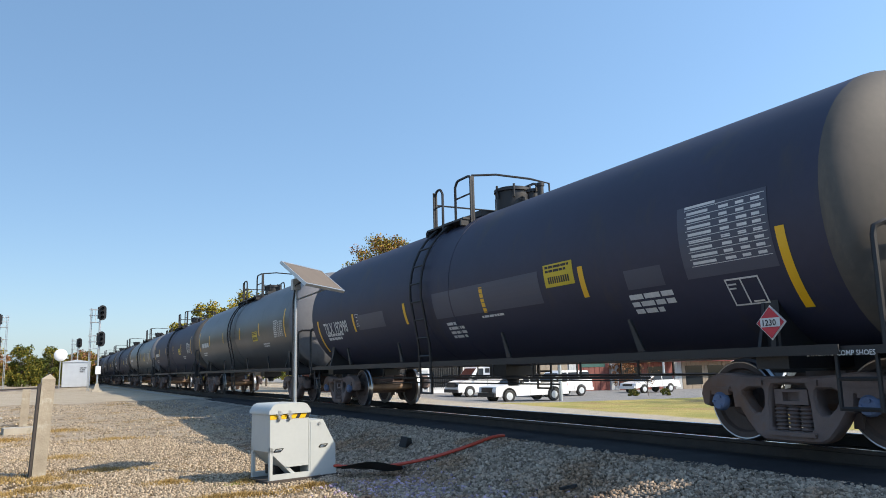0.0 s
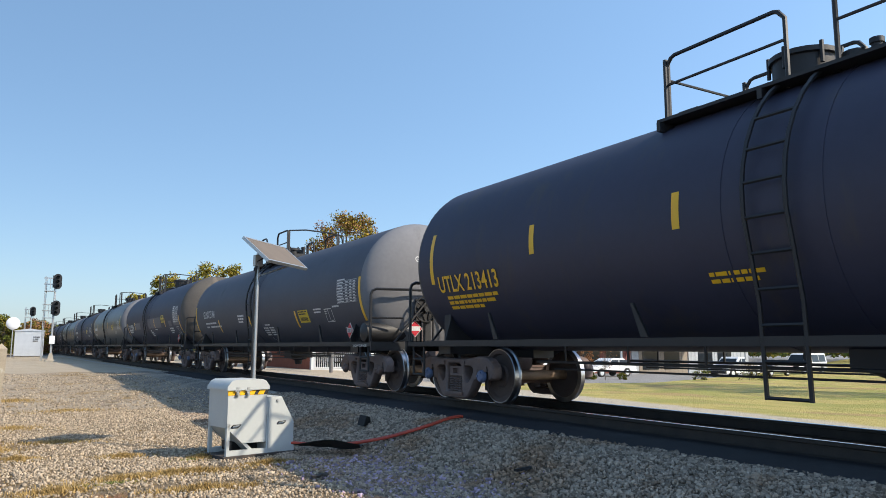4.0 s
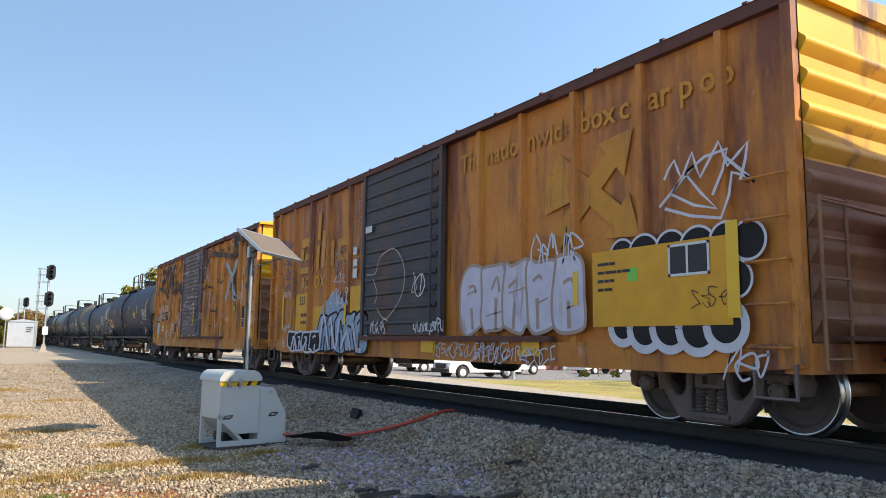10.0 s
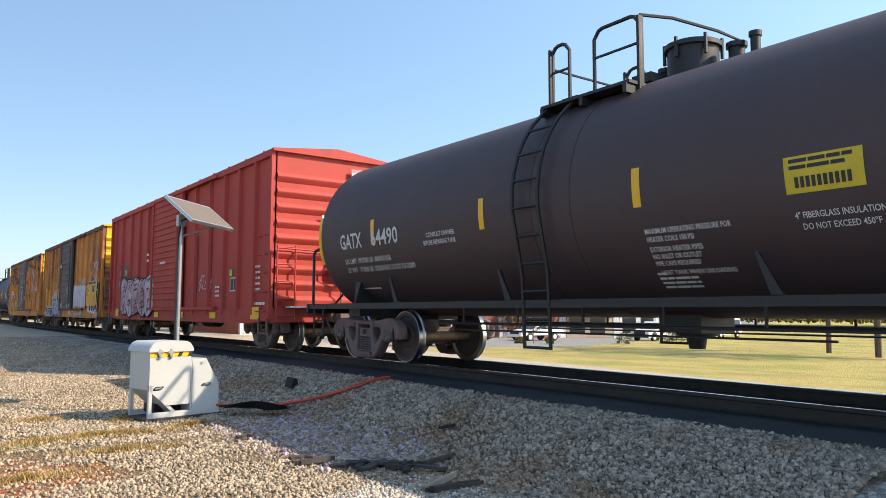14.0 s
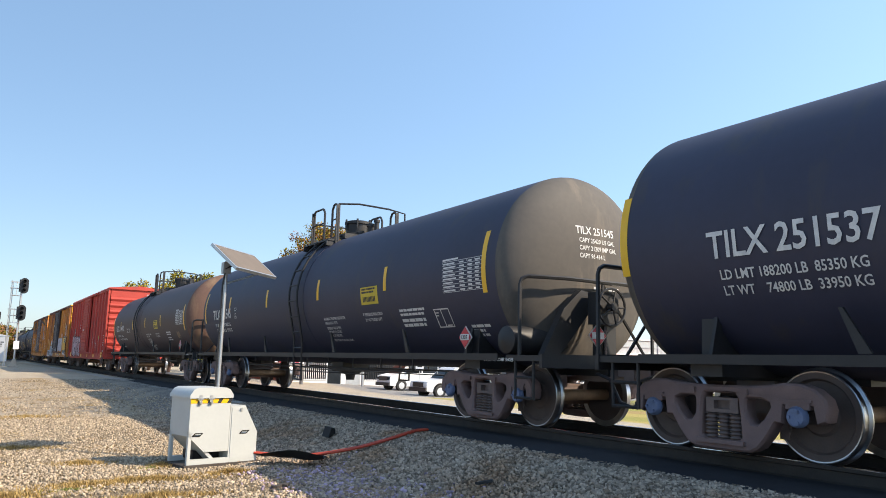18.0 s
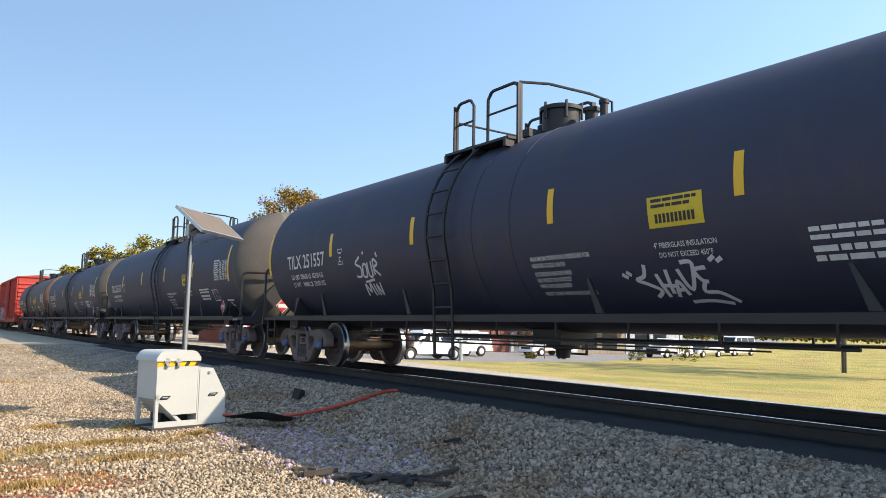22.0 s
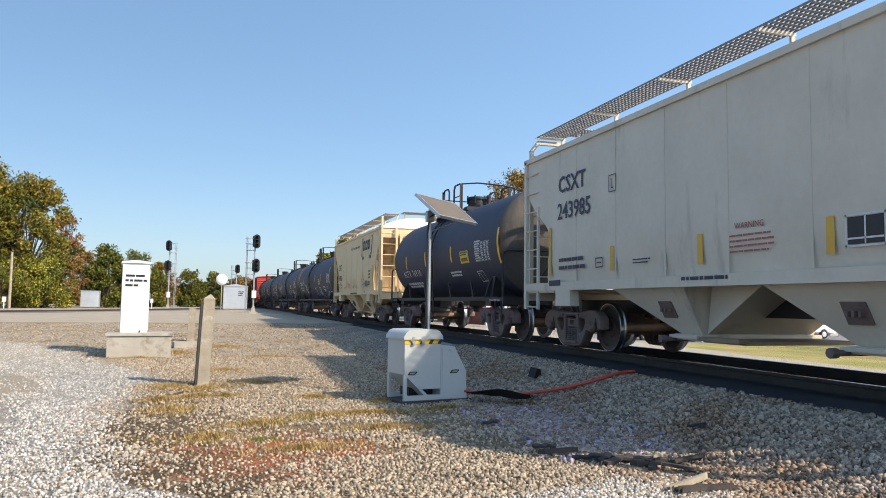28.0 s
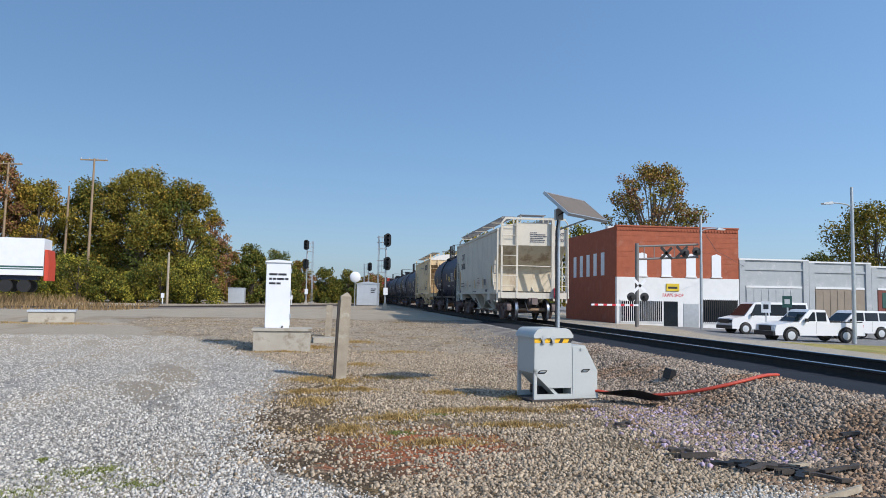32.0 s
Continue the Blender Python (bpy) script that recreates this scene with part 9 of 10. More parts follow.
    painted("teal_stripe", Sheet().rect(0, 12, 0, 0.09).rect(0, 12, 0.16, 0.3), lambda a, v: (a, 1.256, 1.8 + v), SHUTTER_GREEN, t)
    part("chassis", Geo().box(0.6, 11, -0.5, 0.5, 1.0, 1.35), mat("blue_chassis", (0.03, 0.05, 0.12), rough=0.6), t)
    part("lifted_cab", Geo().prism([(-0.35, 0.95), (-0.05, 0.95), (-0.05, 3.45), (-0.25, 3.45), (-0.35, 2.4)], "y", -1.2, 1.2), mat("orange_red_cab", (0.62, 0.07, 0.03), rough=0.5), t, "orange-red front panel")
    for x in (1.4, 2.7, 9.4, 10.6):
        for y in (-1.0, 1.0):
            part("wheel", Geo().lathe([(0.2, -0.15), (0.5, -0.15), (0.5, 0.15), (0.2, 0.15)], (x, y, 0.5), "y", 18), RUBBER, t)
    for x, y, tall, label in ((-29.3, 88, 16.6, "tall wooden utility pole with a cross-arm"), (-38.5, 88, 15.8, "tall wooden utility pole at the wood's edge"), (-32.6, 90, 13.6, "wooden utility pole among trees")):
        p = thing("utility_pole", label, "utility pole", "utility poles", at=pose(x, y, 0.3))
        part("pole", Geo().cyl((0, 0, 0), (0.25, 0, tall), 0.17, 0.11, 10), POLE_BROWN, p)
        if tall > 14:
            part("cross_arm", Geo().box(-1.3, 1.7, -0.08, 0.08, tall - 0.25, tall - 0.1), POLE_BROWN, p)
            for i in range(4):
                part("insulator", Geo().cyl((-1.2 + 0.9 * i, 0, tall - 0.1), (-1.2 + 0.9 * i, 0, tall + 0.08), 0.05, n=6), GALV, p)
    p = thing("wooden_post", "thin pale wooden post before the trees", "post", at=pose(-19.0, 82, 0.4))
    part("post", Geo().cyl((0, 0, 0), (0, 0, 5.6), 0.14, 0.11, 8), POST_WOOD, p)
    # wires from the lamp posts
    g = Geo().tube([(23.5, 46.3, 6.6), (26, 49, 5.2), (30, 52.3, 4.3)], 0.012, 4)
    tagged(part("overhead_wire", g, SIGNAL_BLACK), "thin black wire running from the lamp pole", "wire")


# ---- trees ----
def leaf_mesh(v, shade):
    me = bpy.data.meshes.new("crown")
    n = len(v)
    me.vertices.add(n)
    me.vertices.foreach_set("co", v.astype(np.float32).ravel())
    me.loops.add(n)
    me.loops.foreach_set("vertex_index", np.arange(n, dtype=np.int32))
    me.polygons.add(n // 4)
    me.polygons.foreach_set("loop_start", np.arange(0, n, 4, dtype=np.int32))
    me.update()
    me.materials.append(shade)
    return me


def leaf_cloud(rng, centres, count, size, shade):
    """Many small leaves in clumps round the centres (place, radius)."""
    r = np.random.RandomState(rng.randrange(10 ** 6))
    cs = np.array([c for c, _ in centres], float)
    rad = np.array([q for _, q in centres], float)
    pick = r.choice(len(cs), count, p=rad ** 2 / (rad ** 2).sum())
    d = r.normal(size=(count, 3))
    d /= np.linalg.norm(d, axis=1)[:, None]
    p = cs[pick] + d * (rad[pick] * r.uniform(0.2, 1.0, count) ** 0.5 * (1 + 0.18 * r.normal(size=count)))[:, None] * (1, 1, 0.8)
    a = r.normal(size=(count, 3))
    a /= np.linalg.norm(a, axis=1)[:, None]
    b = np.cross(a, d + 0.9 * r.normal(size=(count, 3)))
    b /= np.linalg.norm(b, axis=1)[:, None] + 1e-9
    s = (size * r.uniform(0.45, 1.3, count))[:, None]
    return leaf_mesh(np.stack([p - a * s, p + b * s * 0.6, p + a * s, p - b * s * 0.6], 1).reshape(-1, 3), shade)


def tree(x, y, z, tall, wide, shades, seed, count, size, label, base=0.08, lobes=56, fill=0.24):
    """A trunk with limbs to every clump of a domed crown; base: where the leaves begin."""
    rng = random.Random(seed)
    t = thing("tree", label, "tree", "trees round the yard", at=pose(x, y, z))
    g = Geo()
    th = tall * max(0.3, base)
    g.tube([(0, 0, -0.3), (0.02 * tall * rng.uniform(-1, 1), 0, th * 0.6), (0, 0, th), (0.02 * wide, 0, tall * 0.8)], 0.011 * tall, 7)
    centres = []
    for i in range(lobes):
        h = base + (0.95 - base) * ((i + rng.uniform(0, 1)) / lobes)
        k = (h - base) / (1 - base)
        r = wide * (math.sin(math.pi * min(1, 0.16 + 0.84 * k) ** 0.85) ** 0.6) * rng.uniform(0.45, 0.92)
        a = 2.4 * i + rng.uniform(-0.4, 0.4)
        e = Vector((r * math.cos(a), r * math.sin(a), tall * h))
        m = Vector((e.x * 0.45, e.y * 0.45, tall * h * 0.75))
        g.tube([(0, 0, min(th, tall * h * 0.5)), m, e], 0.0035 * tall, 4)
        centres.append((e, wide * fill * rng.uniform(0.6, 1.25)))
    part("trunk", g, BARK, t)
    for shade, share in shades:
        me = leaf_cloud(rng, rng.sample(centres, max(5, int(len(centres) * (0.6 + 0.4 * share)))), int(count * share), size, shade)
        tagged(part("crown", me, None, t), kind="stuff")


def weeds(name, label, n, x0, x1, y0, y1, tall, shade, seed):
    """Tall narrow dry stalks over a strip of ground."""
    r = np.random.RandomState(seed)
    x, y = r.uniform(x0, x1, n), r.uniform(y0, y1, n)
    z = np.array([ground_z(i, j) for i, j in zip(x, y)])
    h = tall * r.uniform(0.3, 1.2, n) * (0.6 + 0.4 * np.sin(x * 1.3 + 2 * np.sin(y)))
    w, t = r.uniform(0.02, 0.05, n), r.uniform(0, np.pi, n)
    dx, dy = np.cos(t) * w, np.sin(t) * w
    l = r.normal(0, 0.3, (2, n)) * h
    v = np.stack([np.stack([x - dx, y - dy, z], 1), np.stack([x + dx, y + dy, z], 1), np.stack([x + l[0] + dx * 0.3, y + l[1], z + h], 1), np.stack([x + l[0] - dx * 0.3, y + l[1], z + h], 1)], 1).reshape(-1, 3)
    tagged(new(name, leaf_mesh(v, shade)), label, "weeds", kind="stuff")


def build_trees():
    big = [
        (-25.0, 93, 16.2, 6.5, [(LEAF_A, 0.7), (LEAF_B, 0.1), (LEAF_C, 0.2)]), (-20.0, 94, 15.2, 5.5, [(LEAF_A, 0.6), (LEAF_C, 0.3), (LEAF_B, 0.1)]),
        (-30.5, 95, 15.0, 6.0, [(LEAF_A, 0.5), (LEAF_C, 0.4), (LEAF_B, 0.1)]), (-17.0, 96, 11.5, 3.0, [(LEAF_D, 0.6), (LEAF_A, 0.4)]),
        (-36.5, 92, 14.5, 4.5, [(LEAF_B, 0.5), (LEAF_A, 0.5)]), (-41.0, 90, 17.5, 5.0, [(LEAF_D, 0.8), (LEAF_A, 0.2)]), (-47, 92, 16.5, 6, [(LEAF_D, 0.7), (LEAF_B, 0.3)]),
        (-12.2, 98, 6.6, 3.0, [(LEAF_C, 0.8), (LEAF_A, 0.2)]), (-9.0, 112, 5.6, 3.2, [(LEAF_C, 0.7), (LEAF_A, 0.3)]), (-54, 96, 16, 6.5, [(LEAF_A, 0.6), (LEAF_B, 0.4)]),
    ]
    for i, (x, y, h, w, sh) in enumerate(big):
        tree(x, y, 0.3, h, w, sh, 100 + i, 5200 if i == 3 else int(2500 * w * w ** 0.5), 0.155, "tall autumn tree in the wood's edge, olive to gold")
    for i, (x, y, h, w) in enumerate(((-17.2, 112, 8.0, 2.4), (-14.6, 114, 9.2, 2.9), (-10.4, 116, 8.4, 2.9), (-7.2, 118, 7.0, 2.4), (-3.4, 122, 6.0, 2.6), (0.4, 124, 5.6, 2.6), (4.6, 126, 5.4, 2.6))):
        tree(x, y, 0.2, h, w, [(LEAF_C, 0.6), (LEAF_A, 0.4)] if i % 3 else [(LEAF_A, 0.6), (LEAF_D, 0.4)], 140 + i, 6500, 0.15, "dark green tree in the far tree line", 0.06, 36, 0.3)
    rng = random.Random(5)
    for i in range(13):
        x = -46 + 2.45 * i + rng.uniform(-0.8, 0.8)
        h = rng.uniform(3.6, 5.6) if x < -17 else rng.uniform(1.7, 2.5)
        tree(x, 86.5 + rng.uniform(-1.5, 2.5), 0.3, h, h * 0.62, [(LEAF_C, 0.45), (LEAF_A, 0.4), (LEAF_E, 0.15)] if i % 3 else [(LEAF_E, 0.5), (LEAF_C, 0.5)], 200 + i, 6200, 0.12, "dense green and yellow bush below the trees", 0.05, 20, 0.34)
    tree(32.6, 75, -0.8, 17.4, 7.2, [(LEAF_A, 0.45), (LEAF_D, 0.35), (LEAF_B, 0.2)], 301, 18000, 0.14, "tall autumn tree behind the brick shop, thinning leaves", 0.25, 70, 0.16)
    for i, (x, y, h, w) in enumerate(((14.5, 100, 8.2, 2.6), (18.3, 101, 11.2, 3.4), (22.4, 100, 12.6, 3.6), (26.5, 102, 13.0, 3.6))):
        tree(x, y, 0, h, w, [(LEAF_A, 0.6), (LEAF_E, 0.25), (LEAF_B, 0.15)], 330 + i, 6500, 0.17, "olive and yellow tree far past the track", 0.15, 40)
    tree(24.5, 78, -0.5, 10.5, 3.6, [(LEAF_E, 0.6), (LEAF_A, 0.4)], 302, 5000, 0.17, "yellow-green tree beside the brick shop", 0.25)
    tree(72, 92, -1.2, 16.5, 8.0, [(LEAF_A, 0.55), (LEAF_B, 0.25), (LEAF_C, 0.2)], 303, 17000, 0.2, "broad olive tree behind the shops", 0.25)
    tree(84, 96, -1.2, 15.0, 7, [(LEAF_A, 0.5), (LEAF_D, 0.5)], 304, 9000, 0.2, "broad olive and rust tree behind the shops", 0.25)
    tree(61, 88, -1.2, 9.5, 3.2, [(LEAF_C, 0.8), (LEAF_A, 0.2)], 305, 3500, 0.18, "dark green tree behind the shop roofs", 0.25)
    for i, (x, y, h) in enumerate(((40.5, 17.5, 15.0), (43.5, 21.5, 13.5), (41.5, 13.0, 13.0))):
        tree(x, y, -1.0, h, 4.2, [(LEAF_D, 0.55), (LEAF_B, 0.45)], 310 + i, 3400, 0.11, "half-bare autumn tree past the lawn", 0.5, 40, 0.15)
    tree(45.3, 51.2, ground_z(45, 51), 3.3, 1.3, [(LEAF_D, 1.0)], 320, 2200, 0.07, "small rust-red shrub before the shops", 0.15, 24, 0.22)
    tree(36.2, 38.6, ground_z(36, 38.6), 2.3, 0.9, [(LEAF_D, 1.0)], 321, 90, 0.06, "small bare tree in a bed before the shops", 0.35, 16, 0.15)
    for i, (x, y, h) in enumerate(((35.2, 38.9, 0.5), (37.4, 38.2, 0.45), (43.5, 36.5, 0.9), (47.5, 35.5, 1.2))):
        tree(x, y, ground_z(x, y), h, h * 0.8, [(LEAF_C, 0.6), (LEAF_A, 0.4)], 325 + i, 900, 0.05, "low clipped shrub beside the lawn", 0.05, 14, 0.35)
    weeds("dry_weeds", "tall dry brown weeds below the trailer and woods", 9000, -50, -27, 60, 84, 1.0, DRY_WEED, 12)
    weeds("dry_weeds", "tall dry weeds along the second track", 5000, -34, -14, 47, 60, 0.5, DRY_WEED, 13)
    # woods along the horizon
    r = np.random.RandomState(8)
    n = 60000
    ang = np.radians(r.uniform(-62, 75, n))
    d = r.uniform(150, 205, n)
    low = np.where(np.degrees(ang) > 25, 2.6, 5.0)
    top = low + 0.7 * np.sin(ang * 31) + 0.5 * np.sin(ang * 83 + 1)
    h = top * r.uniform(0, 1, n) ** 0.8
    p = np.stack([d * np.sin(ang), d * np.cos(ang), h], 1)
    a, b = r.normal(size=(n, 3)), r.normal(size=(n, 3))
    a /= np.linalg.norm(a, axis=1)[:, None]
    b /= np.linalg.norm(b, axis=1)[:, None]
    s = r.uniform(0.28, 0.6, n)[:, None]
    v = np.stack([p - a * s, p + b * s, p + a * s, p - b * s], 1).reshape(-1, 3)
    me = bpy.data.meshes.new("woods")
    me.from_pydata(v.tolist(), [], np.arange(4 * n).reshape(-1, 4).tolist())
    for q in (LEAF_C, LEAF_A, LEAF_B):
        me.materials.append(q)
    me.polygons.foreach_set("material_index", r.choice(3, n, p=(0.5, 0.4, 0.1)))
    tagged(new("woods", me), "distant mixed autumn woods along the horizon", "woods", kind="stuff")


build_brick_building()
build_shops()
build_vehicles()
build_street_things()
build_trees()


# ---- loose stone and grass ----
def stones(name, label, n, area, size, shade, seed, lift=0.25):
    """area(r, n) gives places; each stone is a jittered, flattened block."""
    r = np.random.RandomState(seed)
    x, y = area(r, n)
    z = np.array([ground_z(a, b) for a, b in zip(x, y)])
    ico = np.array([(a, b, c) for a in (-1, 1) for b in (-1, 1) for c in (-1, 1)]) * 0.62
    tri = np.array([(0, 1, 3), (0, 3, 2), (4, 6, 7), (4, 7, 5), (0, 4, 5), (0, 5, 1), (2, 3, 7), (2, 7, 6), (0, 2, 6), (0, 6, 4), (1, 5, 7), (1, 7, 3)])
    n = len(x)
    s = size[0] + (size[1] - size[0]) * r.uniform(0, 1, n) ** 1.6
    q = ico[None] * (1 + 0.28 * r.normal(size=(n, 8, 1)).clip(-1.4, 1.4)) * (r.uniform(0.7, 1.2, (n, 1, 3)) * (1, 1, 0.75))
    t = r.uniform(0, 2 * np.pi, (n, 3))
    for ax in range(3):
        c, w = np.cos(t[:, ax])[:, None], np.sin(t[:, ax])[:, None]
        i, j = (ax + 1) % 3, (ax + 2) % 3
        qi = q[:, :, i] * c - q[:, :, j] * w
        q[:, :, j] = q[:, :, i] * w + q[:, :, j] * c
        q[:, :, i] = qi
    v = (q * s[:, None, None] + np.stack([x, y, z + lift * s], 1)[:, None]).reshape(-1, 3)
    f = (tri[None] + 8 * np.arange(n)[:, None, None]).reshape(-1, 3)
    me = bpy.data.meshes.new(name)
    me.vertices.add(len(v))
    me.vertices.foreach_set("co", v.ravel())
    me.loops.add(f.size)
    me.loops.foreach_set("vertex_index", f.ravel().astype(np.int32))
    me.polygons.add(len(f))
    me.polygons.foreach_set("loop_start", np.arange(0, f.size, 3, dtype=np.int32))
    me.update()
    me.validate()
    me.materials.append(shade)
    tagged(new(name, me), label, "stones", kind="stuff")


STONE_PALE = mat("pale_crushed_stone", (0.53, 0.43, 0.31), (0.30, 0.23, 0.16), rough=0.9, scale=9, fine=60, bump=0.3, island=(0.48, 1.32), spec=0.15)
STONE_GREY = mat("grey_ballast_stone", (0.44, 0.355, 0.275), (0.24, 0.187, 0.142), rough=0.9, scale=9, fine=60, bump=0.3, island=True, spec=0.15, wear=(0.30, 0.20, 0.13), wear_at=0.54, wear_scale=0.8)
STONE_WHITE = mat("white_fine_stone", (0.64, 0.60, 0.54), (0.37, 0.34, 0.295), rough=0.9, scale=30, fine=90, bump=0.2, island=(0.5, 1.35), spec=0.15)
STONE_MAUVE = mat("mauve_stained_stone", (0.40, 0.31, 0.40), (0.34, 0.27, 0.33), rough=0.9, scale=9, island=True, spec=0.15)
GRASS_DRY = mat("dry_grass", (0.46, 0.32, 0.13), (0.32, 0.21, 0.08), rough=0.9, scale=2, fine=9, bump=0, island=True, spec=0.15)
GRASS_GREEN = mat("green_weeds", (0.26, 0.29, 0.09), (0.16, 0.18, 0.055), rough=0.9, scale=2, bump=0, island=True, spec=0.15)


def spread(x0, x1, y0, y1, power=1.0):
    def area(r, n):
        return r.uniform(x0, x1, n), y0 + (y1 - y0) * r.uniform(0, 1, n) ** power
    return area


def grass(name, label, patches, count, tall, shade, seed):
    r = np.random.RandomState(seed)
    pick = r.randint(0, len(patches), count)
    c = np.array(patches)[pick]
    a, d = r.uniform(0, 2 * np.pi, count), np.abs(r.normal(0, 0.55, count))
    x, y = c[:, 0] + np.cos(a) * d * c[:, 2], c[:, 1] + np.sin(a) * d * c[:, 3]
    z = np.array([ground_z(i, j) for i, j in zip(x, y)])
    h = tall * r.uniform(0.4, 1.3, count) * np.exp(-d)
    lean = r.normal(0, 0.5, (count, 2)) * h[:, None]
    w = r.uniform(0.004, 0.008, count)
    t = r.uniform(0, np.pi, count)
    dx, dy = np.cos(t) * w, np.sin(t) * w
    v = np.stack([np.stack([x - dx, y - dy, z], 1), np.stack([x + dx, y + dy, z], 1), np.stack([x + lean[:, 0], y + lean[:, 1], z + h], 1)], 1).reshape(-1, 3)
    me = bpy.data.meshes.new(name)
    me.from_pydata(v.tolist(), [], np.arange(3 * count).reshape(-1, 3).tolist())
    me.materials.append(shade)
    tagged(new(name, me), label, "grass", kind="stuff")


def off_patches(area, keep, seed):
    """Thins places out over grass and clay patches (x, y, radius x, radius y)."""
    def thinned(r, n):
        x, y = area(r, n)
        d = np.full(len(x), 9.0)
        for px, py, rx, ry in BARE:
            d = np.minimum(d, np.hypot((x - px) / rx, (y - py) / ry) + 0.25 * np.sin(5 * x + 3 * y) + 0.2 * np.sin(11 * y - 4 * x))
        ok = (d > 1) | (r.uniform(0, 1, len(x)) < keep)
        return x[ok], y[ok]
    return thinned


BARE = [(0.3, 7.95, 0.75, 0.45), (1.25, 7.2, 0.7, 0.25), (0.65, 9.15, 0.5, 0.3), (0.0, 6.5, 0.6, 1.0), (-0.6, 8.8, 0.7, 1.1), (-0.7, 10.8, 0.6, 1.1), (0.6, 7.6, 1.2, 0.45), (1.9, 8.6, 1.4, 0.3), (-0.2, 9.2, 0.7, 1.0), (2.3, 9.7, 1.3, 0.3), (-0.1, 13.2, 0.7, 0.8), (-0.3, 6.4, 0.6, 0.8), (3.0, 7.4, 0.5, 0.25), (-0.6, 11.3, 0.6, 1.0)]


def brink(y):
    """Where the white drive ends and the tan yard begins."""
    return -1.1 - 0.5 * np.maximum(y - 16, 0) + 0.21 * np.maximum(8 - y, 0) ** 2 + 0.2 * np.sin(0.9 * y + 1) + 0.13 * np.sin(2.7 * y)


def ragged(r, n):
    x, y = r.uniform(-1.8, 4.3, n), 4.6 + 14.4 * r.uniform(0, 1, n) ** 1.5
    ok = x > brink(y) + 0.25 * r.normal(size=n)
    return x[ok], y[ok]


def far_yard(r, n):
    x, y = r.uniform(-9, 5.2, n), 16 + 20 * r.uniform(0, 1, n) ** 1.3
    ok = x > brink(y) + 0.4 * r.normal(size=n)
    return x[ok], y[ok]


def drive_places(r, n):
    y = 4.4 + 20 * r.uniform(0, 1, n) ** 1.8
    x = brink(y) + 0.16 * np.abs(r.normal(size=n)) - (5.2 + 0.25 * (y - 4.6)) * r.uniform(0, 1, n)
    bare = np.sin(1.55 * x + 0.35 * np.sin(0.5 * y)) * np.sin(0.33 * y + 0.9 * x) + 0.3 * np.sin(4.1 * x + 2.3 * y)
    ok = (bare < 0.75) | (r.uniform(0, 1, n) < 0.25)
    return x[ok], y[ok]


def spilt(r, n):
    """A tongue of the white stone that reaches across the yard's near end."""
    a = r.uniform(0, 1, n)
    return 0.9 + 3.0 * a + 0.12 * r.normal(size=n), 4.3 + (0.75 + 0.75 * a ** 2) * r.uniform(0, 1, n) ** 0.8 + 0.08 * r.normal(size=n)


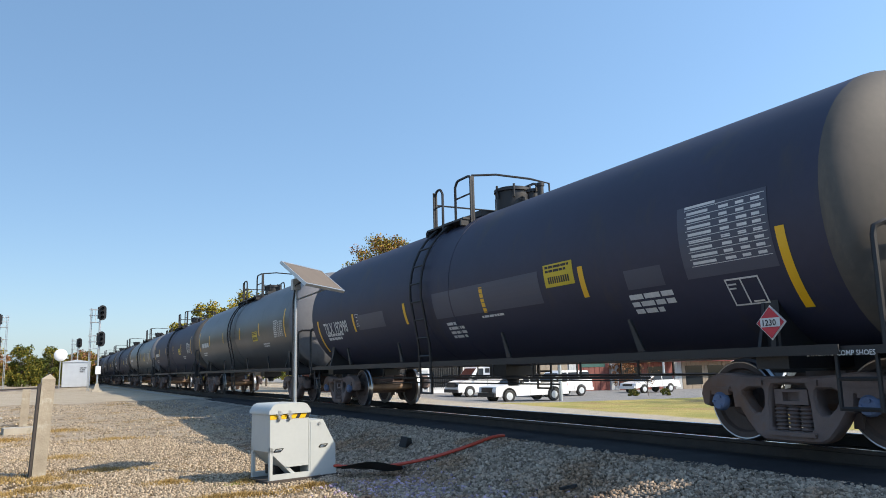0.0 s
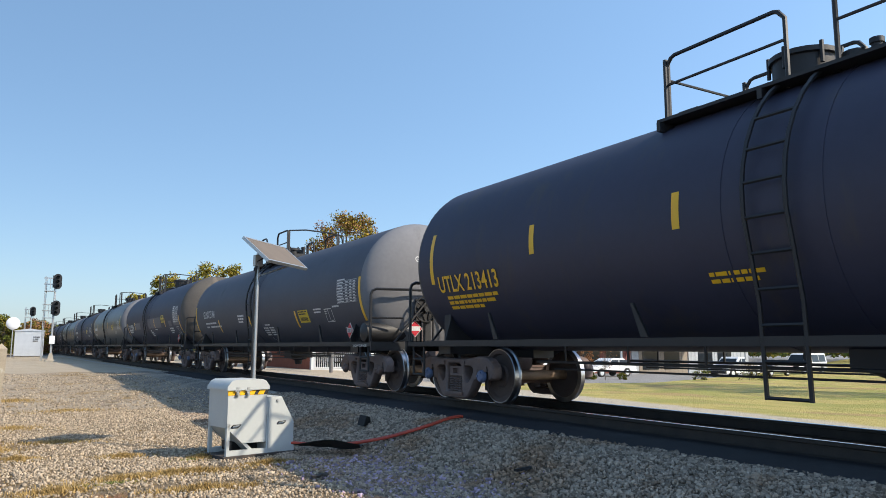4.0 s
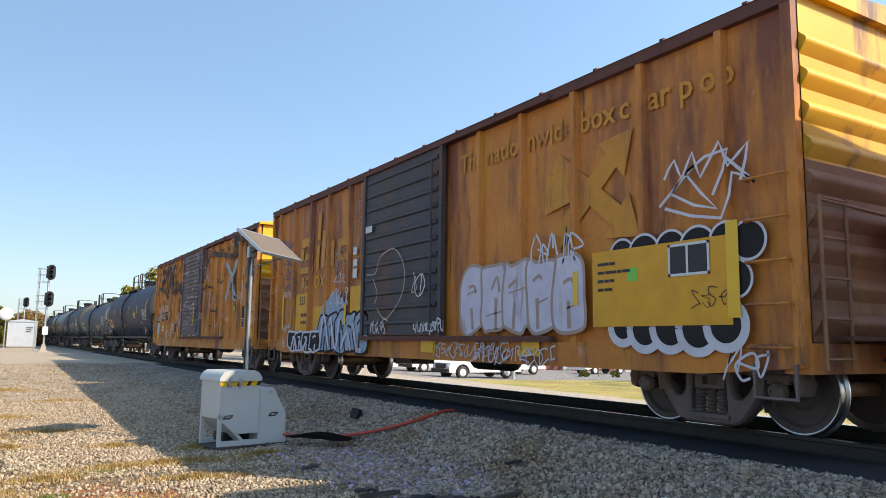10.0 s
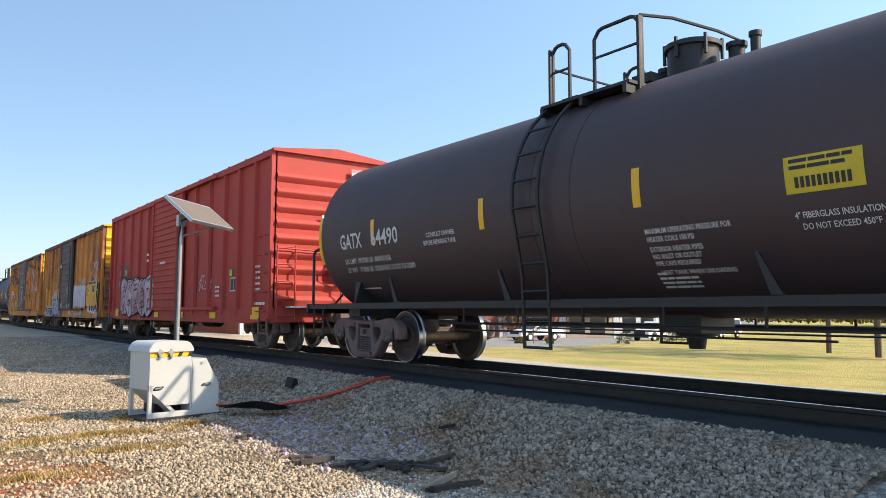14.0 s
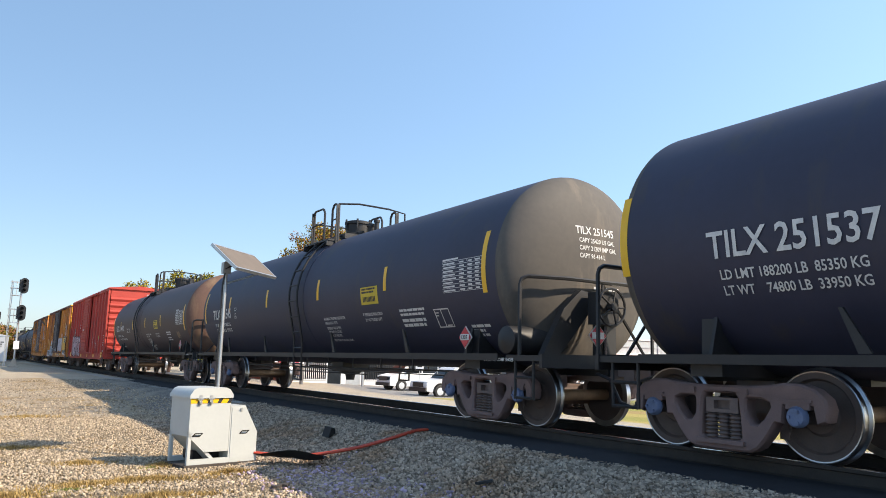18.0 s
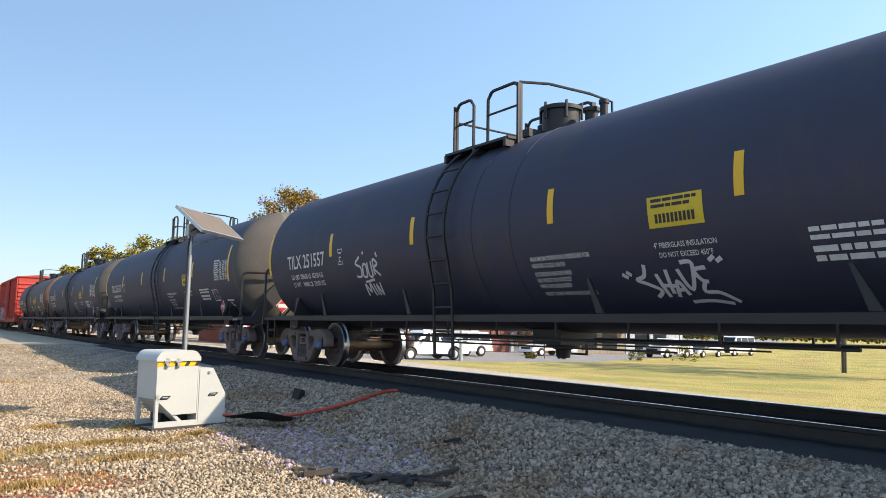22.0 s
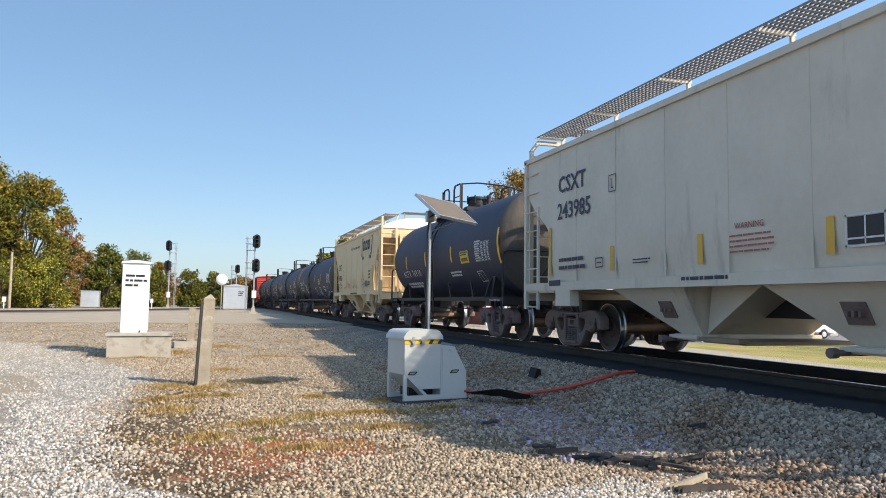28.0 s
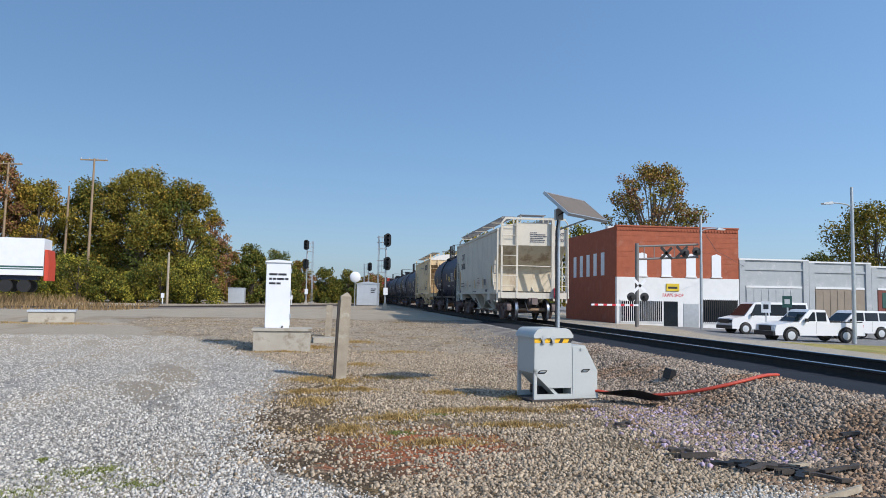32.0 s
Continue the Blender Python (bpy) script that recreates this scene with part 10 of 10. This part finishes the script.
def build_loose():
    stones("yard_stones", "tan crushed stones farther across the yard", 17000, far_yard, (0.016, 0.034), STONE_PALE, 9)
    stones("yard_stones", "pale crushed stones scattered over the yard", 84000, off_patches(ragged, 0.3, 1), (0.009, 0.026), STONE_PALE, 1)
    stones("ballast_stones", "grey and brown ballast stones on the track shoulder", 56000, spread(3.5, 6.35, 2.5, 18, 1.35), (0.016, 0.034), STONE_GREY, 2)
    stones("drive_stones", "fine white stones of the gravel drive", 78000, drive_places, (0.009, 0.022), STONE_WHITE, 3)
    stones("drive_stones", "fine white stones spilt across the yard", 6500, spilt, (0.009, 0.022), STONE_WHITE, 5, 0.7)
    stones("mauve_stones", "mauve-stained stones beside the shoulder", 1100, lambda r, n: (3.5 + 1.0 * r.uniform(0, 1, n) + 0.3 * r.normal(size=n), 6.3 + 3.6 * r.uniform(0, 1, n)), (0.015, 0.032), STONE_MAUVE, 4, 0.5)
    p = [(2.2, 9.6, 1.0, 0.3), (1.3, 9.4, 1.1, 0.35), (0.6, 9.0, 0.9, 0.35), (0.0, 12.9, 0.5, 0.5), (-0.6, 13.3, 0.7, 0.6), (2.55, 10.9, 0.3, 0.35), (1.0, 7.5, 1.0, 0.3), (0.1, 8.3, 0.7, 0.5), (2.0, 8.4, 1.0, 0.25), (-0.4, 10.6, 0.6, 0.8), (-1.5, 18.9, 1.2, 0.3), (-0.8, 20.5, 0.9, 0.8), (0.4, 22.0, 1.2, 0.8), (3.2, 9.9, 0.6, 0.15), (-0.6, 11.7, 0.5, 0.3), (-0.1, 11.9, 0.5, 0.3), (0.3, 11.8, 0.4, 0.25), (1.9, 9.6, 0.9, 0.15), (1.6, 11.5, 0.6, 0.3), (0.9, 13.6, 1.2, 0.4), (0.3, 16.0, 1.2, 0.8), (-1.2, 23.5, 1.5, 0.7), (1.4, 19.0, 1.6, 0.7), (-10.5, 30, 3, 1.2), (-13, 30.3, 3.5, 1.0)]
    grass("dry_grass", "tufts of dry tan grass between the stones", p, 34000, 0.075, GRASS_DRY, 6)
    q = [(-2.2, 6.4, 0.7, 0.45), (-2.0, 6.5, 0.5, 0.35), (-1.6, 6.0, 0.6, 0.4), (-2.6, 6.95, 0.12, 0.08), (-2.4, 5.9, 0.9, 0.5), (0.6, 8.1, 0.3, 0.2), (2.4, 10.8, 0.4, 0.3), (1.2, 9.2, 0.5, 0.2)]
    grass("green_weeds", "small green weeds in the gravel", q, 6500, 0.03, GRASS_GREEN, 7)


build_loose()


# ---- motion ----
def motions():
    """The whole train rolls away along the track, its wheels turning."""
    for car in CARS:
        y0 = car.matrix_basis.translation.y
        walk(car, [(t, pose(TRACK, y0 + s, RAIL)) for t, s in ROLLED])
    ts = [i / 15 for i in range(481)]
    knots_t, knots_s = [q[0] for q in ROLLED], [q[1] for q in ROLLED]
    turned = [math.degrees(float(np.interp(t, knots_t, knots_s)) / 0.457) for t in ts]
    for w, a in WHEELSETS:
        walk(w, [(t, pose(0, a, 0.457, -d % 360)) for t, d in zip(ts, turned)])


motions()
